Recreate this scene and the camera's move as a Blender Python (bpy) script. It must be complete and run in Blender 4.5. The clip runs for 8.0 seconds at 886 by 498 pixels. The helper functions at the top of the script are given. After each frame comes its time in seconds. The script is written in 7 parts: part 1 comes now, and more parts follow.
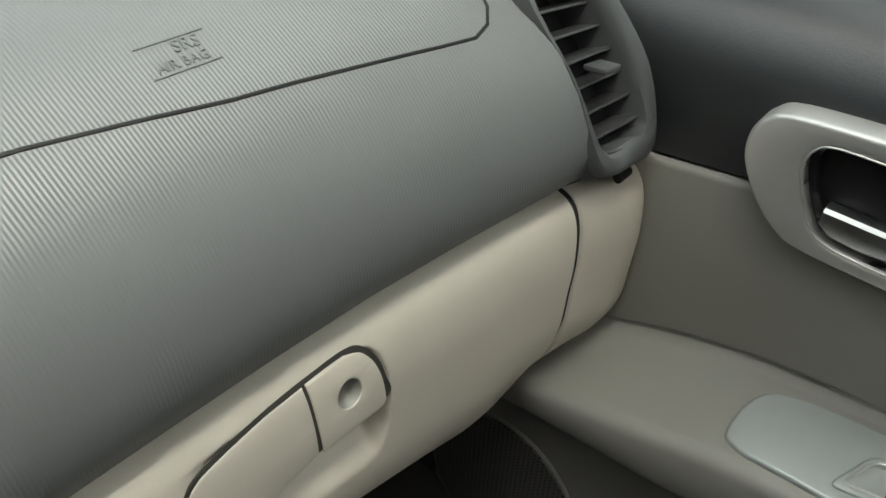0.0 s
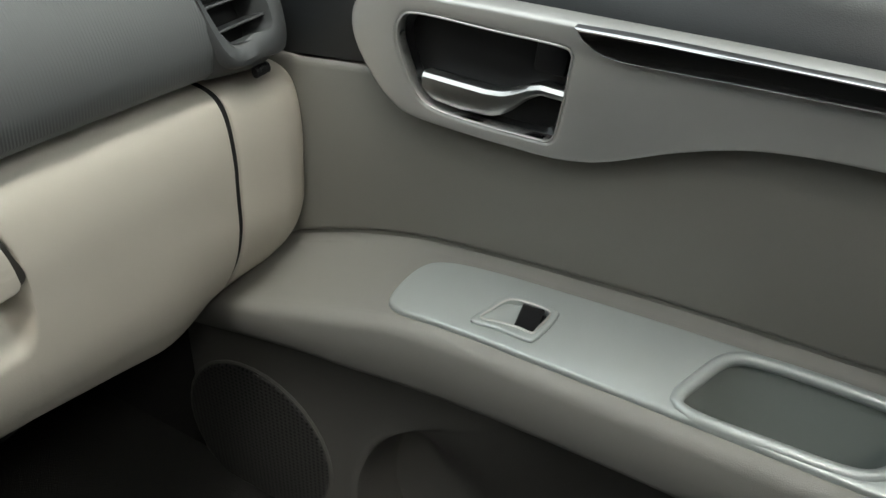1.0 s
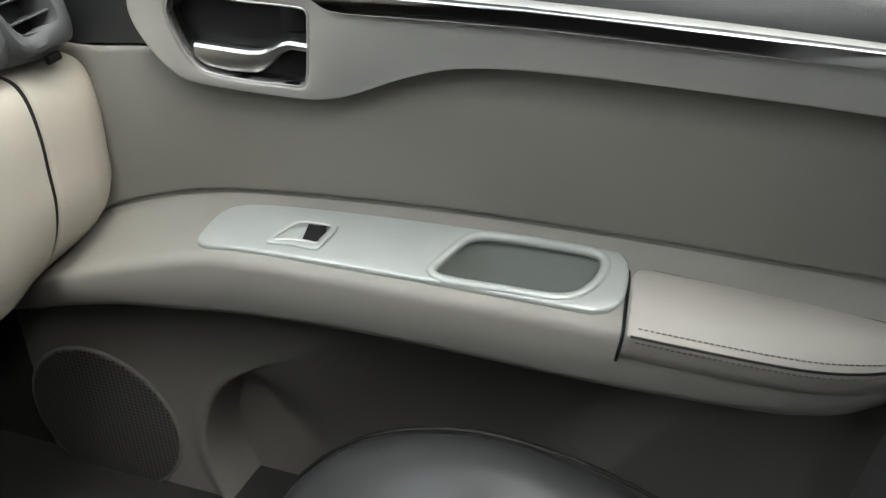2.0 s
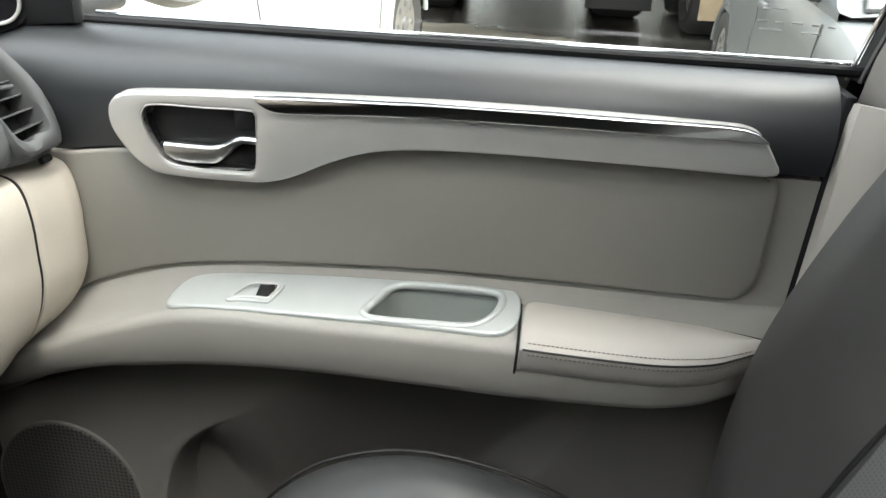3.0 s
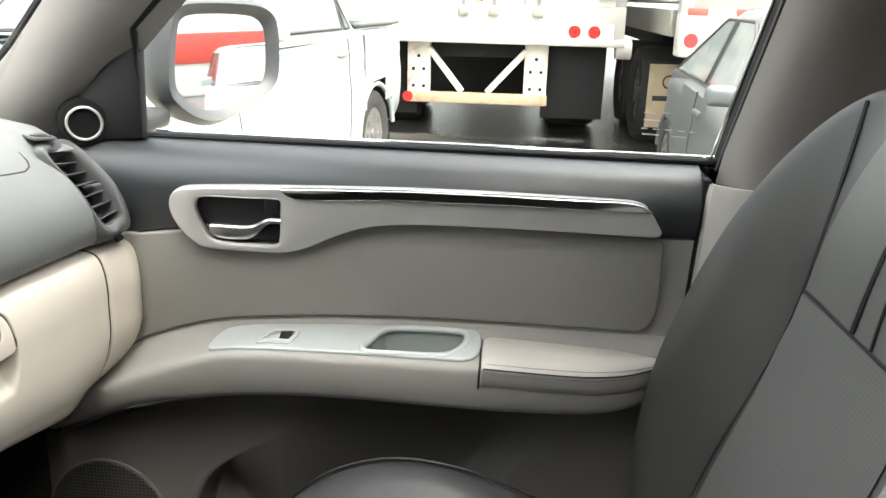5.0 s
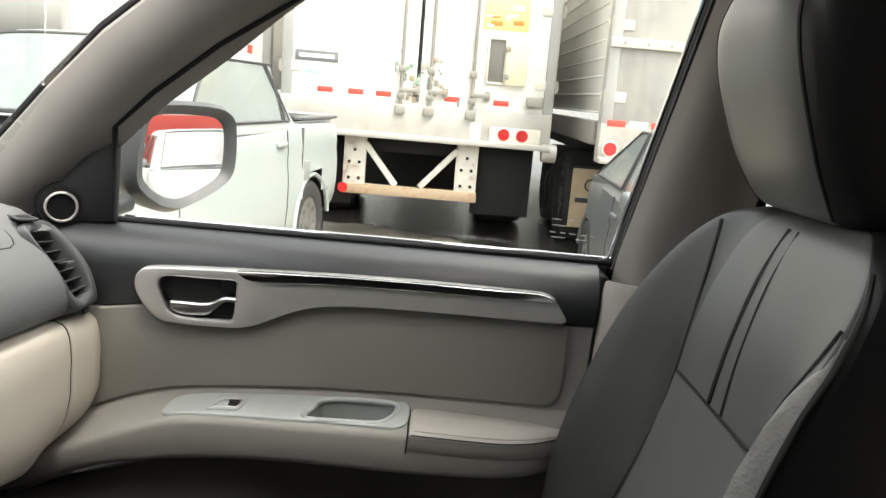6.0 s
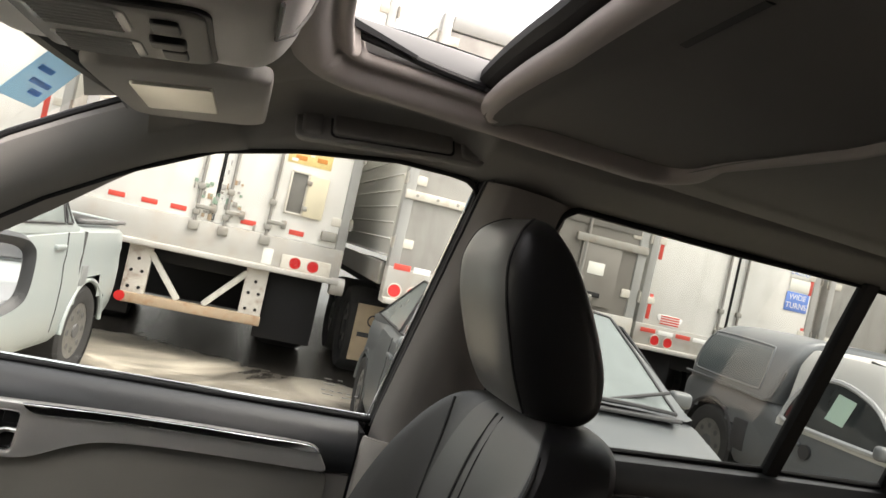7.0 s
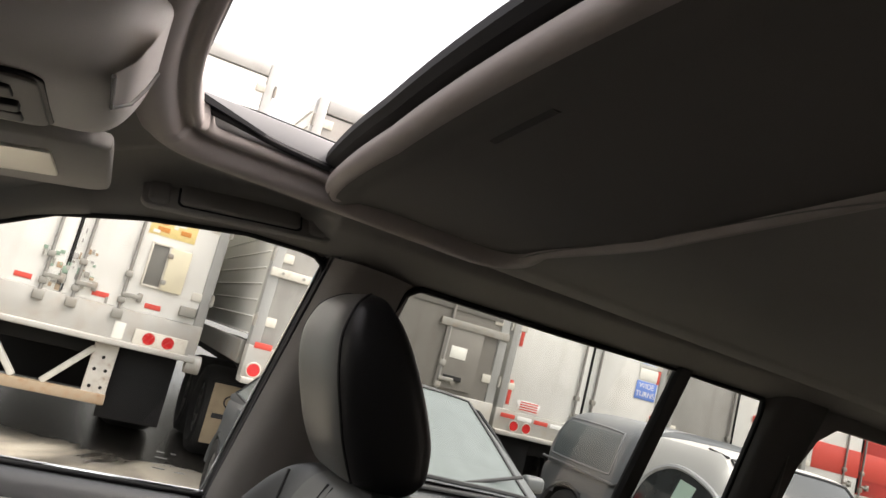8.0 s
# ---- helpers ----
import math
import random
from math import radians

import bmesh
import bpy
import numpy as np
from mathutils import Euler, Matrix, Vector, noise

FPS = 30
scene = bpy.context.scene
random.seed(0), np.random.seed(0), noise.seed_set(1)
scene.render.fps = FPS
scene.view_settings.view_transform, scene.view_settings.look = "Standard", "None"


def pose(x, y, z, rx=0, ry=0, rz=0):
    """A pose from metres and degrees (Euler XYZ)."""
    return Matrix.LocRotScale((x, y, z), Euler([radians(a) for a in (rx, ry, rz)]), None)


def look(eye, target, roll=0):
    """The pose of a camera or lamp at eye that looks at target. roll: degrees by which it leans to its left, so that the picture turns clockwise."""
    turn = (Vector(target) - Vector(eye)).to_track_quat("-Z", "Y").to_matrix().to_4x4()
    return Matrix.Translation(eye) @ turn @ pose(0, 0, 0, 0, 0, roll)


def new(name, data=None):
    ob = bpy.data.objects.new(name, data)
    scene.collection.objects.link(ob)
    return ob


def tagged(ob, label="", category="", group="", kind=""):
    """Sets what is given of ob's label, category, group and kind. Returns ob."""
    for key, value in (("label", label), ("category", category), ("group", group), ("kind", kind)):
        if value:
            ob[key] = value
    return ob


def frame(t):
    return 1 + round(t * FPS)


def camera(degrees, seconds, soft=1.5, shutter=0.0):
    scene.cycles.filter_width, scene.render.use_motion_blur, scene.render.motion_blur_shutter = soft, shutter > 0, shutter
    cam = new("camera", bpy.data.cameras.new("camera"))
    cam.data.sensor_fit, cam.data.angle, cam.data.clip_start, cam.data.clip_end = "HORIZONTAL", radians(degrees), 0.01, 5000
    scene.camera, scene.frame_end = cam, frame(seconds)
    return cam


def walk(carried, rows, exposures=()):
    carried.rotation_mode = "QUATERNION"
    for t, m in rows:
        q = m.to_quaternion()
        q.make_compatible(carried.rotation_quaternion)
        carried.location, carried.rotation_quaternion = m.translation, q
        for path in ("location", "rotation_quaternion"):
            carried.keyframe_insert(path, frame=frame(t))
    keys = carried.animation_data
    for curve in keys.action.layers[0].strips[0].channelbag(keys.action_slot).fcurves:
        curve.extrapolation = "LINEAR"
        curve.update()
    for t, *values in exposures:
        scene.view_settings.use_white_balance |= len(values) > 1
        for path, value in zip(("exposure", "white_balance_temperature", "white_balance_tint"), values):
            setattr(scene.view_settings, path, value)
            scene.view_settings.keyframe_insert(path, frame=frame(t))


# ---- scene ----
cam = camera(60.0, 8.0, soft=1.5)
# The car stands nose-up by two degrees; it is built level and then tilted with CAR.
UP = Vector((-0.0104, 0.0365, 0.9993))
CAR = Matrix.Translation((0, 0, 0.12)) @ UP.rotation_difference(Vector((0, 0, 1))).to_matrix().to_4x4()
PATH = [
    (0, (0.198, 0.641, 1.279), (1.392, 1.555, -0.04), 4.3),
    (0.5, (0.221, 0.535, 1.252), (1.469, 1.445, -0.019), 1.3),
    (1, (0.197, 0.469, 1.23), (1.653, 1.108, 0.017), 6.3),
    (1.5, (0.14, 0.421, 1.245), (1.702, 0.793, 0.053), 8.3),
    (2, (0.072, 0.362, 1.246), (1.691, 0.655, 0.11), 5.6),
    (3.3, (-0.135, 0.3, 1.282), (1.687, 0.472, 0.475), 3.1),
    (3.5, (-0.165, 0.288, 1.284), (1.668, 0.459, 0.501), 1.8),
    (4, (-0.263, 0.299, 1.306), (1.593, 0.422, 0.571), 1.6),
    (4.5, (-0.314, 0.299, 1.317), (1.566, 0.415, 0.647), 2.7),
    (6, (-0.515, 0.302, 1.353), (1.451, 0.266, 0.985), 6.9),
    (6.5, (-0.642, 0.308, 1.412), (1.324, -0.023, 1.258), 10.7),
    (7, (-0.738, 0.334, 1.449), (1.194, -0.179, 1.5), 14.6),
    (7.5, (-0.79, 0.342, 1.457), (1.101, -0.277, 1.655), 16.1),
    (8, (-0.806, 0.303, 1.445), (1.014, -0.45, 1.792), 16.2),
]
EXPOSURES = [(0, 1.5, 6700, 3), (0.5, 1.66, 6650, 3), (1, 1.75, 6600, 4), (1.5, 2.0, 6600, 5), (2.2, 2.67, 6550, 7), (3.3, 3.08, 6650, 8), (4.7, 3.08, 6700, 9), (6, 2.3, 6950, 10), (6.5, 2.25, 7050, 12), (7, 1.78, 7100, 14), (8, 1.65, 7050, 17)]
walk(cam, [(t, CAR @ look(e, g, r)) for t, e, g, r in PATH], EXPOSURES)

# ---- light: an overcast sky and a weak wide sun ----
world = bpy.data.worlds.new("sky")
scene.world = world
world.use_nodes = True
wn = world.node_tree
wn.nodes.clear()
sky = wn.nodes.new("ShaderNodeTexSky")
sky.sky_type, sky.sun_disc = "NISHITA", False
sky.sun_elevation, sky.sun_rotation = radians(65), radians(212)
sky.air_density, sky.dust_density, sky.ozone_density = 1.4, 6.0, 1.0
haze = wn.nodes.new("ShaderNodeHueSaturation")
haze.inputs["Saturation"].default_value = 0.25
back = wn.nodes.new("ShaderNodeBackground")
back.inputs["Strength"].default_value = 0.15
wout = wn.nodes.new("ShaderNodeOutputWorld")
wn.links.new(sky.outputs[0], haze.inputs["Color"])
wn.links.new(haze.outputs[0], back.inputs["Color"])
wn.links.new(back.outputs[0], wout.inputs["Surface"])
sun_data = bpy.data.lights.new("sun", "SUN")
sun_data.energy, sun_data.angle, sun_data.color = 0.5, radians(50), (1.0, 0.97, 0.92)
sun = new("sun", sun_data)
sun.matrix_world = look((0, 0, 20), (5, 8, 0))

# ---- materials ----
MATS = {}


def mat(name, color, rough=0.5, metal=0.0, vary=0.15, vscale=9.0, grain=0.0, gscale=900.0, stain=0.0, sscale=2.0,
        stain_color=(0.1, 0.09, 0.08), coat=0.0, spec=0.5, kind="noise", streak=0.0, holes=0.0, hole=0.45, flat=(1, 1, 1)):
    """A surface with a broad and a fine variation of colour and roughness, and a fine relief."""
    if name in MATS:
        return MATS[name]
    m = bpy.data.materials.new(name)
    m.use_nodes = True
    nt = m.node_tree
    b = nt.nodes["Principled BSDF"]
    b.inputs["Metallic"].default_value = metal
    b.inputs["Specular IOR Level"].default_value = spec
    b.inputs["Coat Weight"].default_value = coat
    tc = nt.nodes.new("ShaderNodeTexCoord")
    n1 = nt.nodes.new("ShaderNodeTexNoise")
    n1.inputs["Scale"].default_value, n1.inputs["Detail"].default_value = vscale, 5.0
    nt.links.new(tc.outputs["Object"], n1.inputs["Vector"])
    ramp = nt.nodes.new("ShaderNodeMix")
    ramp.data_type = "RGBA"
    lo = tuple(c * (1 - vary) for c in color)
    hi = tuple(min(1, c * (1 + vary)) for c in color)
    ramp.inputs["A"].default_value, ramp.inputs["B"].default_value = (*lo, 1), (*hi, 1)
    nt.links.new(n1.outputs["Fac"], ramp.inputs["Factor"])
    top = ramp.outputs["Result"]
    if stain:
        n3 = nt.nodes.new("ShaderNodeTexNoise")
        n3.inputs["Scale"].default_value, n3.inputs["Detail"].default_value = sscale, 8.0
        n3.inputs["Roughness"].default_value = 0.65
        nt.links.new(tc.outputs["Object"], n3.inputs["Vector"])
        mr = nt.nodes.new("ShaderNodeMapRange")
        mr.inputs["From Min"].default_value, mr.inputs["From Max"].default_value = 0.5, 0.72
        mr.inputs["To Max"].default_value = stain
        nt.links.new(n3.outputs["Fac"], mr.inputs["Value"])
        mx = nt.nodes.new("ShaderNodeMix")
        mx.data_type = "RGBA"
        mx.inputs["B"].default_value = (*stain_color, 1)
        nt.links.new(mr.outputs[0], mx.inputs["Factor"])
        nt.links.new(top, mx.inputs["A"])
        top = mx.outputs["Result"]
    if streak:
        mp = nt.nodes.new("ShaderNodeMapping")
        mp.inputs["Scale"].default_value = (5, 5, 0.35)
        nt.links.new(tc.outputs["Object"], mp.inputs["Vector"])
        n4 = nt.nodes.new("ShaderNodeTexNoise")
        n4.inputs["Scale"].default_value, n4.inputs["Detail"].default_value = 1.5, 6.0
        nt.links.new(mp.outputs[0], n4.inputs["Vector"])
        m4 = nt.nodes.new("ShaderNodeMapRange")
        m4.inputs["From Min"].default_value, m4.inputs["From Max"].default_value, m4.inputs["To Max"].default_value = 0.48, 0.75, streak
        nt.links.new(n4.outputs["Fac"], m4.inputs["Value"])
        x4 = nt.nodes.new("ShaderNodeMix")
        x4.data_type = "RGBA"
        x4.inputs["B"].default_value = (*stain_color, 1)
        nt.links.new(m4.outputs[0], x4.inputs["Factor"])
        nt.links.new(top, x4.inputs["A"])
        top = x4.outputs["Result"]
    if holes:
        vo = nt.nodes.new("ShaderNodeTexVoronoi")
        vo.inputs["Scale"].default_value, vo.inputs["Randomness"].default_value = holes, 0.0
        mp5 = nt.nodes.new("ShaderNodeMapping")
        mp5.inputs["Scale"].default_value = flat
        nt.links.new(tc.outputs["Object"], mp5.inputs["Vector"])
        nt.links.new(mp5.outputs[0], vo.inputs["Vector"])
        m5 = nt.nodes.new("ShaderNodeMapRange")
        m5.inputs["From Min"].default_value, m5.inputs["From Max"].default_value, m5.inputs["To Max"].default_value = 0.36, 0.22, hole
        nt.links.new(vo.outputs["Distance"], m5.inputs["Value"])
        x5 = nt.nodes.new("ShaderNodeMix")
        x5.data_type = "RGBA"
        x5.inputs["B"].default_value = (0.012, 0.012, 0.012, 1)
        nt.links.new(m5.outputs[0], x5.inputs["Factor"])
        nt.links.new(top, x5.inputs["A"])
        top = x5.outputs["Result"]
    nt.links.new(top, b.inputs["Base Color"])
    rr = nt.nodes.new("ShaderNodeMapRange")
    rr.inputs["To Min"].default_value, rr.inputs["To Max"].default_value = rough - min(0.07, rough * 0.6), min(1, rough + min(0.07, rough * 0.6))
    nt.links.new(n1.outputs["Fac"], rr.inputs["Value"])
    nt.links.new(rr.outputs[0], b.inputs["Roughness"])
    if grain:
        if kind == "leather":
            g = nt.nodes.new("ShaderNodeTexVoronoi")
            g.inputs["Scale"].default_value = gscale
            out = g.outputs["Distance"]
        elif kind == "ribs":
            g = nt.nodes.new("ShaderNodeTexWave")
            g.inputs["Scale"].default_value = gscale
            g.bands_direction = "X"
            out = g.outputs["Fac"]
        else:
            g = nt.nodes.new("ShaderNodeTexNoise")
            g.inputs["Scale"].default_value, g.inputs["Detail"].default_value = gscale, 2.0
            out = g.outputs["Fac"]
        nt.links.new(tc.outputs["Object"], g.inputs["Vector"])
        bp = nt.nodes.new("ShaderNodeBump")
        bp.inputs["Strength"].default_value, bp.inputs["Distance"].default_value = grain, 0.001
        nt.links.new(out, bp.inputs["Height"])
        nt.links.new(bp.outputs[0], b.inputs["Normal"])
    MATS[name] = m
    return m


def glass_mat(name, tint=(0.93, 0.97, 0.95), rough=0.0):
    if name in MATS:
        return MATS[name]
    m = bpy.data.materials.new(name)
    m.use_nodes = True
    nt = m.node_tree
    nt.nodes.clear()
    out = nt.nodes.new("ShaderNodeOutputMaterial")
    mix = nt.nodes.new("ShaderNodeMixShader")
    tr = nt.nodes.new("ShaderNodeBsdfTransparent")
    tr.inputs["Color"].default_value = (*tint, 1)
    gl = nt.nodes.new("ShaderNodeBsdfGlossy")
    gl.inputs["Roughness"].default_value = rough + 0.01
    fr = nt.nodes.new("ShaderNodeLayerWeight")
    fr.inputs["Blend"].default_value = 0.5
    pw = nt.nodes.new("ShaderNodeMath")
    pw.operation = "POWER"
    pw.inputs[1].default_value = 4.0
    ad = nt.nodes.new("ShaderNodeMath")
    ad.operation = "MULTIPLY_ADD"
    ad.inputs[1].default_value, ad.inputs[2].default_value = 0.7, 0.045
    nt.links.new(fr.outputs["Facing"], pw.inputs[0])
    nt.links.new(pw.outputs[0], ad.inputs[0])
    nt.links.new(ad.outputs[0], mix.inputs["Fac"])
    nt.links.new(tr.outputs[0], mix.inputs[1])
    nt.links.new(gl.outputs[0], mix.inputs[2])
    nt.links.new(mix.outputs[0], out.inputs["Surface"])
    MATS[name] = m
    return m


DASH = mat("dark_grey_soft_plastic", (0.12, 0.126, 0.128), 0.5, vary=0.1, grain=0.25, gscale=1400)
RIBS = mat("ribbed_dark_grey_plastic", (0.142, 0.148, 0.149), 0.4, vary=0.1, grain=0.27, gscale=150, kind="ribs")
VENT = mat("vent_plastic", (0.07, 0.073, 0.075), 0.42, vary=0.1, grain=0.15, gscale=1500)
BLACK = mat("black_plastic", (0.011, 0.011, 0.012), 0.45, spec=0.3, vary=0.15, grain=0.15, gscale=1500)
GLOSSBLACK = mat("gloss_black_plastic", (0.01, 0.01, 0.011), 0.18, vary=0.1)
RUBBER = mat("black_rubber", (0.011, 0.011, 0.012), 0.65, spec=0.25, vary=0.2, grain=0.2, gscale=600)
PADTOP = mat("blue_black_door_pad", (0.02, 0.0225, 0.025), 0.4, spec=0.85, vary=0.12, grain=0.12, gscale=1200, kind="leather")
BEIGE = mat("light_beige_plastic", (0.56, 0.52, 0.45), 0.5, vary=0.06, grain=0.2, gscale=1500)
GREIGE = mat("grey_beige_plastic", (0.262, 0.253, 0.233), 0.5, vary=0.07, grain=0.25, gscale=1300)
INSERT = mat("grey_beige_vinyl", (0.225, 0.215, 0.195), 0.55, vary=0.06, grain=0.12, gscale=900, kind="leather")
ARMPAD = mat("grey_beige_leather", (0.36, 0.342, 0.312), 0.42, vary=0.06, grain=0.12, gscale=650, kind="leather")
LOWER = mat("dark_greige_plastic", (0.165, 0.159, 0.147), 0.6, spec=0.3, vary=0.06, grain=0.15, gscale=1200)
SILVER = mat("satin_silver_paint", (0.64, 0.63, 0.605), 0.36, metal=0.6, vary=0.06, vscale=25, grain=0.06, gscale=2500)
PLATE = mat("satin_grey_silver_paint", (0.46, 0.49, 0.48), 0.32, metal=0.3, vary=0.06, vscale=25, grain=0.06, gscale=2500)
CHROME = mat("chrome", (0.75, 0.75, 0.76), 0.1, metal=1.0, vary=0.04)
LEATHER = mat("dark_grey_leather", (0.116, 0.114, 0.108), 0.36, vary=0.12, grain=0.13, gscale=900, kind="leather")
LEATHER2 = mat("grey_perforated_leather", (0.13, 0.128, 0.122), 0.5, vary=0.1, grain=0.13, gscale=900, kind="leather", holes=240.0, hole=0.28, flat=(1, 0, 1))
# the leather once more, darkened for the shaded outboard bolster
BOLSTER = mat("shaded_charcoal_leather", (0.05, 0.049, 0.047), 0.33, vary=0.12, grain=0.13, gscale=900, kind="leather")
WORN = mat("worn_dark_leather", (0.055, 0.056, 0.058), 0.34, vary=0.15, vscale=8, grain=0.05, gscale=700, kind="leather", stain=0.05, sscale=4, stain_color=(0.12, 0.118, 0.112))
# the sides' black carries shade besides the vinyl's own tone
SHADEDSIDE = mat("shaded_side_vinyl", (0.014, 0.014, 0.015), 0.42, vary=0.12, grain=0.12, gscale=900, kind="leather")
PIPING = mat("black_piping", (0.01, 0.01, 0.01), 0.5)
HEADLINER = mat("grey_headliner_fabric", (0.24, 0.23, 0.215), 0.85, vary=0.08, grain=0.5, gscale=1600)
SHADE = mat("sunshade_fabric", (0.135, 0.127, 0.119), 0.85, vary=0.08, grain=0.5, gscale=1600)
CARPET = mat("charcoal_carpet", (0.015, 0.0145, 0.014), 0.95, vary=0.3, vscale=40, grain=1.0, gscale=700)
GLASS = glass_mat("clear_glass")
TINT = glass_mat("tinted_glass", (0.62, 0.66, 0.64))
CARGLASS = mat("dark_car_glass", (0.02, 0.025, 0.027), 0.06, vary=0.2, spec=0.6)
MIRROR = mat("mirror_glass", (0.9, 0.9, 0.9), 0.02, metal=1.0, vary=0.01)
PAPER = mat("paper", (0.75, 0.74, 0.68), 0.8, vary=0.08)
WHITEPAINT = mat("white_car_paint", (0.3, 0.335, 0.33), 0.35, vary=0.04, vscale=3, coat=0.1, stain=0.25, sscale=3, stain_color=(0.4, 0.38, 0.34))
SILVERPAINT = mat("silver_car_paint", (0.115, 0.124, 0.128), 0.36, metal=0.1, vary=0.06, vscale=3, coat=0.05, stain=0.2, sscale=3, stain_color=(0.22, 0.21, 0.2))
GREYPAINT = mat("grey_car_paint", (0.13, 0.137, 0.143), 0.4, vary=0.08, vscale=3, stain=0.35, sscale=3, stain_color=(0.19, 0.18, 0.17))
DARKTRIM = mat("dark_exterior_trim", (0.04, 0.04, 0.042), 0.6, vary=0.2)
TYRE = mat("tyre_rubber", (0.03, 0.03, 0.03), 0.8, vary=0.3, grain=0.5, gscale=120)
RIM = mat("dusty_wheel_rim", (0.22, 0.215, 0.2), 0.45, metal=0.5, vary=0.2, stain=0.5, sscale=12)
TRAILER = mat("white_trailer_panel", (0.8, 0.79, 0.75), 0.45, streak=0.2, vary=0.05, vscale=2, stain=0.35, sscale=1.6, stain_color=(0.45, 0.42, 0.36))
ALU = mat("dull_aluminium", (0.4, 0.4, 0.385), 0.5, metal=0.2, vary=0.12, vscale=5, stain=0.4, sscale=3, stain_color=(0.25, 0.24, 0.22))
GREYDOOR = mat("grey_trailer_door", streak=0.45, color=(0.36, 0.35, 0.325), rough=0.55, vary=0.15, vscale=4, stain=0.6, sscale=3, stain_color=(0.24, 0.22, 0.2))
STEEL = mat("weathered_steel", (0.3, 0.29, 0.26), 0.5, metal=0.3, vary=0.15, stain=0.5, sscale=7, stain_color=(0.28, 0.17, 0.1))
RUST = mat("rusty_white_steel", (0.42, 0.32, 0.22), 0.65, vary=0.2, stain=0.95, sscale=9, stain_color=(0.3, 0.14, 0.06))
RIBALU = mat("ribbed_aluminium", (0.74, 0.74, 0.71), 0.42, metal=0.6, vary=0.1, vscale=4, stain=0.35, sscale=2, stain_color=(0.36, 0.34, 0.3))
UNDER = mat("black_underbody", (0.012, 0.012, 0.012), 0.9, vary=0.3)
UNDERDARK = mat("duct_black", (0.008, 0.008, 0.008), 0.8, vary=0.2)
REDLENS = mat("red_lens", (0.55, 0.03, 0.03), 0.2, vary=0.1)
REDTAPE = mat("red_marker_tape", (0.6, 0.07, 0.05), 0.4, vary=0.1)
WHITETAPE = mat("white_marker_tape", (0.8, 0.8, 0.78), 0.4, vary=0.05)
ORANGE = mat("orange_paint", (0.65, 0.16, 0.05), 0.5, vary=0.1)
YELLOW = mat("yellow_sticker", (0.78, 0.62, 0.27), 0.5, vary=0.15, vscale=30)
BLUE = mat("blue_sticker", (0.08, 0.2, 0.6), 0.5, vary=0.1)
LIGHTBLUE = mat("light_blue_sticker", (0.45, 0.72, 0.9), 0.5, vary=0.3, vscale=30)
GREENTINT = mat("pale_green_paper", (0.45, 0.6, 0.5), 0.7, vary=0.08)
BOXCARD = mat("brown_cardboard", (0.48, 0.38, 0.26), 0.85, vary=0.1, stain=0.3, sscale=6)
PRINT = mat("dark_print", (0.04, 0.04, 0.045), 0.7)
PALEPRINT = mat("pale_print", (0.5, 0.51, 0.5), 0.6)


def thin_mat(name, color):
    """Thin paper that lets part of the daylight through."""
    m = mat(name, color, 0.7, vary=0.12, vscale=30)
    nt = m.node_tree
    tr = nt.nodes.new("ShaderNodeBsdfTranslucent")
    tr.inputs["Color"].default_value = (*color, 1)
    mx = nt.nodes.new("ShaderNodeMixShader")
    mx.inputs["Fac"].default_value = 0.55
    nt.links.new(nt.nodes["Principled BSDF"].outputs[0], mx.inputs[1])
    nt.links.new(tr.outputs[0], mx.inputs[2])
    nt.links.new(mx.outputs[0], nt.nodes["Material Output"].inputs["Surface"])
    return m


THINBLUE = thin_mat("pale_blue_sticker_paper", (0.62, 0.82, 0.93))
THINMID = thin_mat("blue_sticker_print", (0.2, 0.5, 0.85))

from mathutils.geometry import delaunay_2d_cdt

# ---- building helpers ----
XF = CAR
ORIGIN = {}


def thing(name, label, category, base=(0, 0, 0), group="", kind=""):
    """An empty at the thing's base, which parents its parts."""
    ob = new(name)
    ob.empty_display_size = 0.05
    ob.location = XF @ Vector(base)
    ORIGIN[ob.name] = ob.location.copy()
    return tagged(ob, label, category, group, kind)


def mesh_of(name, bm, material, shift, smooth=True):
    bmesh.ops.remove_doubles(bm, verts=bm.verts, dist=1e-6)
    bmesh.ops.recalc_face_normals(bm, faces=bm.faces)
    me = bpy.data.meshes.new(name)
    m = Matrix.Translation(-shift) @ XF
    bm.transform(m)
    flat = bm.faces.layers.int.get("flat")
    for f in bm.faces:
        f.smooth = smooth and not (flat and f[flat])
    bm.to_mesh(me)
    bm.free()
    me.materials.append(material)
    if smooth:
        me.set_sharp_from_angle(angle=radians(38))
    return me


def part(name, bm, material, parent, label="", smooth=True, sub=0):
    """One mesh under a thing or under a part."""
    shift = ORIGIN[parent.name]
    ob = new(name, mesh_of(name, bm, material, shift, smooth))
    ob.parent = parent
    ORIGIN[ob.name] = shift
    if sub:
        mod = ob.modifiers.new("round", "SUBSURF")
        mod.levels = mod.render_levels = sub
    return tagged(ob, label)


def solo(name, bm, material, label, category, kind="", group="", smooth=True, base=(0, 0, 0)):
    """A thing of one mesh."""
    at = XF @ Vector(base)
    ob = new(name, mesh_of(name, bm, material, at, smooth))
    ob.location = at
    ORIGIN[ob.name] = at
    return tagged(ob, label, category, group, kind)


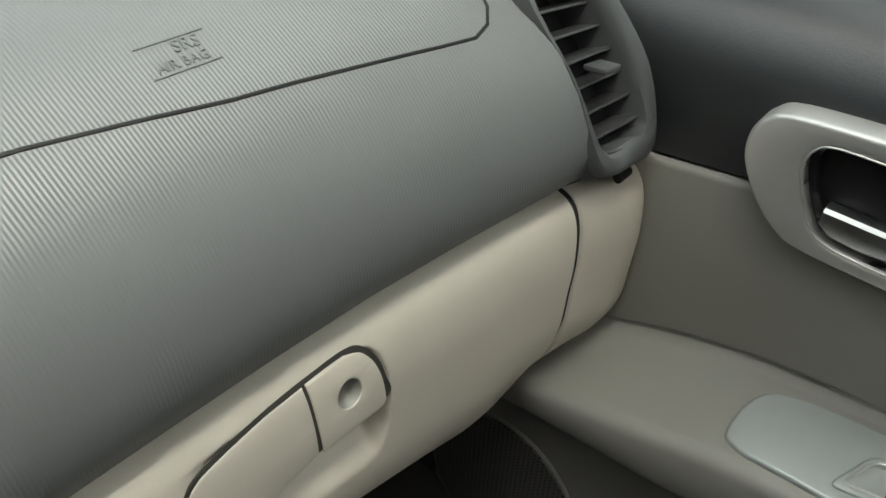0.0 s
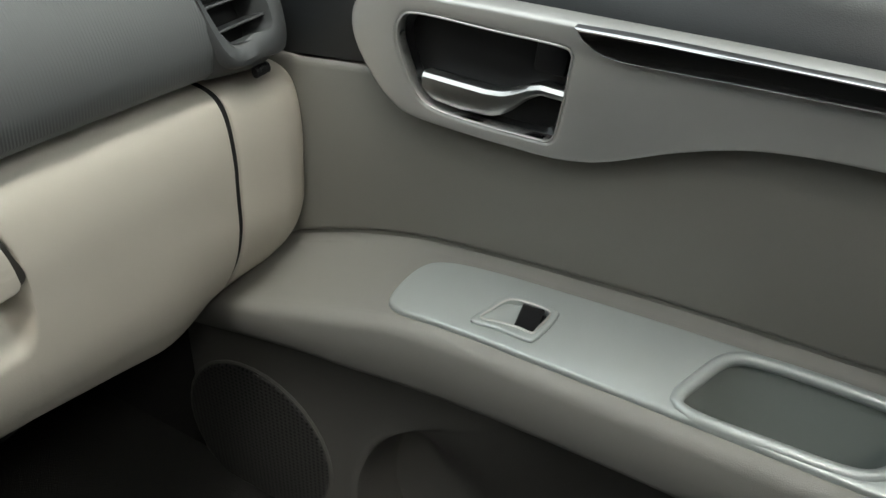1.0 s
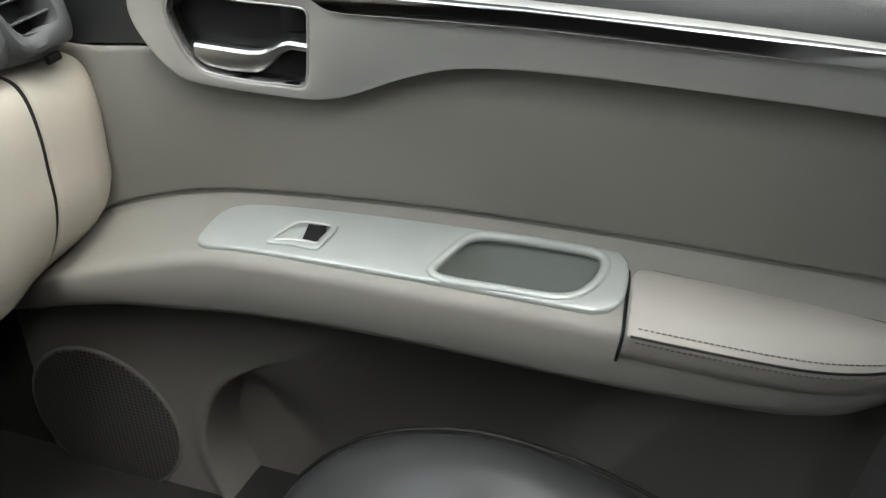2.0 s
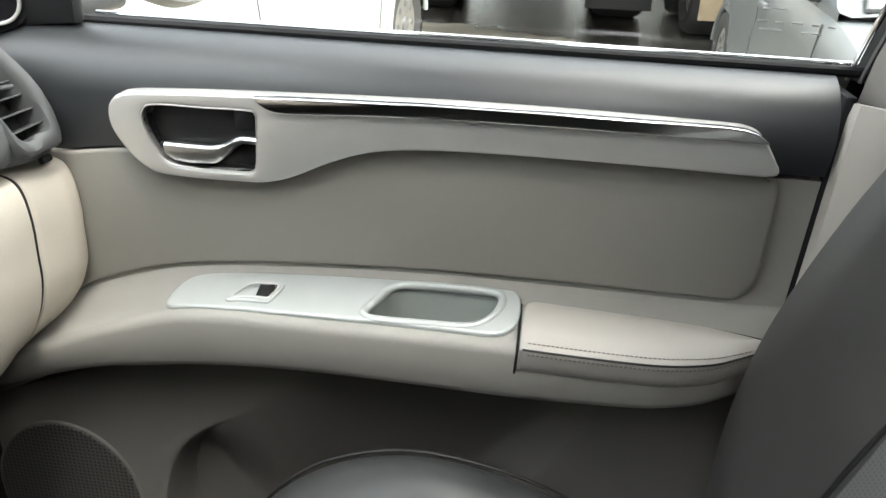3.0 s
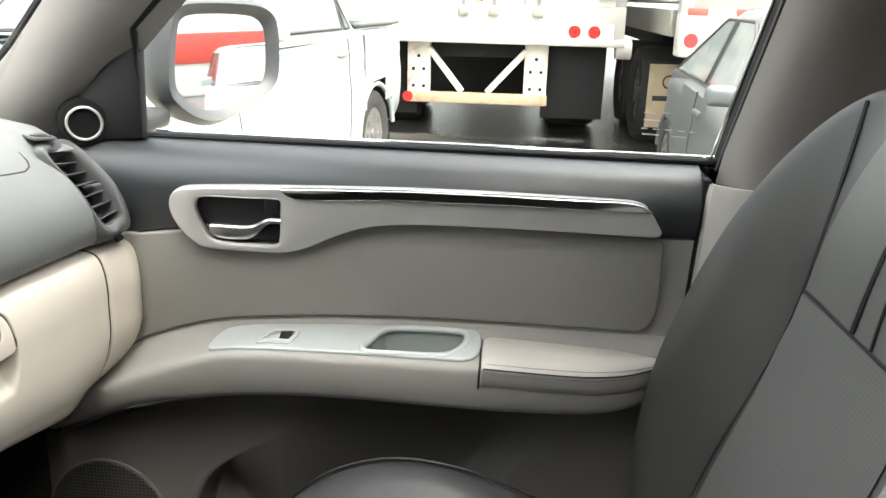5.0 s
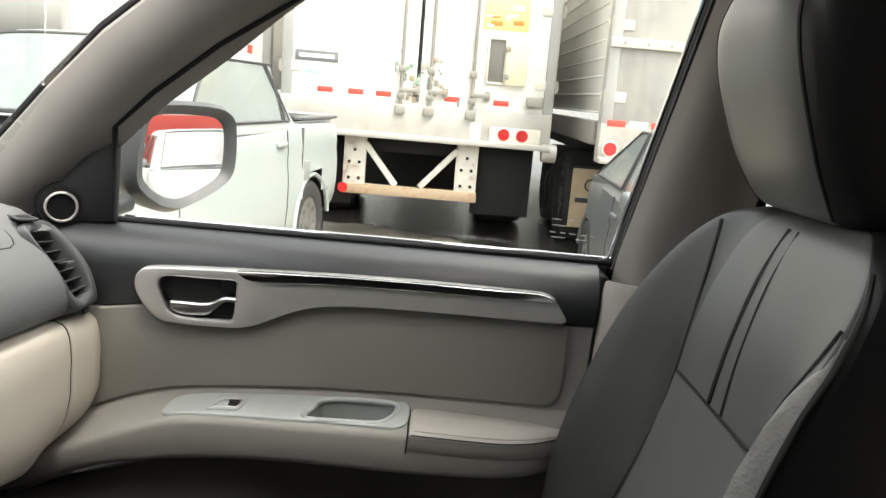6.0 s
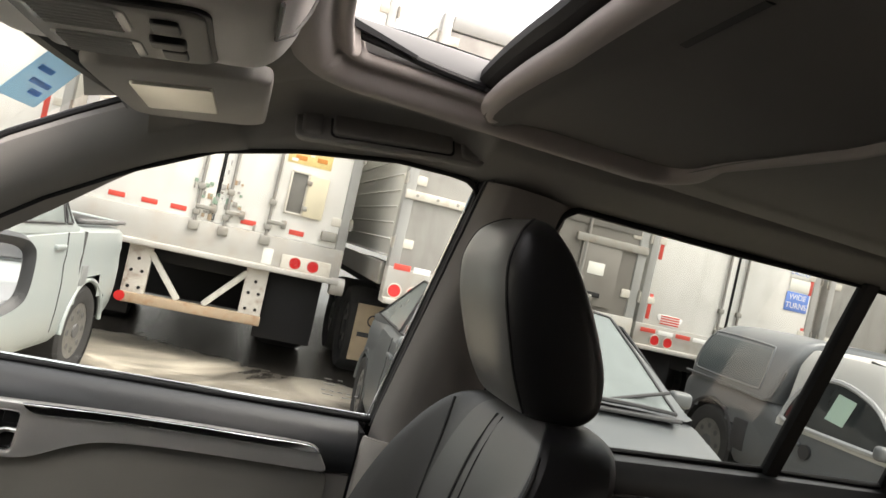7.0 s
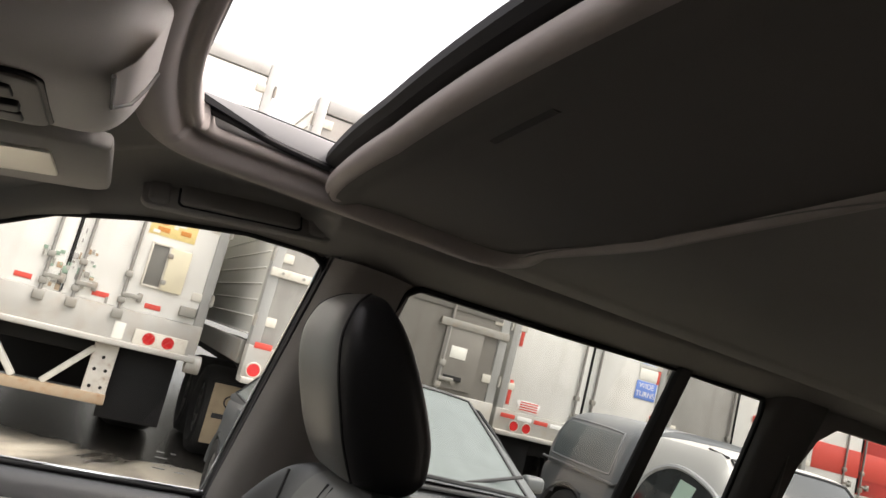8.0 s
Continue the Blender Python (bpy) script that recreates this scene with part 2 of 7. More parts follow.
def spline(points, n=8, closed=False):
    """Catmull-Rom through the points."""
    p = [Vector(q) for q in points]
    out, k = [], len(p)
    for i in range(k if closed else k - 1):
        a, b, c, d = (p[(i + j) % k] if closed else p[min(max(i + j, 0), k - 1)] for j in (-1, 0, 1, 2))
        for s in range(n):
            t = s / n
            out.append(0.5 * ((2 * b) + (c - a) * t + (2 * a - 5 * b + 4 * c - d) * t * t + (3 * b - a - 3 * c + d) * t ** 3))
    if not closed:
        out.append(p[-1])
    return out


def lerp_table(table, x):
    """Straight interpolation in rows of (x, value)."""
    if x <= table[0][0]:
        return table[0][1]
    for (a, u), (b, v) in zip(table, table[1:]):
        if x <= b:
            return u + (v - u) * (x - a) / (b - a)
    return table[-1][1]


def fine(table, n=8):
    """A table with smooth values between its rows."""
    return [(p[0], p[1]) for p in spline([(a, b, 0) for a, b in table], n)]


def loft(rows, closed=False, caps=False, bm=None):
    """A skin over rows of points of equal length; closed: each row is a ring."""
    bm = bm or bmesh.new()
    vs = [[bm.verts.new(p) for p in row] for row in rows]
    n = len(rows[0])
    for a, b in zip(vs, vs[1:]):
        for i in range(n if closed else n - 1):
            j = (i + 1) % n
            bm.faces.new((a[i], a[j], b[j], b[i]))
    if caps:
        bm.faces.new(vs[0][::-1])
        bm.faces.new(vs[-1])
    return bm


def box(center, size, bevel=0.0, seg=2, turn=None, bm=None, taper=None):
    own = bmesh.new()
    bmesh.ops.create_cube(own, size=1.0)
    bmesh.ops.scale(own, vec=size, verts=own.verts)
    if taper:
        for v in own.verts:
            if v.co.z > 0:
                v.co.x *= taper[0]
                v.co.y *= taper[1]
    if bevel:
        bmesh.ops.bevel(own, geom=own.edges[:], offset=bevel, segments=seg, affect="EDGES", profile=0.5)
    if turn is not None:
        own.transform(turn)
    own.transform(Matrix.Translation(center))
    return merge(own, bm)


def merge(own, bm):
    if bm is None:
        return own
    me = bpy.data.meshes.new("tmp")
    own.to_mesh(me)
    own.free()
    bm.from_mesh(me)
    bpy.data.meshes.remove(me)
    return bm


def rod(a, b, r, r2=None, seg=16, bm=None, cap=True):
    a, b = Vector(a), Vector(b)
    own = bmesh.new()
    bmesh.ops.create_cone(own, cap_ends=cap, segments=seg, radius1=r, radius2=r if r2 is None else r2, depth=(b - a).length)
    own.transform(Matrix.Translation((a + b) / 2) @ (b - a).to_track_quat("Z", "Y").to_matrix().to_4x4())
    return merge(own, bm)


def tube(path, r, seg=8, closed=False, bm=None, flat=1.0):
    """A round cord along a path."""
    path = [Vector(p) for p in path]
    rows, n = [], len(path)
    normal = None
    for i, p in enumerate(path):
        q0 = path[(i - 1) % n] if closed or i else p
        q1 = path[(i + 1) % n] if closed or i < n - 1 else p
        d = (q1 - q0).normalized()
        if normal is None:
            normal = d.orthogonal().normalized()
        normal = (normal - d * normal.dot(d)).normalized()
        side = d.cross(normal)
        rows.append([p + r * (math.cos(k * math.tau / seg) * normal + flat * math.sin(k * math.tau / seg) * side) for k in range(seg)])
    if closed:
        rows.append(rows[0])
    return loft(rows, closed=True, caps=not closed, bm=bm)


def inset(ring, d):
    """The ring moved d metres to its inner side."""
    n, out = len(ring), []
    turn = 1 if sum(p[0] * q[1] - q[0] * p[1] for p, q in zip(ring, ring[1:] + ring[:1])) > 0 else -1
    for i, p in enumerate(ring):
        u, v = Vector(p) - Vector(ring[i - 1]), Vector(ring[(i + 1) % n]) - Vector(p)
        u, v = (w.normalized() if w.length > 1e-9 else w for w in (u, v))
        m = Vector((-u.y - v.y, u.x + v.x)) * turn
        m = m.normalized() / max(0.5, (m.length / 2)) if m.length > 1e-6 else m
        out.append((p[0] + m.x * d, p[1] + m.y * d))
    return out


def within(p, ring):
    """Whether a point lies inside a ring."""
    odd = False
    for a, b in zip(ring, ring[1:] + ring[:1]):
        if (a.y > p.y) != (b.y > p.y) and p.x < a.x + (p.y - a.y) * (b.x - a.x) / (b.y - a.y):
            odd = not odd
    return odd


def plate(outline, depth, frame_matrix, bevel=0.002, holes=(), res=2):
    """A flat plate with an outline and holes in its own x, y plane, bevelled, centred on its plane."""
    rings = [[(p[0], p[1]) for p in r] for r in (outline, *holes)]
    bm = bmesh.new()
    layer = bm.faces.layers.int.new("flat")
    steps_in = [(bevel * (1 - math.sin(k * math.pi / 2 / res)), bevel * (1 - math.cos(k * math.pi / 2 / res))) for k in range(res + 1)] if bevel else [(0, 0)]
    for s in (1, -1):
        caps = []
        for k, ring in enumerate(rings):
            sign = -1 if k else 1
            rows = [[Vector((p[0], p[1], s * (depth / 2 - dz))) for p in inset(ring, sign * d)] for dz, d in steps_in]
            rows = [[Vector((p[0], p[1], 0)) for p in ring]] + rows
            loft(rows, closed=True, bm=bm)
            caps.append(rows[-1])
        flat_pts, loops = [], []
        for r in caps:
            n = len(flat_pts)
            flat_pts += [Vector((p.x, p.y)) for p in r]
            loops += [(n + i, n + (i + 1) % len(r)) for i in range(len(r))]
        vs, _, tris, *_ = delaunay_2d_cdt(flat_pts, loops, [], 1, 1e-7)
        made = [bm.verts.new((p.x, p.y, s * depth / 2)) for p in vs]
        for t in tris:
            c = sum((vs[i] for i in t), Vector((0, 0))) / len(t)
            if not any(within(c, h) for h in caps[1:]):
                bm.faces.new([made[i] for i in t])[layer] = 1
        for p in [p for p in made if not p.link_faces]:
            bm.verts.remove(p)
    bmesh.ops.remove_doubles(bm, verts=bm.verts, dist=1e-7)
    bm.transform(frame_matrix)
    return bm


def facing(origin, right, up):
    """The frame of a plate: its x to right, its y to up."""
    r = Vector(right).normalized()
    u = (Vector(up) - r * Vector(up).dot(r)).normalized()
    m = Matrix.Identity(4)
    m.col[0][:3], m.col[1][:3], m.col[2][:3], m.col[3][:3] = r, u, r.cross(u), Vector(origin)
    return m


def rounded(w, h, r, n=5, cx=0, cy=0):
    """A rectangle with round corners."""
    out = []
    for sx, sy, a in ((1, 1, 0), (-1, 1, 90), (-1, -1, 180), (1, -1, 270)):
        for k in range(n + 1):
            t = radians(a + 90 * k / n)
            out.append((cx + sx * (w / 2 - r) + r * math.cos(t), cy + sy * (h / 2 - r) + r * math.sin(t)))
    return out


def writing(text, size, frame_matrix, depth=0.0006):
    cu = bpy.data.curves.new("tmp", "FONT")
    cu.body, cu.size, cu.extrude, cu.align_x, cu.align_y = text, size, depth, "CENTER", "CENTER"
    ob = bpy.data.objects.new("tmp", cu)
    me = bpy.data.meshes.new_from_object(ob)
    bm = bmesh.new()
    bm.from_mesh(me)
    bpy.data.objects.remove(ob)
    bpy.data.curves.remove(cu)
    bpy.data.meshes.remove(me)
    bm.transform(frame_matrix)
    return bm


def superring(cx, cy, cz, a, b, power=2.6, n=24, axis="z", lean=0.0):
    """A squarish ring in a plane across an axis."""
    out = []
    for k in range(n):
        t = math.tau * k / n
        c, s = math.cos(t), math.sin(t)
        u = a * math.copysign(abs(c) ** (2 / power), c)
        v = b * math.copysign(abs(s) ** (2 / power), s)
        out.append((cx + u, cy + v, cz + lean * v) if axis == "z" else (cx + u, cy, cz + v))
    return out


def ease(t):
    t = min(1.0, max(0.0, t))
    return t * t * (3 - 2 * t)


def belt(y):
    """The height of the window sill along the car."""
    return 1.13 - 0.028 * y if y > 0 else 1.13 - 0.075 * y if y > -0.9 else 1.1975 - 0.06 * (y + 0.9)


def tumble(z):
    """The glass leans in towards the roof."""
    return 0.705 - 0.25 * max(z - 1.12, 0)

# ---- the car: structure ----
SHELF_IN = fine([(0.02, 0.895), (0.09, 0.891), (0.2, 0.888), (0.346, 0.884), (0.495, 0.875), (0.648, 0.858), (0.727, 0.84), (0.806, 0.808), (0.95, 0.735)], 4)
LIP_TOP = fine([(0.02, 0.876), (0.1, 0.872), (0.298, 0.869), (0.407, 0.867), (0.546, 0.861), (0.61, 0.857), (0.66, 0.849), (0.735, 0.82), (0.8, 0.787), (0.95, 0.7)], 4)
LIP_LOW = fine([(0.02, 0.818), (0.086, 0.815), (0.268, 0.806), (0.407, 0.804), (0.48, 0.802), (0.548, 0.798), (0.62, 0.79), (0.695, 0.775), (0.786, 0.748), (0.95, 0.66)], 4)
LIP_X = fine([(0.02, 0.618), (0.045, 0.609), (0.06, 0.6), (0.087, 0.58), (0.117, 0.5625), (0.15, 0.553), (0.19, 0.548), (0.35, 0.545), (0.6, 0.549), (0.75, 0.557), (0.85, 0.58), (0.95, 0.61)], 4)
SPLIT = [(0.03, 1.042), (0.08, 1.04), (0.6, 1.005), (0.72, 0.996), (0.8, 0.984), (0.95, 0.955)]
WINDOW_TOP = [(-2.2, 1.64), (-1.44, 1.645), (-1.15, 1.635), (-0.9, 1.633), (-0.23, 1.618), (-0.05, 1.617), (0.1, 1.613), (0.27, 1.582), (0.4, 1.545), (0.52, 1.48), (0.64, 1.4), (0.74, 1.32), (0.83, 1.23), (0.93, 1.12)]


def steps(a, b, n):
    return [a + (b - a) * i / n for i in range(n + 1)]


def on_shelf(y, v, h=0.0):
    """A place on the arm rest's top: v runs from the door panel to the lip."""
    x = 0.64 + (lerp_table(LIP_X, y) + 0.008 - 0.64) * v
    s = v + 1.1 * min(1.0, max(0.0, (y - 0.58) / 0.14)) * v * (1 - v)
    return Vector((x, y, lerp_table(SHELF_IN, y) * (1 - s) + lerp_table(LIP_TOP, y) * s + h))


door = thing("door_1", "closed grey-beige front passenger door with dark upper pad", "door", (0.65, 0.4, 0.4), kind="structure")
ys = steps(0.03, 0.2, 17) + steps(0.2, 0.94, 36)[1:]
PAD = [(0.712, -0.004), (0.704, 0.001), (0.694, 0.001), (0.683, -0.003), (0.671, -0.01), (0.66, -0.02), (0.652, -0.032), (0.6465, -0.046), (0.6445, -0.06)]
part("upper_pad", loft([[(x, y, belt(y) + dz) for x, dz in PAD] + [(0.6455, y, (belt(y) - 0.06 + lerp_table(SPLIT, y)) / 2), (0.65, y, lerp_table(SPLIT, y)), (0.664, y, lerp_table(SPLIT, y) - 0.004)] for y in ys]), PADTOP, door, "blue-black padded door top")
part("panel", loft([[(0.664, y, lerp_table(SPLIT, y) - 0.003), (0.6535, y, lerp_table(SPLIT, y) - 0.006), (0.6535, y, 0.95), (0.6535, y, lerp_table(SHELF_IN, y) + 0.01),
                     (0.65, y, lerp_table(SHELF_IN, y) + 0.003), (0.64, y, lerp_table(SHELF_IN, y))] for y in ys]), GREIGE, door)
rows = []
for y in ys:
    lx, lt, ll = lerp_table(LIP_X, y), lerp_table(LIP_TOP, y), lerp_table(LIP_LOW, y)
    rows.append([(lx + 0.012, y, lt + 0.002), (lx + 0.006, y, lt + 0.0005), (lx + 0.002, y, lt - 0.003), (lx, y, lt - 0.009), (lx + 0.0012, y, (lt + ll) / 2), (lx + 0.004, y, ll + 0.01),
                 (lx + 0.008, y, ll + 0.002), (lx + 0.016, y, ll - 0.003), (lx + 0.04, y, ll - 0.008), (0.635, y, ll - 0.02), (0.66, y, ll - 0.03)])
bm = loft(rows)
shelf_y = sorted({round(y, 4) for y in ys + steps(0.322, 0.458, 34) if not (0.322 < y < 0.458) or y in steps(0.322, 0.458, 34)})
V_LO = [(0.322, 0.4), (0.325, 0.2), (0.345, 0.15), (0.41, 0.15), (0.437, 0.22), (0.452, 0.5), (0.458, 0.8)]
V_HI = [(0.322, 0.4), (0.332, 0.65), (0.352, 0.82), (0.4, 0.86), (0.458, 0.84)]
for a, b in zip(shelf_y, shelf_y[1:]):
    if 0.3215 < (a + b) / 2 < 0.4585:
        bands = [[[k * lerp_table(V_LO, y) / 3 for k in range(4)] for y in (a, b)], [[0.94 + (lerp_table(V_HI, y) - 0.94) * k / 2 for k in range(3)] for y in (a, b)]]
    else:
        bands = [[(0, 0.1, 0.2, 0.3, 0.45, 0.6, 0.75, 0.94)] * 2]
    for va, vb in bands:
        loft([[tuple(on_shelf(y, v)) for v in vs] for y, vs in ((a, va), (b, vb))], bm=bm)
arm = part("arm_rest", bm, GREIGE, door, "moulded grey-beige arm rest")
for face in arm.data.polygons:
    c = XF.inverted() @ (face.center + ORIGIN[arm.name])
    if face.normal.z < -0.3 and c.z > lerp_table(LIP_TOP, c.y) - 0.004:
        face.flip()
arm.data.update()

YZ = facing((0, 0, 0), (0, 1, 0), (0, 0, 1))
TRIM = spline([(0.742, 1.02), (0.744, 1.037), (0.738, 1.05), (0.722, 1.058), (0.66, 1.064), (0.585, 1.069), (0.42, 1.079), (0.284, 1.084), (0.14, 1.0865), (0.115, 1.0855), (0.102, 1.081),
               (0.093, 1.071), (0.084, 1.058), (0.08, 1.052), (0.0795, 1.0475), (0.0825, 1.0445), (0.09, 1.0425), (0.105, 1.042), (0.214, 1.04), (0.34, 1.036), (0.42, 1.031), (0.47, 1.023), (0.51, 1.008), (0.545, 0.99), (0.568, 0.981),
               (0.6, 0.976), (0.685, 0.974), (0.71, 0.981), (0.73, 1.0)], 4, closed=True)
CUP = spline([(0.708, 1.03), (0.706, 1.042), (0.693, 1.049), (0.64, 1.051), (0.597, 1.053), (0.588, 1.05), (0.587, 1.04), (0.588, 1.0), (0.592, 0.989), (0.605, 0.987),
              (0.65, 0.985), (0.68, 0.987), (0.693, 0.997), (0.703, 1.015)], 4, closed=True)


def at_x(x):
    return Matrix.Translation((x, 0, 0)) @ YZ


part("trim", plate(TRIM, 0.024, at_x(0.638), 0.0032, [CUP], 3), SILVER, door, "satin silver trim around the door handle")
ring = CUP
mid = Vector((0.648, 1.02, 0))
deep = [(mid + (Vector((p[0], p[1], 0)) - mid) * 0.92) for p in ring]
part("handle_cup", loft([[(0.63, p[0], p[1]) for p in ring], [(0.638, p[0], p[1]) for p in ring], [(0.6415, p[0], p[1]) for p in deep]], closed=True), GLOSSBLACK, door, "gloss black handle recess")
part("cup_floor", plate([(p[0], p[1]) for p in deep], 0.002, at_x(0.6425), 0.0002), BLACK, door)
part("cup_rim", tube([(0.6266, p[0], p[1]) for p in ring], 0.0008, 6, True), SILVER, door)
LEVER_TOP = [(0.588, 1.0245), (0.604, 1.0245), (0.612, 1.0215), (0.62, 1.0165), (0.628, 1.0125), (0.64, 1.0105), (0.66, 1.01), (0.675, 1.0098), (0.6875, 1.0095)]
LEVER_DEEP = [(0.588, 0.006), (0.604, 0.0065), (0.612, 0.009), (0.622, 0.014), (0.635, 0.018), (0.66, 0.0195), (0.68, 0.018), (0.6875, 0.012)]
rows = []
for y in steps(0.588, 0.6875, 36):
    zt, h = lerp_table(LEVER_TOP, y), lerp_table(LEVER_DEEP, y)
    rows.append([(0.641, y, zt - 0.002), (0.633, y, zt), (0.6295, y, zt - 0.0006), (0.6275, y, zt - 0.003), (0.6275, y, zt - 0.3 * h - 0.002), (0.6285, y, zt - 0.75 * h - 0.002), (0.632, y, zt - h - 0.002), (0.641, y, zt - h - 0.002)])
part("door_handle", loft(rows, closed=True, caps=True), mat("bright_satin_metal", (0.62, 0.62, 0.61), 0.34, metal=1.0, vary=0.04), door, "chrome pull lever")
part("lever_block", box((0.638, 0.602, 1.04), (0.01, 0.022, 0.02), 0.003), BLACK, door)
STRIP = [(0.588, 1.0685), (0.54, 1.0722), (0.42, 1.079), (0.284, 1.0842), (0.135, 1.0882), (0.12, 1.0875), (0.109, 1.085), (0.1, 1.0805), (0.0955, 1.0762), (0.108, 1.0758), (0.2, 1.0735), (0.284, 1.071), (0.42, 1.0655), (0.48, 1.0613), (0.53, 1.057), (0.555, 1.0552), (0.566, 1.0555), (0.574, 1.0577), (0.582, 1.062)]
part("chrome_strip", plate(STRIP, 0.011, at_x(0.6255), 0.0018, res=4), CHROME, door, "polished chrome strip")
LEATHERPANEL = spline([(0.9, 0.963)] + [(y, lerp_table(SHELF_IN, y) + 0.008) for y in (0.88, 0.806, 0.727, 0.648, 0.495, 0.346, 0.2, 0.11)]
                      + [(0.085, 0.9), (0.07, 0.915), (0.065, 0.94), (0.067, 1.0), (0.07, 1.028), (0.08, 1.0375), (0.1, 1.0385), (0.3, 1.0375), (0.42, 1.034), (0.5, 1.025), (0.6, 1.003), (0.72, 0.993), (0.8, 0.981)], 4, closed=True)
part("insert", plate(LEATHERPANEL, 0.011, at_x(0.6505), 0.005, res=3), INSERT, door, "smooth grey-beige vinyl insert")


SWPLATE = spline([(0.667, 0.87), (0.676, 0.75), (0.676, 0.45), (0.668, 0.22), (0.65, 0.13), (0.615, 0.1), (0.56, 0.1), (0.45, 0.1), (0.33, 0.1), (0.307, 0.16), (0.302, 0.4), (0.304, 0.68), (0.311, 0.82), (0.322, 0.9), (0.345, 0.925), (0.48, 0.93), (0.6, 0.935), (0.65, 0.925)], 5, closed=True)
CUPHOLE = spline([(0.458, 0.84), (0.452, 0.5), (0.437, 0.22), (0.41, 0.15), (0.345, 0.15), (0.325, 0.2), (0.322, 0.4), (0.332, 0.65), (0.352, 0.82), (0.4, 0.86)], 5, closed=True)
def shelf_frame(y, v, h):
    o = on_shelf(y, v, h)
    return facing(o, on_shelf(y - 0.01, v) - o + Vector((0, 0, h)), Vector((0.09, 0, 0.0085)))


SWF = shelf_frame(0.578, 0.56, 0.0055)
SWN = 1 if (SWF.to_3x3() @ Vector((0, 0, 1))).z > 0 else -1
bez = spline([(-0.029, -0.0205), (-0.024, -0.004), (-0.018, 0.011), (-0.011, 0.0165), (0.005, 0.0178), (0.021, 0.016), (0.0245, 0.011), (0.022, -0.006), (0.0185, -0.0175), (0.013, -0.0205), (-0.01, -0.0195)], 4, closed=True)
hole = spline([(-0.0235, -0.0155), (-0.0195, -0.003), (-0.0145, 0.008), (-0.008, 0.0122), (0.005, 0.0132), (0.017, 0.0118), (0.0188, 0.006), (0.0165, -0.006), (0.0145, -0.013), (0.004, -0.0125), (-0.01, -0.0135)], 4, closed=True)
WELL = [(0.578 - p[0] * 1.04, (0.56 - p[1] * 1.04 / 0.0832) * 0.09) for p in hole]
bm = plate([(y, v * 0.09) for y, v in SWPLATE], 0.007, Matrix.Identity(4), 0.0025, [[(y, v * 0.09) for y, v in CUPHOLE], WELL], 3)
bmesh.ops.triangulate(bm, faces=[f for f in bm.faces if len(f.verts) > 4])
for v in bm.verts:
    v.co = on_shelf(v.co.x, v.co.y / 0.09, v.co.z + 0.001)
part("switch_plate", bm, PLATE, door, "satin grey switch plate", smooth=True)
# the switch plate's grey, made darker for the shade inside the pocket
POCKETSHADE = mat("pocket_shaded_grey", (0.29, 0.315, 0.295), 0.35, vary=0.08, grain=0.1, gscale=1500)
tops = [on_shelf(y, v, 0.001) for y, v in CUPHOLE]
c = sum(tops, Vector()) / len(tops)
part("grip_pocket", loft([[p for p in tops], [p - Vector((0, 0, 0.05)) for p in tops], [c + (p - c) * 0.93 - Vector((0, 0, 0.068)) for p in tops]], closed=True), POCKETSHADE, door, "open grip pocket")
part("pocket_floor", loft([[c + (p - c) * 0.93 - Vector((0, 0, 0.068)) for p in tops], [c + (p - c) * 0.01 - Vector((0, 0, 0.069)) for p in tops]], closed=True), POCKETSHADE, door)
part("pocket_rim", tube([p + Vector((0, 0, 0.0012)) for p in tops], 0.0048, 10, True), PLATE, door)


part("switch_bezel", plate(bez, 0.0036, SWF, 0.0016, [hole], 3), PLATE, door, "satin window switch surround")
part("bezel_rim", tube([SWF @ Vector((p[0], p[1], SWN * 0.0018)) for p in hole], 0.0009, 8, True), SILVER, door)
part("switch_well", plate(hole, 0.001, SWF @ pose(0, 0, -SWN * 0.0048), 0), BLACK, door)
part("well_wall", loft([[SWF @ Vector((p[0], p[1], SWN * z)) for p in hole] for z in (0.001, -0.0045)], closed=True), PLATE, door)
part("window_switch", loft([[SWF @ Vector((x - 0.12 * y, y, SWN * z)) for y in (-0.0125, -0.0118, 0.0, 0.0112, 0.0118)] for x, z in ((-0.002, -0.0045), (-0.0016, -0.0002), (-0.0008, 0.0008), (0.006, 0.0006), (0.0142, 0.0016), (0.0152, 0.0008), (0.0156, -0.0045))]), GLOSSBLACK, door, "black window switch")
part("switch_scoop", loft([[SWF @ Vector((x + k * y, y, SWN * z)) for y in (-0.015, -0.008, 0.0, 0.007, 0.0125)] for x, k, z in ((-0.02, 0.28, 0.0006), (-0.0155, 0.22, -0.0022), (-0.0105, 0.1, -0.0038), (-0.006, 0.0, -0.0036), (-0.002, -0.12, -0.0016))]), PLATE, door)

PAD_INNER = [(0.05, 0.6), (0.067, 0.6045), (0.108, 0.612), (0.158, 0.6155), (0.22, 0.618), (0.31, 0.6195)]
PAD_FRONT = [(p[0], p[1]) for p in spline([(0.05, 0.598, 0), (0.058, 0.593, 0), (0.087, 0.572, 0), (0.117, 0.5535, 0), (0.165, 0.54, 0), (0.235, 0.5365, 0), (0.31, 0.5365, 0)], 6)]


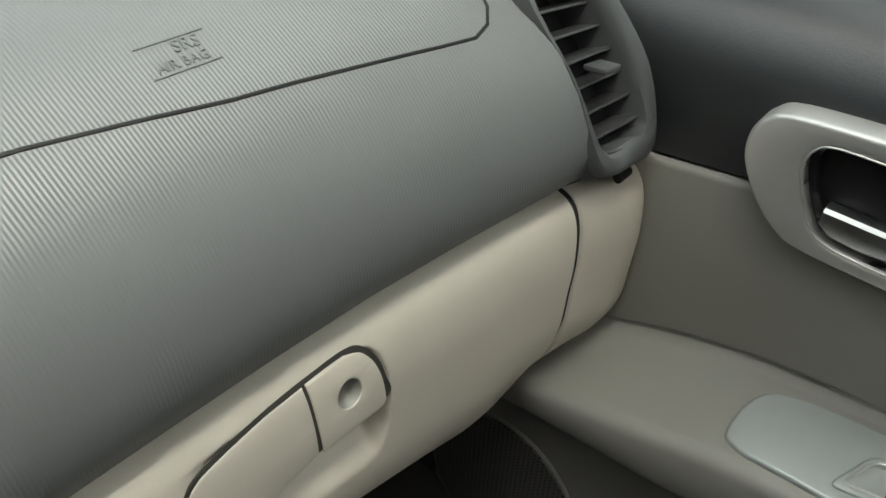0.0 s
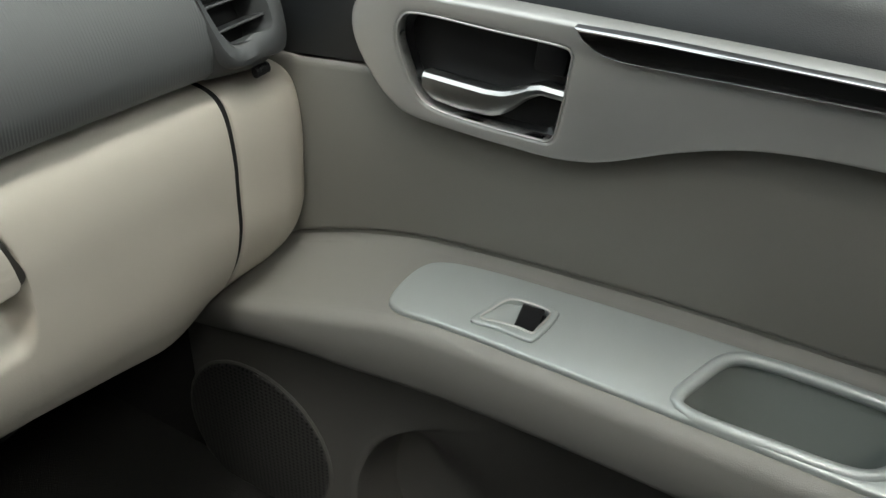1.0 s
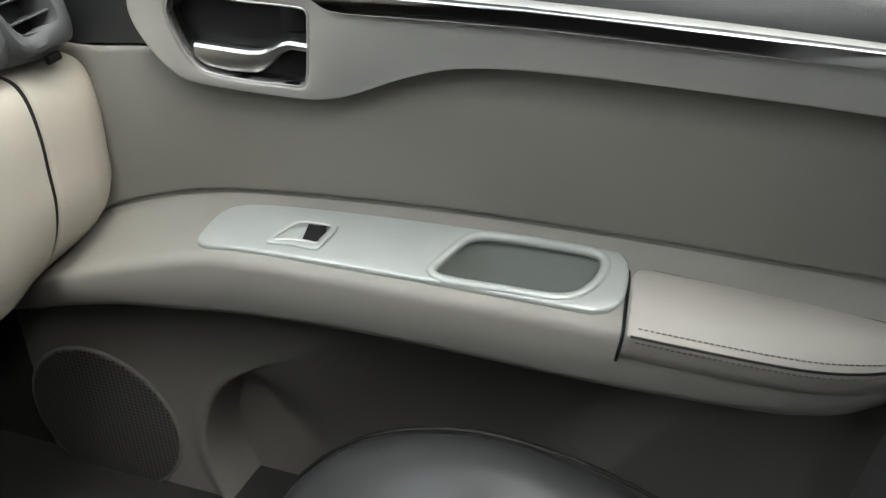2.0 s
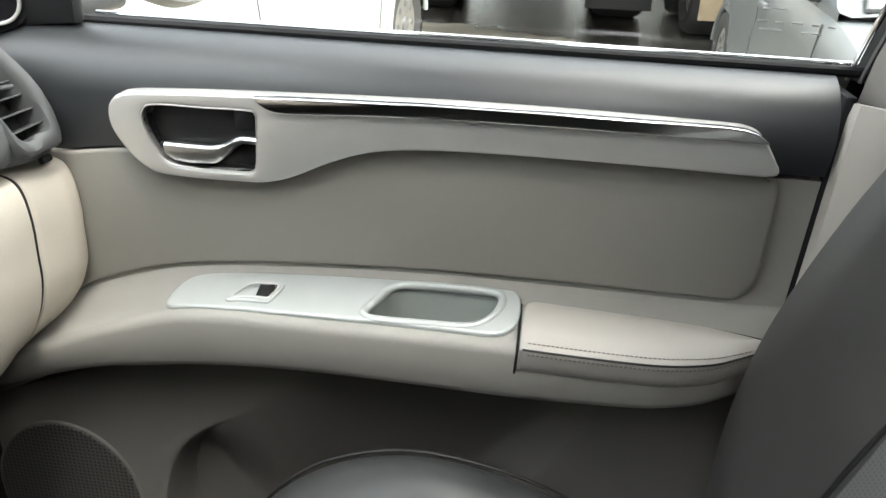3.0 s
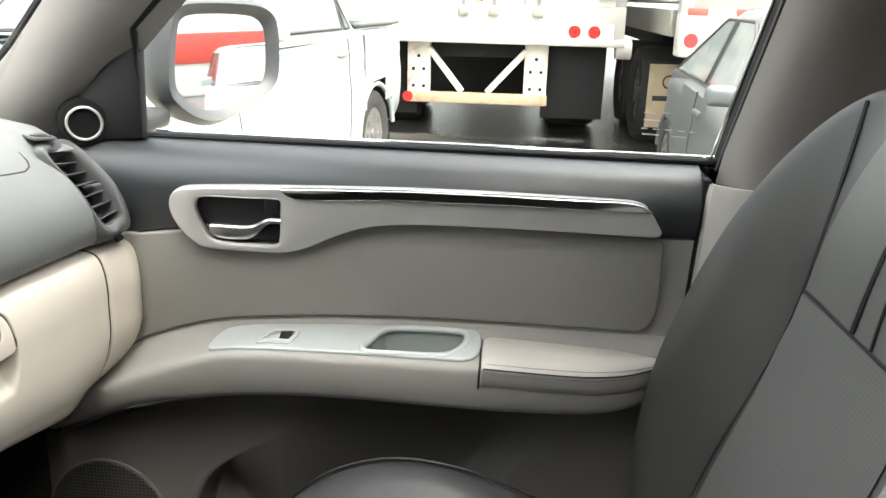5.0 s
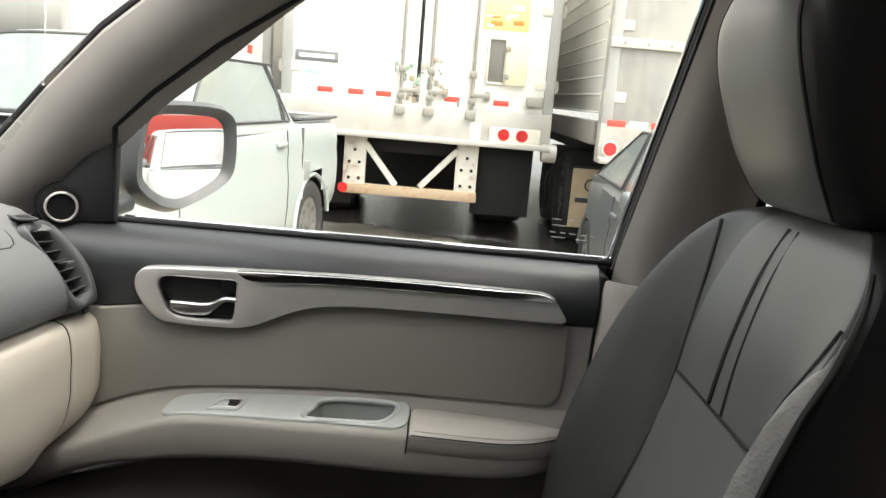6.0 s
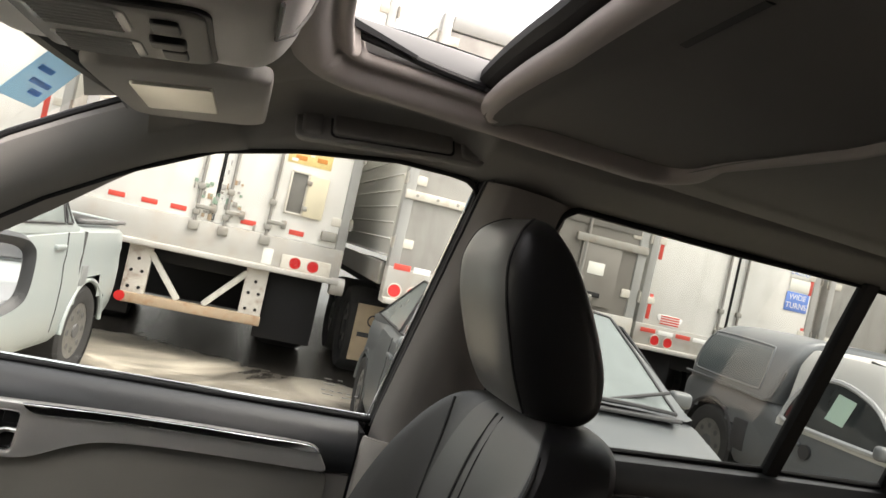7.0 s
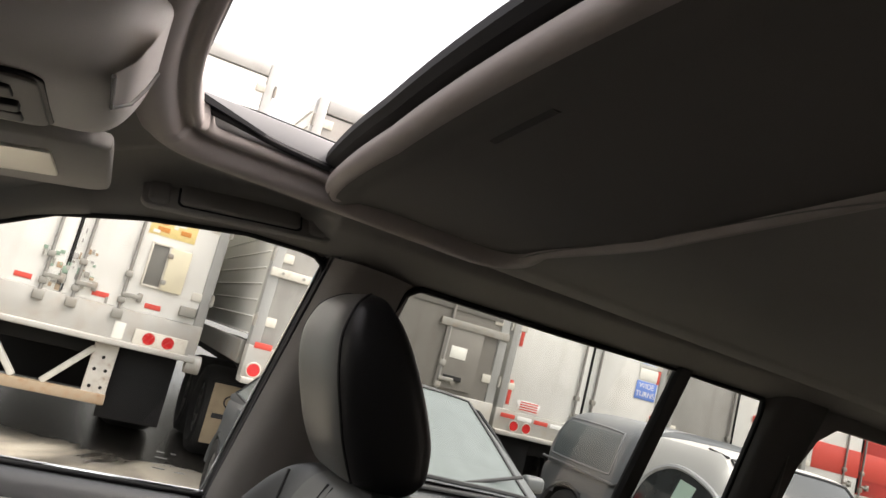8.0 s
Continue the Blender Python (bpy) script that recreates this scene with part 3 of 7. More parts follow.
def pad_ring(y, k=1.0):
    """A slice of the arm pad; k draws its ends in."""
    xi, xf, cz = lerp_table(PAD_INNER, y), lerp_table(PAD_FRONT, y), 0.864
    xi -= 0.014 * (1 - math.sqrt(max(0.0, 1 - max(0.0, (y - 0.284) / 0.0145) ** 2)))
    s = min(1.0, (xi - xf) / 0.07)
    h = 0.3 + 0.7 * math.sqrt(s)
    ring = [(xi, 0.008), (xi - 0.0008 * s, 0.0165), (xi - 0.004 * s, 0.0215), (xi - 0.014 * s, 0.0245), ((xi + xf) / 2, 0.0265), (xf + 0.02 * s, 0.0225), (xf + 0.009 * s, 0.0175), (xf + 0.003 * s, 0.0135), (xf, 0.0105), (xf + 0.0005 * s, 0.006), (xf + 0.004 * s, -0.008), (xf + 0.011 * s, -0.0195), (xf + 0.024 * s, -0.025), (xi, -0.026)]
    mid = (xi + xf) / 2
    return [(mid + (p[0] - mid) * k, y, cz + 0.0105 + (p[1] - 0.0105) * k * h) for p in spline([(a, b, 0) for a, b in ring], 4, closed=True)]


pad = part("arm_pad", loft([pad_ring(0.3, 0.93), pad_ring(0.2995, 0.975)] + [pad_ring(y) for y in steps(0.298, 0.28, 8) + steps(0.28, 0.16, 10)[1:] + steps(0.16, 0.051, 26)[1:]], closed=True, caps=True), ARMPAD, door, "stitched leather arm pad")
part("pad_groove", tube([on_shelf(0.3018, v, 0.0006) for v in steps(0.3, 0.93, 10)] + [Vector((lerp_table(LIP_X, 0.3018) + dx, 0.3018, lerp_table(LIP_TOP, 0.3018) + dz)) for dx, dz in ((0.006, 0.0008), (0.0018, -0.0022))] + [Vector((lerp_table(LIP_X, 0.3018) - 0.0004, 0.3018, z)) for z in steps(0.862, 0.842, 4)], 0.0013, 6), BLACK, pad)
part("pad_groove", tube([(lerp_table(PAD_INNER, y) + 0.0005, y, 0.8815) for y in steps(0.282, 0.055, 24)], 0.0014, 6), BLACK, pad)


def on_pad(y, dx, dz):
    """A place near the arm pad's front edge."""
    s = min(1.0, (lerp_table(PAD_INNER, y) - lerp_table(PAD_FRONT, y)) / 0.07)
    return Vector((lerp_table(PAD_FRONT, y) + dx * s, y, 0.8745 + (dz - 0.0105) * (0.3 + 0.7 * math.sqrt(s))))


THREAD = mat("brown_grey_thread", (0.15, 0.14, 0.125), 0.7)
part("seam", tube([on_pad(y, 0.0006, 0.0112) for y in steps(0.297, 0.06, 44)], 0.0012, 6), BLACK, pad)
for k in range(50):
    y = 0.292 - k * 0.0044
    part("stitch", rod(on_pad(y, 0.0056, 0.0162), on_pad(y - 0.0027, 0.0056, 0.0162), 0.0006, seg=5), THREAD, pad)
    part("stitch", rod(on_pad(y, 0.0, 0.0066), on_pad(y - 0.0027, 0.0, 0.0066), 0.0006, seg=5), THREAD, pad)

POCKET_FORE = [(0.36, 0.7), (0.42, 0.722), (0.45, 0.732), (0.5, 0.735), (0.54, 0.728), (0.58, 0.715), (0.61, 0.695), (0.64, 0.66), (0.68, 0.6), (0.8, 0.5)]
POCKET_AFT = [(0.36, 0.33), (0.6, 0.27), (0.72, 0.205), (0.8, 0.17)]


POCKET_TOP = [(0.2, 0.9), (0.35, 0.86), (0.5, 0.8), (0.56, 0.74), (0.6, 0.7), (0.66, 0.658), (0.695, 0.64), (0.735, 0.625)]
FORE = sorted((p[0], p[1]) for p in spline([(a, b, 0) for a, b in POCKET_FORE], 6))


def low_x(y, z):
    """The lower door panel, with a long scooped pocket: a crisp edge ahead, soft ones above and behind."""
    fore = lerp_table(FORE, z)
    deep = ease((fore - y) / 0.014) * ease((y - lerp_table(POCKET_AFT, z)) / 0.06) * ease((lerp_table(POCKET_TOP, y) - z) / lerp_table([(0.45, 0.32), (0.6, 0.27), (0.68, 0.11), (0.73, 0.075)], y))
    crease = math.exp(-((y - fore - 0.006) / 0.009) ** 2) * ease((0.64 - z) / 0.06)
    return 0.643 + 0.06 * deep - 0.004 * crease + 0.02 * ease((y - 0.93) / 0.08)


low_rows = []
for s in steps(0.035, 0.66, 90) + steps(0.66, 0.77, 60)[1:] + steps(0.77, 0.99, 30)[1:]:
    row = []
    for k in range(81):
        roof = lerp_table(LIP_LOW, s) - 0.02
        z = roof - (roof - 0.37) * k / 80
        y = s + max(-0.075, lerp_table(FORE, z) - 0.735) * math.exp(-((s - 0.735) / 0.13) ** 2)
        row.append((low_x(y, z), y, z))
    low_rows.append([(0.665, row[0][1], row[0][2] + 0.004)] + row + [(max(0.66, row[-1][0]), row[-1][1], 0.36)])
part("lower_panel", loft(low_rows), LOWER, door, "dark grey-beige lower door panel with a scooped pocket")
spk = [(0.872 + 0.1 * math.cos(k * math.tau / 36), 0.485 + 0.118 * math.sin(k * math.tau / 36)) for k in range(36)]
SPKMAT = mat("speaker_mesh", (0.07, 0.068, 0.065), 0.5, grain=0.5, gscale=400, kind="leather", holes=170.0, hole=0.97, flat=(0, 1, 1))
part("speaker_rim", tube([(0.6425, y, z) for y, z in spk], 0.003, 6, True), LOWER, door)
part("speaker_grille", plate(spk, 0.01, at_x(0.643), 0.004, res=3), SPKMAT, door, "dark speaker mesh")
part("door_edge", box((0.69, 0.024, 0.76), (0.07, 0.012, 0.72), 0.004), RUBBER, door, "black door seal")
WIN = [(0.812, belt(0.812) + 0.004), (0.8, 1.262)] + [(y, z) for y, z in reversed(WINDOW_TOP) if -0.04 < y < 0.78] + [(0.0, 1.6165), (-0.03, 1.614), (-0.046, 1.605)]
open_edge = [Vector((tumble(z), y, z)) for y, z in WIN]
open_edge += [Vector((tumble(1.59), -0.0555, 1.59)), Vector((tumble(1.56), -0.0555, 1.56)), Vector((tumble(1.36), -0.03, 1.36)), Vector((0.702, 0.0, belt(0) + 0.004))]
edge = open_edge
part("window_seal", tube(edge, 0.0055, 8, True), RUBBER, door, "black rubber window seal")
part("sill_seal", loft([[(0.716, y, belt(y) + 0.007), (0.709, y, belt(y) + 0.009), (0.704, y, belt(y) + 0.006), (0.703, y, belt(y) + 0.0)] for y in steps(0.0, 0.812, 20)]), RUBBER, door)
part("chrome_sill", tube([(0.7225, y, belt(y) + 0.008) for y in steps(0.0, 0.8, 12)], 0.0028, 8), CHROME, door)
bm = bmesh.new()
f = [bm.verts.new((p.x + 0.012, p.y, p.z)) for p in edge]
bm.faces.new(f)
win = part("window_pane", bm, GLASS, door, "clear wound-up side window")
win.visible_shadow = False
part("window_frame", loft([[(tumble(z) - 0.006, y, z + 0.003), (tumble(z) - 0.008, y, z + 0.012), (tumble(z) + 0.004, y, z + 0.03), (tumble(z) + 0.004, y, z + 0.075)] for y, z in [(q, lerp_table(WINDOW_TOP, q)) for q in steps(-0.05, 0.76, 24)]]), HEADLINER, door, "grey upper window frame")
for k, (y, z, w) in enumerate(((0.105, 1.196, 0.02), (0.082, 1.197, 0.014), (0.1, 1.186, 0.03), (0.108, 1.174, 0.012), (0.092, 1.174, 0.012), (0.076, 1.174, 0.014), (0.058, 1.1735, 0.012), (0.044, 1.173, 0.01), (0.098, 1.166, 0.03), (0.06, 1.1655, 0.026))):
    part("glass_mark", plate(rounded(w * 0.75, 0.0016, 0.0006, 2), 0.0004, at_x(tumble(z) + 0.0105) @ pose(y, z, 0), 0.0001), PALEPRINT, win, "pale etched glass mark" if k == 0 else "")
# the frame behind the pane: a soft black seal, a pale line and a grey lip
rear_edge = [(z, 0.004 - 0.13 * max(z - 1.13, 0)) for z in steps(1.125, 1.625, 14)]
part("rear_frame", loft([[(tumble(z) + 0.006, y + 0.006, z), (tumble(z) - 0.004, y - 0.001, z), (tumble(z) - 0.01, y - 0.005, z), (tumble(z) - 0.013, y - 0.009, z), (tumble(z) - 0.012, y - 0.014, z), (tumble(z), y - 0.018, z)] for z, y in rear_edge]), mat("soft_seal_grey", (0.045, 0.045, 0.046), 0.5, vary=0.1), door, "soft charcoal rear window seal")
part("frame_line", tube([(tumble(z) + 0.004, y + 0.011, z) for z, y in rear_edge], 0.0022, 6), CHROME, door, "thin bright frame line")
part("frame_lip", tube([(tumble(z) - 0.006, y + 0.0015, z) for z, y in rear_edge], 0.0022, 6), mat("seal_grey", (0.13, 0.13, 0.13), 0.5), door)
part("frame_corner", plate([(-0.025, 1.622), (-0.08, 1.622), (-0.08, 1.565), (-0.0545, 1.565), (-0.0535, 1.592), (-0.045, 1.606), (-0.03, 1.6145)], 0.006, at_x(tumble(1.6) + 0.006), 0.001), BLACK, door)
# mirror triangle with a tweeter
SAIL = [(0.8, 1.11), (0.8, 1.26), (0.83, 1.235), (0.9, 1.15), (0.945, 1.09), (0.87, 1.1)]
part("sail_panel", plate(SAIL, 0.02, at_x(0.69), 0.005), BLACK, door, "black triangular mirror cover")
tw = Vector((0.666, 0.877, 1.128))
axis = Vector((-0.86, -0.5, 0.0)).normalized()
part("tweeter_housing", rod(tw, tw - axis * 0.05, 0.031, 0.036, 32), BLACK, door)
ringp = [tw + axis * 0.003 + 0.0225 * (math.cos(k * math.tau / 40) * Vector((0, 0, 1)) + math.sin(k * math.tau / 40) * axis.cross(Vector((0, 0, 1)))) for k in range(40)]
part("tweeter_ring", tube(ringp, 0.0021, 8, True), SILVER, door, "silver ring")
part("tweeter_mesh", rod(tw + axis * 0.001, tw - axis * 0.004, 0.0225, seg=32), GLOSSBLACK, door)
part("outer_skin", loft([[(0.728, y, belt(y) + 0.0), (0.76, y, belt(y) - 0.03), (0.79, y, 0.95), (0.8, y, 0.8), (0.79, y, 0.6), (0.76, y, 0.38)] for y in steps(-0.03, 0.98, 10)]), SILVERPAINT, door, "silver painted outside of the door")

# door mirror outside
mir = thing("door_mirror", "grey door mirror housing on the passenger door", "car mirror", (0.78, 0.8, 1.12))
MC = Vector((0.958, 0.785, 1.197))
MF = facing(MC, Vector((0.84, -0.54, 0)).normalized(), (0.05, 0.05, 1))
MSH = spline([(-0.118, -0.035), (-0.105, 0.06), (-0.085, 0.092), (-0.03, 0.1), (0.06, 0.1), (0.1, 0.09), (0.118, 0.06), (0.115, -0.02), (0.09, -0.055), (0.03, -0.085), (-0.02, -0.1), (-0.06, -0.095), (-0.1, -0.07)], 4, closed=True)
MSH = [(p[0] * 1.02, p[1]) for p in MSH]
NRM = MF.to_3x3() @ Vector((0, 0, 1))
side = -1 if NRM.y > 0 else 1
def ringat(k, back):
    return [MF @ Vector((p[0] * k, p[1] * k, -side * back)) for p in MSH]
part("housing", loft([ringat(0.78, 0.004), ringat(0.82, -0.004), ringat(0.96, -0.012), ringat(1.05, 0.01), ringat(1.02, 0.05), ringat(0.8, 0.09), ringat(0.3, 0.11)], closed=True, caps=False), mat("mirror_housing_grey", (0.04, 0.042, 0.044), 0.5, vary=0.12, stain=0.3, sscale=8, stain_color=(0.08, 0.078, 0.074)), mir)
bm = bmesh.new()
bm.faces.new([bm.verts.new(p) for p in ringat(0.79, 0.002)])
part("mirror_pane", bm, MIRROR, mir, "mirror glass", smooth=False)
part("mirror_arm", box((0.81, 0.862, 1.112), (0.12, 0.045, 0.032), 0.012, 4), MATS["mirror_housing_grey"], mir)

# pillars
solo("pillar_a", loft([[(tumble(z) + 0.014, y - 0.018 * min(1, max(0, (y - 0.5) / 0.15)), z - 0.018 * min(1, max(0, (y - 0.5) / 0.15))), (tumble(z) - 0.004, y, z)] + [
    (tumble(z) - 0.03, y + 0.008, z + 0.01), (tumble(z) - 0.046, y + 0.024, z + 0.03), (tumble(z) - 0.052, y + 0.042, z + 0.052), (tumble(z) - 0.046, y + 0.058, z + 0.072), (tumble(z) - 0.02, y + 0.066, z + 0.082)]
    for z, y in [(1.09, 0.965), (1.14, 0.915), (1.23, 0.832), (1.32, 0.742), (1.4, 0.642), (1.46, 0.552), (1.5, 0.487), (1.53, 0.43), (1.56, 0.35)] for q in [(y, z)]]), HEADLINER, "grey fabric-covered windscreen pillar trim", "pillar", "structure")
solo("windscreen_edge", tube([(tumble(z) - 0.018, y + 0.068, z + 0.085) for z, y in [(1.09, 0.965), (1.14, 0.915), (1.23, 0.832), (1.32, 0.742), (1.4, 0.642), (1.46, 0.552), (1.5, 0.487), (1.53, 0.43)]], 0.007, 8), BLACK, "black edge of the windscreen beside the pillar", "trim", "structure")
seam_rows = spline([(0.625, 0.487, 1.496), (0.575, 0.53, 1.555), (0.56, 0.56, 1.585), (0.585, 0.59, 1.62)], 5)
solo("pillar_seam", tube(seam_rows, 0.0016, 5), LOWER, "thin seam between pillar trim and headliner", "trim", "structure")
solo("pillar_b", loft([[(0.69 - 0.25 * max(z - 1.13, 0), 0.006 - 0.14 * max(z - 1.13, 0), z), (0.668 - 0.24 * max(z - 1.13, 0), -0.004 - 0.15 * max(z - 1.13, 0), z), (0.645 - 0.22 * max(z - 1.13, 0), -0.018 - 0.15 * max(z - 1.13, 0), z),
                        (0.632 - 0.2 * max(z - 1.13, 0), -0.05 - 0.11 * max(z - 1.13, 0), z), (0.64 - 0.2 * max(z - 1.13, 0), -0.12 - 0.1 * max(z - 1.13, 0), z), (0.69 - 0.22 * max(z - 1.13, 0), -0.175 - 0.12 * max(z - 1.13, 0), z)]
                       for z in steps(1.1, 1.62, 10)]), mat("pillar_grey_brown", (0.235, 0.215, 0.2), 0.6, vary=0.07, grain=0.25, gscale=1300), "grey-brown upper door pillar trim", "pillar", "structure")
solo("pillar_b_lower", loft([[(0.672, 0.026, z), (0.64, 0.022, z), (0.622, 0.0, z), (0.61, -0.06, z), (0.62, -0.14, z), (0.68, -0.19, z)] for z in (0.42, 0.8, 1.0, 1.1)]
     + [[(0.672, 0.024, 1.112), (0.642, 0.02, 1.116), (0.626, 0.0, 1.116), (0.616, -0.06, 1.115), (0.626, -0.14, 1.115), (0.68, -0.18, 1.112)],
        [(0.68, 0.016, 1.112), (0.66, 0.012, 1.113), (0.65, -0.005, 1.113), (0.64, -0.06, 1.113), (0.65, -0.12, 1.113), (0.69, -0.16, 1.112)]]), mat("pillar_beige", (0.47, 0.44, 0.4), 0.5, vary=0.06, grain=0.2, gscale=1500), "light beige lower door pillar trim", "pillar", "structure")
solo("pillar_b_outer", loft([[(0.715 - 0.25 * max(z - 1.13, 0), 0.01 - 0.12 * max(z - 1.13, 0), z), (0.715 - 0.25 * max(z - 1.13, 0), -0.19 - 0.1 * max(z - 1.13, 0), z)] for z in steps(0.38, 1.64, 12)]), BLACK, "black outer door pillar", "pillar", "structure")

# rear door and the glass behind it
rear = thing("door_2", "closed dark rear passenger door", "door", (0.66, -0.5, 0.4), kind="structure")
ry = steps(-0.19, -1.24, 20)
part("upper_pad", loft([[(0.712, y, belt(y) - 0.004), (0.69, y, belt(y) + 0.004), (0.66, y, belt(y) - 0.006), (0.645, y, belt(y) - 0.03), (0.645, y, belt(y) - 0.08), (0.655, y, belt(y) - 0.1)] for y in ry]), PADTOP, rear)
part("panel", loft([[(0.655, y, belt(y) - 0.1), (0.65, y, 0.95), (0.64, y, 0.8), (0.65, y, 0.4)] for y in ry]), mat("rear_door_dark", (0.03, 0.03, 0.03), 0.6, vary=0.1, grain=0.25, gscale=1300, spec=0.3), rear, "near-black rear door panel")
part("chrome_strip", loft([[(0.644, y, belt(y) - 0.066), (0.641, y, belt(y) - 0.067), (0.641, y, belt(y) - 0.0705), (0.644, y, belt(y) - 0.0715)] for y in ry]), CHROME, rear)
rt = lambda y: lerp_table(WINDOW_TOP, y)
RWIN = [(-0.2, belt(-0.2) + 0.006), (-0.212, 1.56), (-0.222, 1.6), (-0.25, 1.62), (-0.6, rt(-0.6)), (-0.905, rt(-0.905)), (-0.868, belt(-0.87) + 0.006)]
QWIN = [(-0.905, belt(-0.9) + 0.006), (-0.94, rt(-0.94)), (-1.178, rt(-1.178)), (-1.19, 1.6), (-1.19, 1.32), (-1.18, belt(-1.18) + 0.006)]
for ring, nm in ((RWIN, "window_pane"), (QWIN, "quarter_pane")):
    pts = [Vector((tumble(z), y, z)) for y, z in ring]
    part("window_seal", tube(pts, 0.008, 8, True), RUBBER, rear)
    bm = bmesh.new()
    bm.faces.new([bm.verts.new(p + Vector((0.01, 0, 0))) for p in pts])
    g = part(nm, bm, TINT, rear, "lightly tinted glass")
    g.visible_shadow = False
part("division_bar", loft([[(tumble(z) - 0.006, -0.866 - 0.085 * (z - 1.25), z), (tumble(z) - 0.016, -0.872 - 0.085 * (z - 1.25), z), (tumble(z) - 0.018, -0.888 - 0.085 * (z - 1.25), z), (tumble(z) - 0.016, -0.902 - 0.085 * (z - 1.25), z), (tumble(z) - 0.006, -0.91 - 0.085 * (z - 1.25), z), (tumble(z) + 0.014, -0.888 - 0.085 * (z - 1.25), z)] for z in steps(1.18, 1.64, 6)], closed=True), BLACK, rear, "black window division bar")
part("outer_skin", loft([[(0.728, y, belt(y)), (0.77, y, 1.1), (0.8, y, 0.85), (0.79, y, 0.6), (0.76, y, 0.38)] for y in steps(-0.04, -1.25, 8)]), SILVERPAINT, rear)
# trim darker than the lining: the rear's dimness is put into its colour
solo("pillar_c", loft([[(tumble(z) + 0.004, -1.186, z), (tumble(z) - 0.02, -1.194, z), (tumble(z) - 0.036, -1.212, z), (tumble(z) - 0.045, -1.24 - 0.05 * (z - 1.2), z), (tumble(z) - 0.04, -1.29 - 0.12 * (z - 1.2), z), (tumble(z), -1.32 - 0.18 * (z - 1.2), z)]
                       for z in steps(0.4, 1.66, 14)]), mat("shaded_rear_trim", (0.095, 0.09, 0.085), 0.7, vary=0.1, grain=0.2, gscale=1300), "rear pillar trim, darkened for the dim rear", "pillar", "structure")
SIDE = [(-1.33, 1.24), (-1.35, 1.5), (-1.38, 1.58), (-1.43, 1.62), (-1.7, 1.625), (-1.95, 1.6), (-1.98, 1.3), (-1.9, 1.25)]
bm = plate([(-1.28, 0.4), (-1.28, 1.68), (-2.1, 1.68), (-2.1, 0.4)], 0.02, at_x(0), 0.003, [SIDE])
for v in bm.verts:
    v.co.x += tumble(v.co.z) - 0.012
solo("wall_quarter", bm, HEADLINER, "grey rear quarter trim with a window", "wall", "structure")
bm = bmesh.new()
bm.faces.new([bm.verts.new((tumble(z) + 0.006, y, z)) for y, z in SIDE])
g = solo("window_quarter", bm, TINT, "lightly tinted rear quarter glass", "window", "structure")
g.visible_shadow = False

def dense(rows, n=3):
    """More rows between the rows, along smooth lines."""
    cols = [spline([r[i] for r in rows], n) for i in range(len(rows[0]))]
    return [[c[k] for c in cols] for k in range(len(cols[0]))]


# roof lining with the sun roof
OX0, OX1, OY0, OY1 = -0.53, 0.345, -0.3, 0.245


def rise(x):
    """The roof climbs a little towards the open side."""
    return 0.09 * max(0.0, -x)


def bow(x, b=0.045):
    """Front edges of the opening bow forward."""
    return b * max(0.0, 1 - ((x + 0.08) / 0.44) ** 2)


ROOF_SIDE = fine([(0, 1.705), (0.2, 1.7), (0.335, 1.69), (0.37, 1.682), (0.42, 1.68), (0.47, 1.684), (0.585, 1.69)])
ROOF_FRONT = fine([(0.2, 1.71), (0.245, 1.694), (0.285, 1.679), (0.33, 1.656), (0.37, 1.634), (0.42, 1.616), (0.5, 1.6), (0.6, 1.57)])


def lining(x, y):
    a, b = lerp_table(ROOF_SIDE, abs(x)), lerp_table(ROOF_FRONT, y)
    k = max(0.0, 0.02 - abs(a - b)) / 0.02
    return min(a, b) - k * k * 0.005 + (rise(x) if x < 0.3 else 0.0)


xs = sorted({round(v, 4) for v in steps(-0.585, -0.53, 3) + steps(-0.53, 0.345, 28) + steps(0.345, 0.46, 16) + steps(0.46, 0.585, 12)})
yv = sorted({round(v, 4) for v in steps(-2.1, -0.3, 24) + steps(-0.3, 0.245, 24) + steps(0.245, 0.6, 40)})
bm = bmesh.new()


def shift(x, y):
    """The lining's edge follows the bow of the opening."""
    return (bow(x) + 0.03) * (1 - min(abs(y - OY1) / 0.2, 1)) * ease((OX1 + 0.06 - x) / 0.06) if y > 0.05 and x > OX0 - 0.01 else 0.0


def tuck(x, y):
    """The lining's cut edge turns up behind the rim."""
    return 0.03 if x < OX1 + 0.036 and OY0 + 0.02 < y < OY1 + 0.02 else 0.0


grid = {(x, y): bm.verts.new((x, y + shift(x, y), lining(x, y) + tuck(x, y))) for x in xs for y in yv}
for a, b in zip(xs, xs[1:]):
    for c0, d0 in zip(yv, yv[1:]):
        mx, my = (a + b) / 2, (c0 + d0) / 2
        if OX0 < mx < OX1 and OY0 < my < OY1 or OX1 < mx < 0.378 and OY0 + 0.06 < my < OY1 - 0.04:
            continue
        if my > 0.56 or (mx > 0.36 and my > 0.53):
            continue
        bm.faces.new((grid[a, c0], grid[b, c0], grid[b, d0], grid[a, d0]))
solo("ceiling", bm, HEADLINER, "grey fabric roof lining with a sun roof opening", "ceiling", "structure")


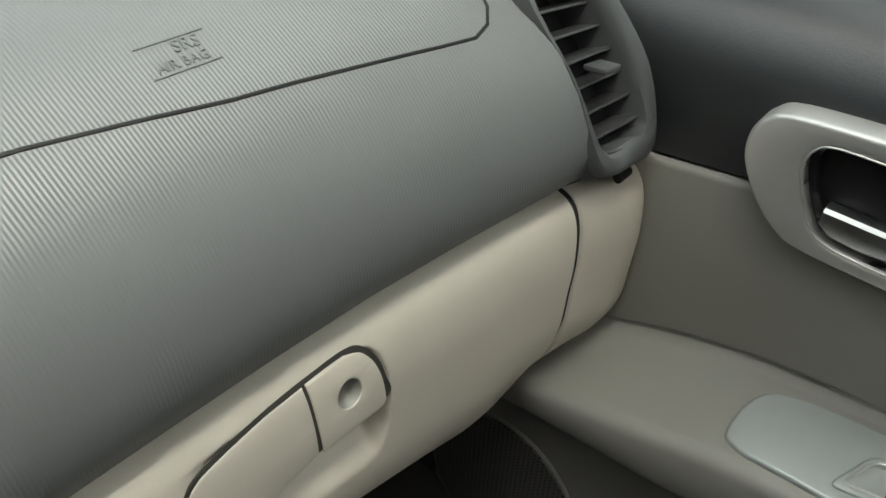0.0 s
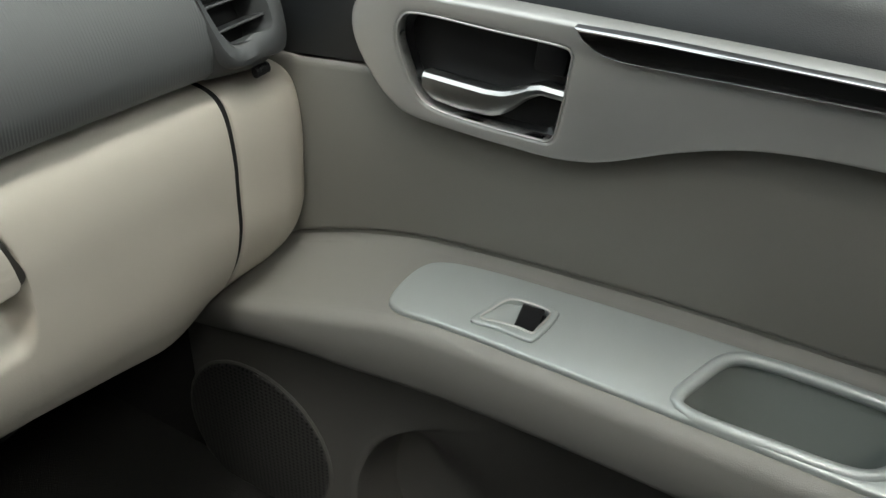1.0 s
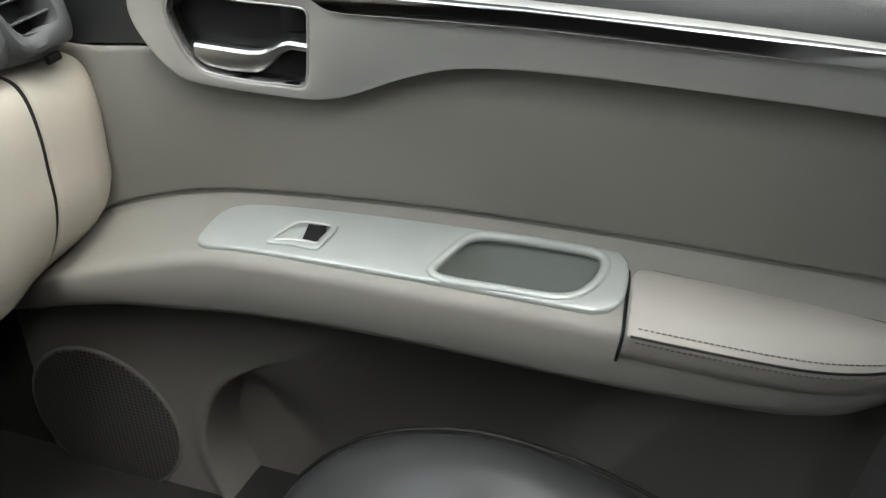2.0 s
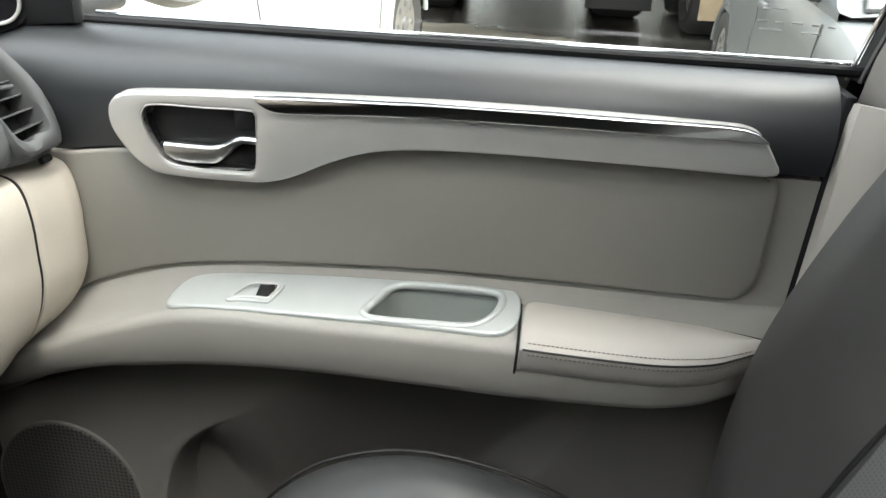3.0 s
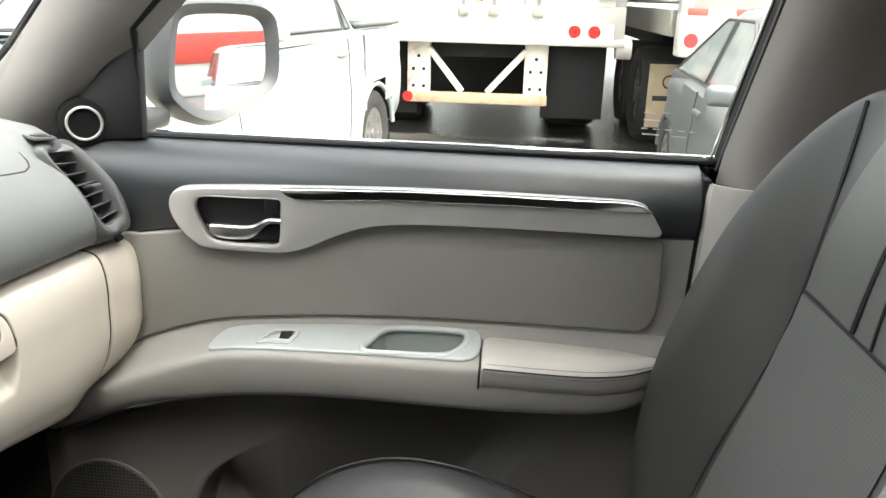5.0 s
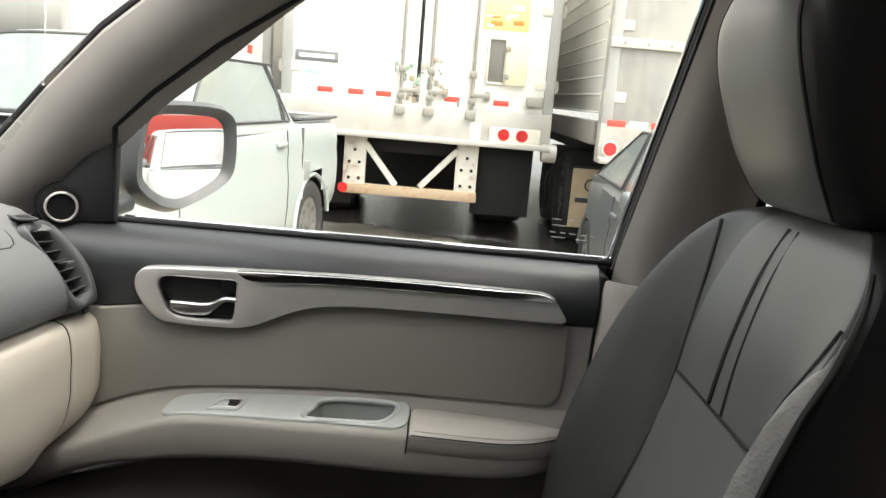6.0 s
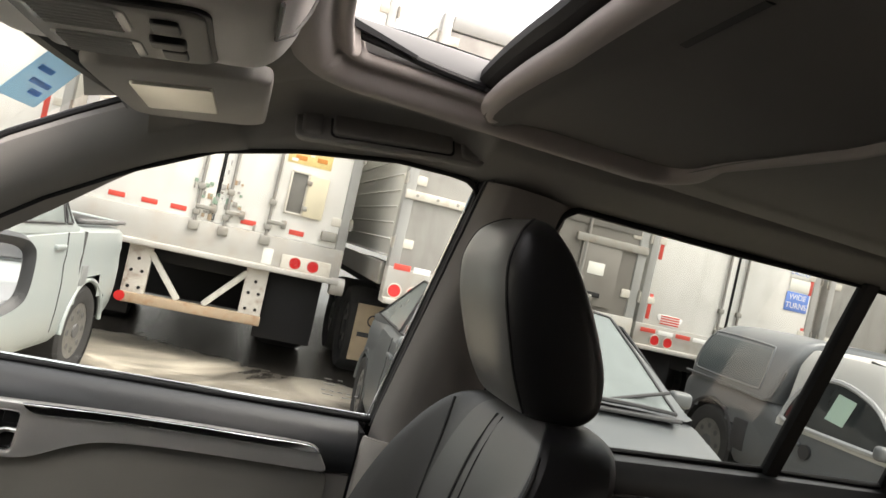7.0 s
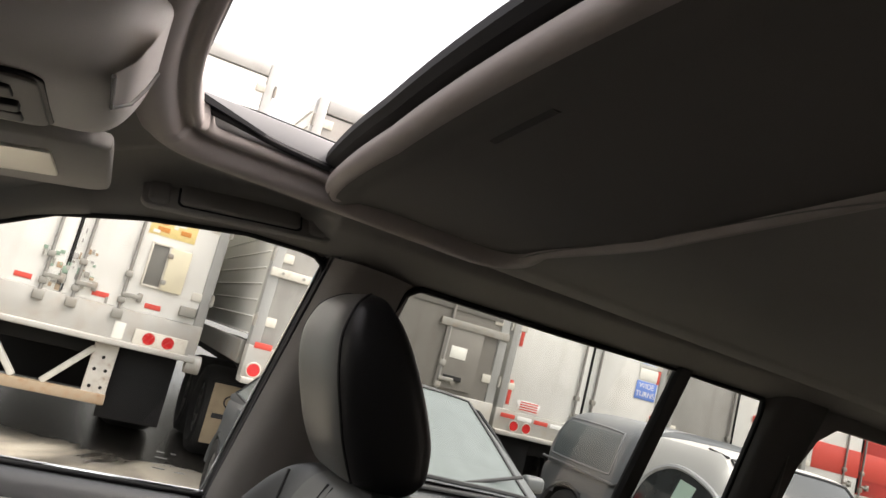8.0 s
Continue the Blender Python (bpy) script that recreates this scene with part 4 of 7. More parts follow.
# side rail between the windows and the roof: hollow round the grab handle, with a rounded fold behind it
def rail_row(y):
    zt = lerp_table(WINDOW_TOP, y)
    x = tumble(zt)
    fold = ease((0.02 - y) / 0.05)
    hollow = [(0.006, 0.0), (-0.004, 0.004), (-0.016, 0.012), (-0.028, 0.026), (-0.04, 0.044), (-0.054, 0.06), (-0.072, 0.07), (-0.095, 0.074), (-0.125, 0.0765), (-0.16, 0.079)]
    proud = [(0.006, 0.0), (-0.004, 0.004), (-0.02, 0.01), (-0.042, 0.02), (-0.068, 0.031), (-0.096, 0.04), (-0.112, 0.047), (-0.121, 0.058), (-0.132, 0.07), (-0.16, 0.079)]
    drop = ease((y - 0.2) / 0.25)
    out = []
    for k, (p, q) in enumerate(zip(hollow, proud)):
        u, v = p[0] + (q[0] - p[0]) * fold, p[1] + (q[1] - p[1]) * fold
        z = zt + v - 0.012 * drop * k / 9
        meet = max(0.0, (k - 5) / 4) ** 1.5 * ease((y - 0.06) / 0.08)
        out.append((x + u, y, z + (lining(x + u, y) + 0.001 - z) * meet))
    return out


solo("roof_rail", loft([rail_row(y) for y in steps(0.505, 0.1, 30) + steps(0.1, -0.1, 30)[1:] + steps(-0.1, -2.1, 30)[1:]]), HEADLINER, "grey fabric roof rail over the doors", "trim", "structure")


# the grid's front edge follows the bow of the opening
def rim_ring(o, dz):
    """A ring round the opening, o metres outside its edge, dz above the lining."""
    out = []
    for x in steps(OX0, OX1 - 0.03, 40):
        out.append((x, OY1 + bow(x) + o, 1.69 + rise(x) + dz))
    for k in range(1, 13):
        t = radians(90 - 90 * k / 12)
        out.append((OX1 - 0.03 + (0.03 + o) * math.cos(t), OY1 - 0.03 + (0.03 + o) * math.sin(t), 1.69 + dz))
    for y in steps(OY1 - 0.06, OY0 + 0.05, 8):
        out.append((OX1 + o, y, 1.69 + dz))
    for k in range(1, 7):
        t = radians(-90 * k / 6)
        out.append((OX1 - 0.05 + (0.05 + o) * math.cos(t), OY0 + 0.05 + (0.05 + o * (1 - 0.7 * k / 6)) * math.sin(t), 1.69 + (dz * (1 - 0.6 * k / 6) if dz < 0 else dz)))
    for x in steps(OX1 - 0.09, OX0, 12):
        out.append((x, OY0 - o * 0.22, 1.696 + rise(x) + (dz * 0.28 if dz < 0 else dz)))
    return out


ROOFRIM = mat("pale_rim_vinyl", (0.36, 0.32, 0.3), 0.6, vary=0.06, grain=0.3, gscale=900)
solo("sunroof_rim", loft([rim_ring(o, dz) for o, dz in fine(((0.084, 0.008), (0.075, -0.008), (0.062, -0.018), (0.046, -0.0225), (0.032, -0.021), (0.022, -0.013), (0.017, -0.002), (0.014, 0.008), (0.008, 0.012), (0.001, 0.009), (-0.006, 0.012), (-0.008, 0.018), (-0.006, 0.028), (0.004, 0.06)), 3)]), ROOFRIM, "pale padded rim of the sun roof opening", "sunroof", "structure")
shade = thing("sliding_shade", "grey fabric sliding shade, pushed back half open", "sliding shade", (0, -0.2, 1.7))
SY = 0.045
SH = []
for x in steps(-0.53, 0.366, 30):
    r = max(0.0, (x - 0.32) / 0.046) ** 2 * 0.014
    SH.append([(x, min(y, SY + 0.002) + (bow(x, 0.03) - r) * max(0, 1 + (y - SY) / 0.2), 1.7 + z + rise(x) - 0.006 * min(1, max(0, (x - 0.25) / 0.1))) for y, z in (
        (-0.32, 0.002), (SY - 0.2, 0.0), (SY - 0.13, 0.0), (SY - 0.1, -0.001), (SY - 0.075, -0.003), (SY - 0.058, -0.005), (SY - 0.048, -0.008),
        (SY - 0.036, -0.013), (SY - 0.02, -0.0175), (SY - 0.007, -0.016), (SY, -0.006), (SY, 0.006), (SY - 0.01, 0.012), (-0.32, 0.014))])
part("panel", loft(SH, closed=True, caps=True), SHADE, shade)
gp_rows = [[(x, y + bow(x, 0.03) * 0.5, 1.6985 + rise(x) + z) for y, z in ((SY - 0.062, 0), (SY - 0.066, -0.003), (SY - 0.073, -0.0035), (SY - 0.078, 0))] for x in steps(-0.215, -0.1, 6)]
# same fabric as the panel; the pale colour stands for skylight on the roll
part("front_roll", tube([(x, SY - 0.014 + bow(x, 0.03) - max(0.0, (x - 0.31) / 0.042) ** 2 * 0.012, 1.6985 + rise(x) - 0.006 * min(1, max(0, (x - 0.25) / 0.1))) for x in steps(-0.53, 0.35, 40)], 0.0165, 12), ROOFRIM, shade, "padded front roll, its sky-lit paleness put into the colour")
part("grip", loft(gp_rows, closed=True, caps=True), mat("grip_charcoal", (0.05, 0.048, 0.045), 0.7, vary=0.15), shade, "recessed charcoal grip")
sg = thing("sunroof_glass", "dark framed sun roof glass, slid back", "sunroof glass", (0, -0.2, 1.73))
part("frame", loft([[(x, y + bow(x, 0.03), z + rise(x)) for y, z in ((SY - 0.03, 1.718), (SY + 0.004, 1.722), (SY + 0.012, 1.73), (SY + 0.012, 1.742), (SY + 0.002, 1.748), (SY - 0.08, 1.748), (SY - 0.08, 1.722))] for x in steps(-0.53, 0.345, 24)], closed=True, caps=True), RUBBER, sg, "black rubber edged frame")
part("pane", loft([[(x, y, z + rise(x)) for y, z in ((SY - 0.05, 1.75), (SY - 0.5, 1.75), (SY - 0.5, 1.756), (SY - 0.05, 1.756))] for x in steps(-0.53, 0.34, 8)], closed=True, caps=True), CARGLASS, sg)
# outer roof, with the same opening
bm = bmesh.new()
rx = steps(-0.62, -0.54, 2) + steps(-0.54, 0.345, 10)[1:] + steps(0.345, 0.62, 4)[1:]
ryv = steps(-2.15, OY0, 8) + steps(OY0, OY1 + 0.03, 6)[1:] + steps(OY1 + 0.03, 0.62, 6)[1:]
g = {(x, y): bm.verts.new((x, y, 1.775 + rise(x) - 0.11 * (x / 0.62) ** 4 - 0.09 * max(0, (y - 0.2) / 0.42) ** 1.5)) for x in rx for y in ryv}
for a, b in zip(rx, rx[1:]):
    for c0, d0 in zip(ryv, ryv[1:]):
        if -0.54 < (a + b) / 2 < 0.345 and OY0 < (c0 + d0) / 2 < OY1 + 0.03:
            continue
        if (a + b) / 2 < -0.5 and (c0 + d0) / 2 > 0.25:
            continue
        bm.faces.new((g[a, c0], g[b, c0], g[b, d0], g[a, d0]))
solo("roof", bm, SILVERPAINT, "silver painted car roof", "roof", "structure")
gut = thing("sunroof_gutter", "grey metal side rail of the sun roof with a black seal", "sunroof rail", (0.33, 0.1, 1.72))
part("rail", box((0.35, -0.1, 1.738), (0.03, 0.72, 0.045), 0.004), mat("grey_rail", (0.3, 0.3, 0.3), 0.5), gut)
part("seal", tube(spline([(0.33, 0.25, 1.735), (0.32, 0.2, 1.728), (0.328, 0.13, 1.722), (0.33, 0.05, 1.718)], 6), 0.006, 8), RUBBER, gut)
part("lever", loft([[(0.325, 0.26, 1.74), (0.31, 0.26, 1.74), (0.31, 0.26, 1.75), (0.325, 0.26, 1.75)], [(0.325, 0.16, 1.722), (0.31, 0.16, 1.722), (0.31, 0.16, 1.727), (0.325, 0.16, 1.727)]], closed=True, caps=True), BLACK, gut)

# grab handle
grab = thing("grab_handle", "folded grey grab handle on the roof lining", "grab handle", (0.53, 0.14, 1.63))
GH = facing((0.541, 0.128, 1.642), (0.0, -1, 0.13), (0.5, 0.05, 0.86))
GN = 1 if (GH.to_3x3() @ Vector((0, 0, 1))).x < 0 else -1
GRIP = mat("grip_grey", (0.22, 0.21, 0.195), 0.55, grain=0.2, gscale=1200)
part("base", plate(rounded(0.325, 0.066, 0.016), 0.014, GH @ pose(0, 0, GN * 0.002), 0.004), GRIP, grab)
part("shadow_gap", plate(rounded(0.212, 0.05, 0.01), 0.003, GH @ pose(0.0, -0.001, GN * 0.0088), 0.001), BLACK, grab)
part("grip", plate(rounded(0.204, 0.042, 0.009), 0.012, GH @ pose(0.0, -0.002, GN * 0.011), 0.005, res=3), GRIP, grab)
for sx in (-0.135, 0.135):
    part("mount", plate(rounded(0.034, 0.056, 0.011), 0.018, GH @ pose(sx, 0, GN * 0.006), 0.006, res=3), GRIP, grab)

# sun visor
vis = thing("sun_visor", "folded grey fabric sun visor with a vanity mirror cover", "sun visor", (0.31, 0.43, 1.58))
VF = facing((0.31, 0.437, 1.589), (1, 0, 0), (0, 1, -0.2))
VUP = -1 if (VF.to_3x3() @ Vector((0, 0, 1))).z > 0 else 1
part("panel", plate(spline([(-0.19, -0.06), (-0.186, -0.082), (-0.172, -0.097), (-0.15, -0.101), (0.0, -0.102), (0.17, -0.103), (0.205, -0.1), (0.228, -0.084), (0.235, -0.05), (0.22, 0.05), (0.205, 0.078), (0.17, 0.092), (0.0, 0.097), (-0.15, 0.1), (-0.173, 0.096), (-0.187, 0.082), (-0.19, 0.06)], 4, closed=True), 0.022, VF, 0.009, res=3), mat("visor_fabric", (0.36, 0.345, 0.32), 0.8, vary=0.07, grain=0.4, gscale=1500), vis)
part("mirror_cover", plate(rounded(0.2, 0.092, 0.006), 0.006, VF @ pose(-0.01, 0.012, VUP * 0.0125), 0.002), mat("vanity_mirror", (0.9, 0.88, 0.8), 0.3, metal=0.7, vary=0.03), vis, "vanity mirror")
part("visor_rod", rod((0.53, 0.5, 1.588), (0.56, 0.5, 1.585), 0.006, seg=10), BLACK, vis)
# overhead console
con = thing("overhead_console", "grey overhead console with map lamps and switches", "overhead console", (0, 0.42, 1.6))
CXC = -0.03
CON = [(0.318, 1.7, 0.104), (0.3225, 1.655, 0.113), (0.334, 1.621, 0.122), (0.352, 1.602, 0.131), (0.378, 1.594, 0.131), (0.42, 1.588, 0.128), (0.5, 1.574, 0.122), (0.56, 1.564, 0.118), (0.585, 1.566, 0.112), (0.595, 1.59, 0.11)]
rows = []
for y, z, w in CON:
    rows.append([(CXC + u * w, y, z + q) for u, q in ((-1.12, 0.07), (-1.08, 0.034), (-1.0, 0.014), (-0.88, 0.003), (-0.5, 0.0), (0, -0.001), (0.5, 0.0), (0.88, 0.003), (1.0, 0.014), (1.08, 0.034), (1.12, 0.07))])
CONSOLE = mat("console_grey_plastic", (0.72, 0.69, 0.65), 0.55, vary=0.06, grain=0.25, gscale=1300)
part("body", loft(dense(rows)), CONSOLE, con)
def scoop_at(u, k, h=0.003):
    y = 0.3215 + 0.026 * k
    return (-0.1 + u * (0.088 - 0.02 * k), y - h, lerp_table([(r[0], r[1]) for r in CON], y) - h * 0.6)


part("scoop", loft([[scoop_at(u, k) for u in steps(-1, 1, 10)] for k in steps(0, 1, 6)]), mat("scoop_grey_pink", (0.74, 0.69, 0.66), 0.5, vary=0.06), con, "smooth finger scoop")
# dark cord round the scoop, standing in for the shade of a recess
part("scoop_shade_edge", tube([scoop_at(1 - 0.04 * k, k / 8, 0.004) for k in range(9)] + [scoop_at(u, 1, 0.004) for u in steps(0.68, -1, 8)], 0.002, 6), mat("console_shade_grey", (0.12, 0.115, 0.11), 0.6), con)
def on_con(x, y, h=0.0):
    return Vector((CXC + x, y, lerp_table([(r[0], r[1]) for r in CON], y) - h))
def con_frame(x, y, h):
    return facing(on_con(x, y, h), (1, 0, 0), on_con(x, y + 0.01) - on_con(x, y - 0.01))
part("panel_gap", plate(rounded(0.2, 0.152, 0.02), 0.004, con_frame(0, 0.468, 0.0005), 0.001), BLACK, con)
part("lamp_panel", plate(rounded(0.192, 0.144, 0.018), 0.006, con_frame(0, 0.468, 0.0025), 0.002), mat("lamp_panel_grey", (0.22, 0.21, 0.195), 0.5, vary=0.06), con, "lamp and switch panel")
for sx in (-0.052, 0.052):
    part("map_lamp", plate(rounded(0.07, 0.075, 0.01), 0.006, con_frame(sx, 0.492, 0.0045), 0.002), mat("lamp_lens", (0.5, 0.5, 0.48), 0.25), con, "clear ribbed lamp lens")
    for k in range(7):
        part("lens_rib", rod(on_con(sx - 0.03 + 0.01 * k, 0.462, 0.008), on_con(sx - 0.03 + 0.01 * k, 0.522, 0.008), 0.0018, seg=6), MATS["lamp_lens"], con)
    part("lamp_switch", plate(rounded(0.04, 0.022, 0.006), 0.007, con_frame(sx, 0.428, 0.006), 0.002), BLACK, con)
part("sunroof_switch", plate(rounded(0.03, 0.03, 0.006), 0.01, con_frame(0.0, 0.43, 0.007), 0.003), BLACK, con)
# windscreen with a sticker
bm = loft([[(x, 1.1 - 0.25 * (x / 0.62) ** 2 * 0.6, 1.17) for x in steps(-0.66, 0.6, 10)], [(x * 0.86, 0.86 - 0.1 * (x / 0.62) ** 2, 1.4) for x in steps(-0.66, 0.6, 10)], [(x * 0.8, 0.6 - 0.05 * (x / 0.62) ** 2, 1.6) for x in steps(-0.66, 0.6, 10)]])
g = solo("windscreen", bm, GLASS, "clear windscreen", "windscreen", "structure")
g.visible_shadow = False
ST = facing((0.425, 0.636, 1.56), (1, -0.12, 0), (0, -0.55, 0.75))
stk = thing("windscreen_sticker", "blue and white permit sticker on the windscreen", "sticker", (0.43, 0.625, 1.545))
part("sheet", plate(rounded(0.13, 0.085, 0.004), 0.001, ST, 0.0002), THINBLUE, stk)
for k, (w, x, y) in enumerate(((0.05, -0.018, 0.018), (0.07, 0.008, -0.004), (0.04, 0.02, -0.02))):
    part("print_bar", plate(rounded(w, 0.009, 0.001, 2), 0.0018, ST @ pose(x, y, 0), 0.0002), THINMID, stk)
solo("windscreen_header", tube([(x, 0.595 - 0.05 * (x / 0.53) ** 2, 1.588) for x in steps(-0.53, 0.53, 10)], 0.012, 8), BLACK, "black band along the windscreen top", "trim", "structure")

# floor, bulkhead, rear wall, driver's side
solo("floor", box((0, -0.3, 0.36), (1.5, 3.6, 0.06), 0.01), CARPET, "charcoal carpet car floor", "floor", "structure")
solo("wall_front", box((0, 1.36, 0.75), (1.44, 0.04, 0.78), 0.01), CARPET, "dark carpeted bulkhead", "wall", "structure")
solo("wall_rear", box((0, -2.13, 1.02), (1.36, 0.04, 1.4), 0.01), UNDER, "dark tailgate trim", "wall", "structure")
# four unseen black panels, added to keep light off the driver's side
solo("light_block_left", box((-1.1, -0.45, 0.9), (0.05, 3.4, 1.78), 0.01), UNDER, "unseen dark panel blocking light past the open doorway", "wall", "structure")
solo("light_block_top", box((-0.85, -0.45, 1.79), (0.56, 3.4, 0.03), 0.005), UNDER, "unseen dark cover blocking light over the open doorway", "ceiling", "structure")
solo("light_block_front", box((-0.86, 1.24, 0.9), (0.5, 0.04, 1.78), 0.01), UNDER, "unseen dark panel blocking light beside the dashboard", "wall", "structure")
solo("light_block_screen", box((-0.64, 1.0, 1.45), (0.04, 0.9, 0.8), 0.01), UNDER, "unseen dark panel blocking light beside the windscreen", "wall", "structure")
solo("pillar_left", loft([[(-0.7 + 0.2 * max(z - 1.13, 0), -0.06, z), (-0.66 + 0.2 * max(z - 1.13, 0), -0.1, z), (-0.7 + 0.2 * max(z - 1.13, 0), -0.2, z)] for z in steps(0.4, 1.64, 6)], closed=True), HEADLINER, "grey pillar trim beside the open doorway", "pillar", "structure")
solo("wall_kick", box((0.68, 1.14, 0.7), (0.05, 0.42, 0.72), 0.01), CARPET, "dark foot well side", "wall", "structure")

# ---- dashboard ----
def dash_y(x):
    return lerp_table([(-0.7, 0.8), (-0.3, 0.85), (0.1, 0.855), (0.246, 0.8515), (0.29, 0.85), (0.338, 0.848), (0.4, 0.844), (0.463, 0.837), (0.57, 0.8225), (0.622, 0.804), (0.66, 0.8)], x)


dash = thing("dashboard", "dark grey ribbed dashboard with a passenger airbag lid", "dashboard", (0, 1.0, 0.9))
dx = steps(-0.69, 0.2, 18) + steps(0.2, 0.642, 40)[1:]
LOW = [(0.045, 0.982), (0.008, 0.983), (-0.001, 0.992), (-0.004, 1.01), (-0.002, 1.03), (0.006, 1.052), (0.018, 1.073), (0.034, 1.09), (0.055, 1.104)]
TOP = [(0.055, 1.104), (0.075, 1.115), (0.1, 1.13), (0.16, 1.141), (0.25, 1.146), (0.36, 1.14), (0.46, 1.12)]


def end_round(x):
    return max(0, (x - 0.618) / 0.026) ** 2 * 0.022


def dash_x(x, z):
    """The end of the dashboard leans inwards and rounds off."""
    end = lerp_table([(0.97, 0.63), (1.03, 0.634), (1.07, 0.63), (1.1, 0.622), (1.13, 0.612), (1.146, 0.604)], z)
    return x if x < 0.5 else 0.5 + (x - 0.5) * (end - 0.5) / 0.142


def face_x(x, z):
    """The ribbed face ends along the slanting vent."""
    end = lerp_table([(0.98, 0.577), (1.0, 0.574), (1.055, 0.563), (1.104, 0.552)], z)
    return x if x < 0.48 else 0.48 + (x - 0.48) * (end - 0.48) / 0.0949


def on_dash(x, a, h=0.0):
    """A place on the dashboard's skin, a metres ahead of its edge."""
    return Vector((x, dash_y(x) + a, lerp_table(LOW[3:] + TOP, a) + h))


part("ribbed_face", loft([[(face_x(x, z), dash_y(face_x(x, z)) + a, z) for a, z in LOW] for x in dx if x < 0.576]), RIBS, dash, "ribbed dark grey face")
part("face_end", loft([[(dash_x(x, z), dash_y(x) + a + end_round(x), z) for a, z in LOW[:4]] for x in dx if x > 0.575]), VENT, dash)
part("top_pad", loft([[(dash_x(x, z), dash_y(x) + a + end_round(x), z) for a, z in TOP] for x in dx]), RIBS, dash)
part("airbag_seam", tube([on_dash(x, lerp_table([(-0.1, 0.08), (0.28, 0.062), (0.368, 0.05), (0.426, 0.045), (0.5, 0.0385)], x)) for x in steps(-0.02, 0.488, 30)] + [on_dash(0.51, 0.038), on_dash(0.523, 0.042), on_dash(0.531, 0.05), on_dash(0.536, 0.062), on_dash(0.537, 0.14)], 0.0011, 6), BLACK, dash, "airbag lid seam")
part("end_panel", loft([[(dash_x(0.642, z), dash_y(0.642) + a + 0.0187, z) for a, z in LOW + TOP], [(0.648, 1.3, 0.9 + 0.01 * i) for i in range(len(LOW + TOP))]]), DASH, dash)
DM = facing(on_dash(0.585, 0.085, 0.002) , (0.55, 0.83, 0.0), (-0.83, 0.55, 0.05))
dem = part("demister_vent", plate(rounded(0.075, 0.03, 0.006), 0.004, DM, 0.0015, [rounded(0.064, 0.02, 0.004)]), VENT, dash, "small window demister vent")
part("demister_duct", plate(rounded(0.064, 0.02, 0.004), 0.001, DM, 0.0002), UNDERDARK, dem)
for k in range(5):
    part("demister_slat", box((0, 0, 0), (0.0016, 0.019, 0.003), turn=DM @ pose(-0.024 + 0.012 * k, 0, 0.0008)), VENT, dem)
# embossed mark
AF = facing(on_dash(0.364, 0.0745, 0.0005), on_dash(0.384, 0.0745) - on_dash(0.364, 0.0745), on_dash(0.364, 0.0765) - on_dash(0.364, 0.0725))
mark = part("airbag_mark", writing("SRS", 0.009, AF @ pose(0.006, 0.0042, 0), 0.0003), DASH, dash, "embossed lettering")
part("lettering", writing("AIR BAG", 0.0068, AF @ pose(0.0, -0.0038, 0), 0.0003), DASH, mark)
for z in (0.0088, -0.0078):
    part("line", plate(rounded(0.034, 0.0008, 0.0003, 2), 0.0008, AF @ pose(0.0, z, 0), 0.0002), DASH, mark)

# air vent at the dashboard's end
V_OUT = [(0.575, 0.811, 1.0), (0.603, 0.801, 0.997), (0.631, 0.803, 1.0), (0.635, 0.822, 1.05), (0.624, 0.862, 1.1), (0.612, 0.882, 1.114), (0.552, 0.877, 1.112), (0.564, 0.836, 1.055)]
V_IN = [(0.583, 0.816, 1.012), (0.602, 0.809, 1.013), (0.619, 0.806, 1.018), (0.621, 0.829, 1.055), (0.611, 0.86, 1.092), (0.599, 0.868, 1.1), (0.558, 0.868, 1.104), (0.57, 0.84, 1.057)]
v_out, v_in = spline(V_OUT, 6, True), spline(V_IN, 6, True)
UPN = Vector((0.1, -0.83, 0.5)).normalized()
vent = part("air_vent", loft([[p - UPN * 0.006 for p in v_out], [p + UPN * 0.001 for p in v_out], [p.lerp(q, 0.2) + UPN * 0.004 for p, q in zip(v_out, v_in)], [p.lerp(q, 0.7) + UPN * 0.004 for p, q in zip(v_out, v_in)], [p.lerp(q, 0.95) + UPN * 0.001 for p, q in zip(v_out, v_in)],
                              [q - UPN * 0.004 for q in v_in], [q - UPN * 0.03 for q in v_in]], closed=True), VENT, dash, "dark air vent frame")
bm = bmesh.new()
bm.faces.new([bm.verts.new(q - UPN * 0.028) for q in v_in])
part("vent_duct", bm, UNDERDARK, vent)
for k in range(6):
    f = 0.06 + 0.165 * k
    a, b = Vector(V_IN[0]).lerp(Vector(V_IN[6]), f), Vector(V_IN[2]).lerp(Vector(V_IN[4]) + Vector((0.0, 0.004, 0.004)), f)
    b += Vector((0.006 * math.sin(math.pi * f), 0, 0))
    a, b = a - (b - a) * 0.04, b + (b - a) * 0.03
    o, inn = -UPN * 0.0045, Vector((0.0, 0.016, -0.006))
    rows = []
    for q in (a, b):
        e = q + o
        rows.append([e + Vector((0, 0, -0.0012)), e + Vector((0, -0.0008, 0)), e + Vector((0, 0, 0.0012)), e + inn + Vector((0, 0, 0.0008)), e + inn + Vector((0, 0, -0.0008))])
    part("slat", loft(rows, closed=True, caps=True), mat("vent_slat_dark", (0.045, 0.046, 0.047), 0.4, vary=0.1), vent)
tb = Vector(V_IN[0]).lerp(Vector(V_IN[6]), 0.52).lerp(Vector(V_IN[3]), 0.42)
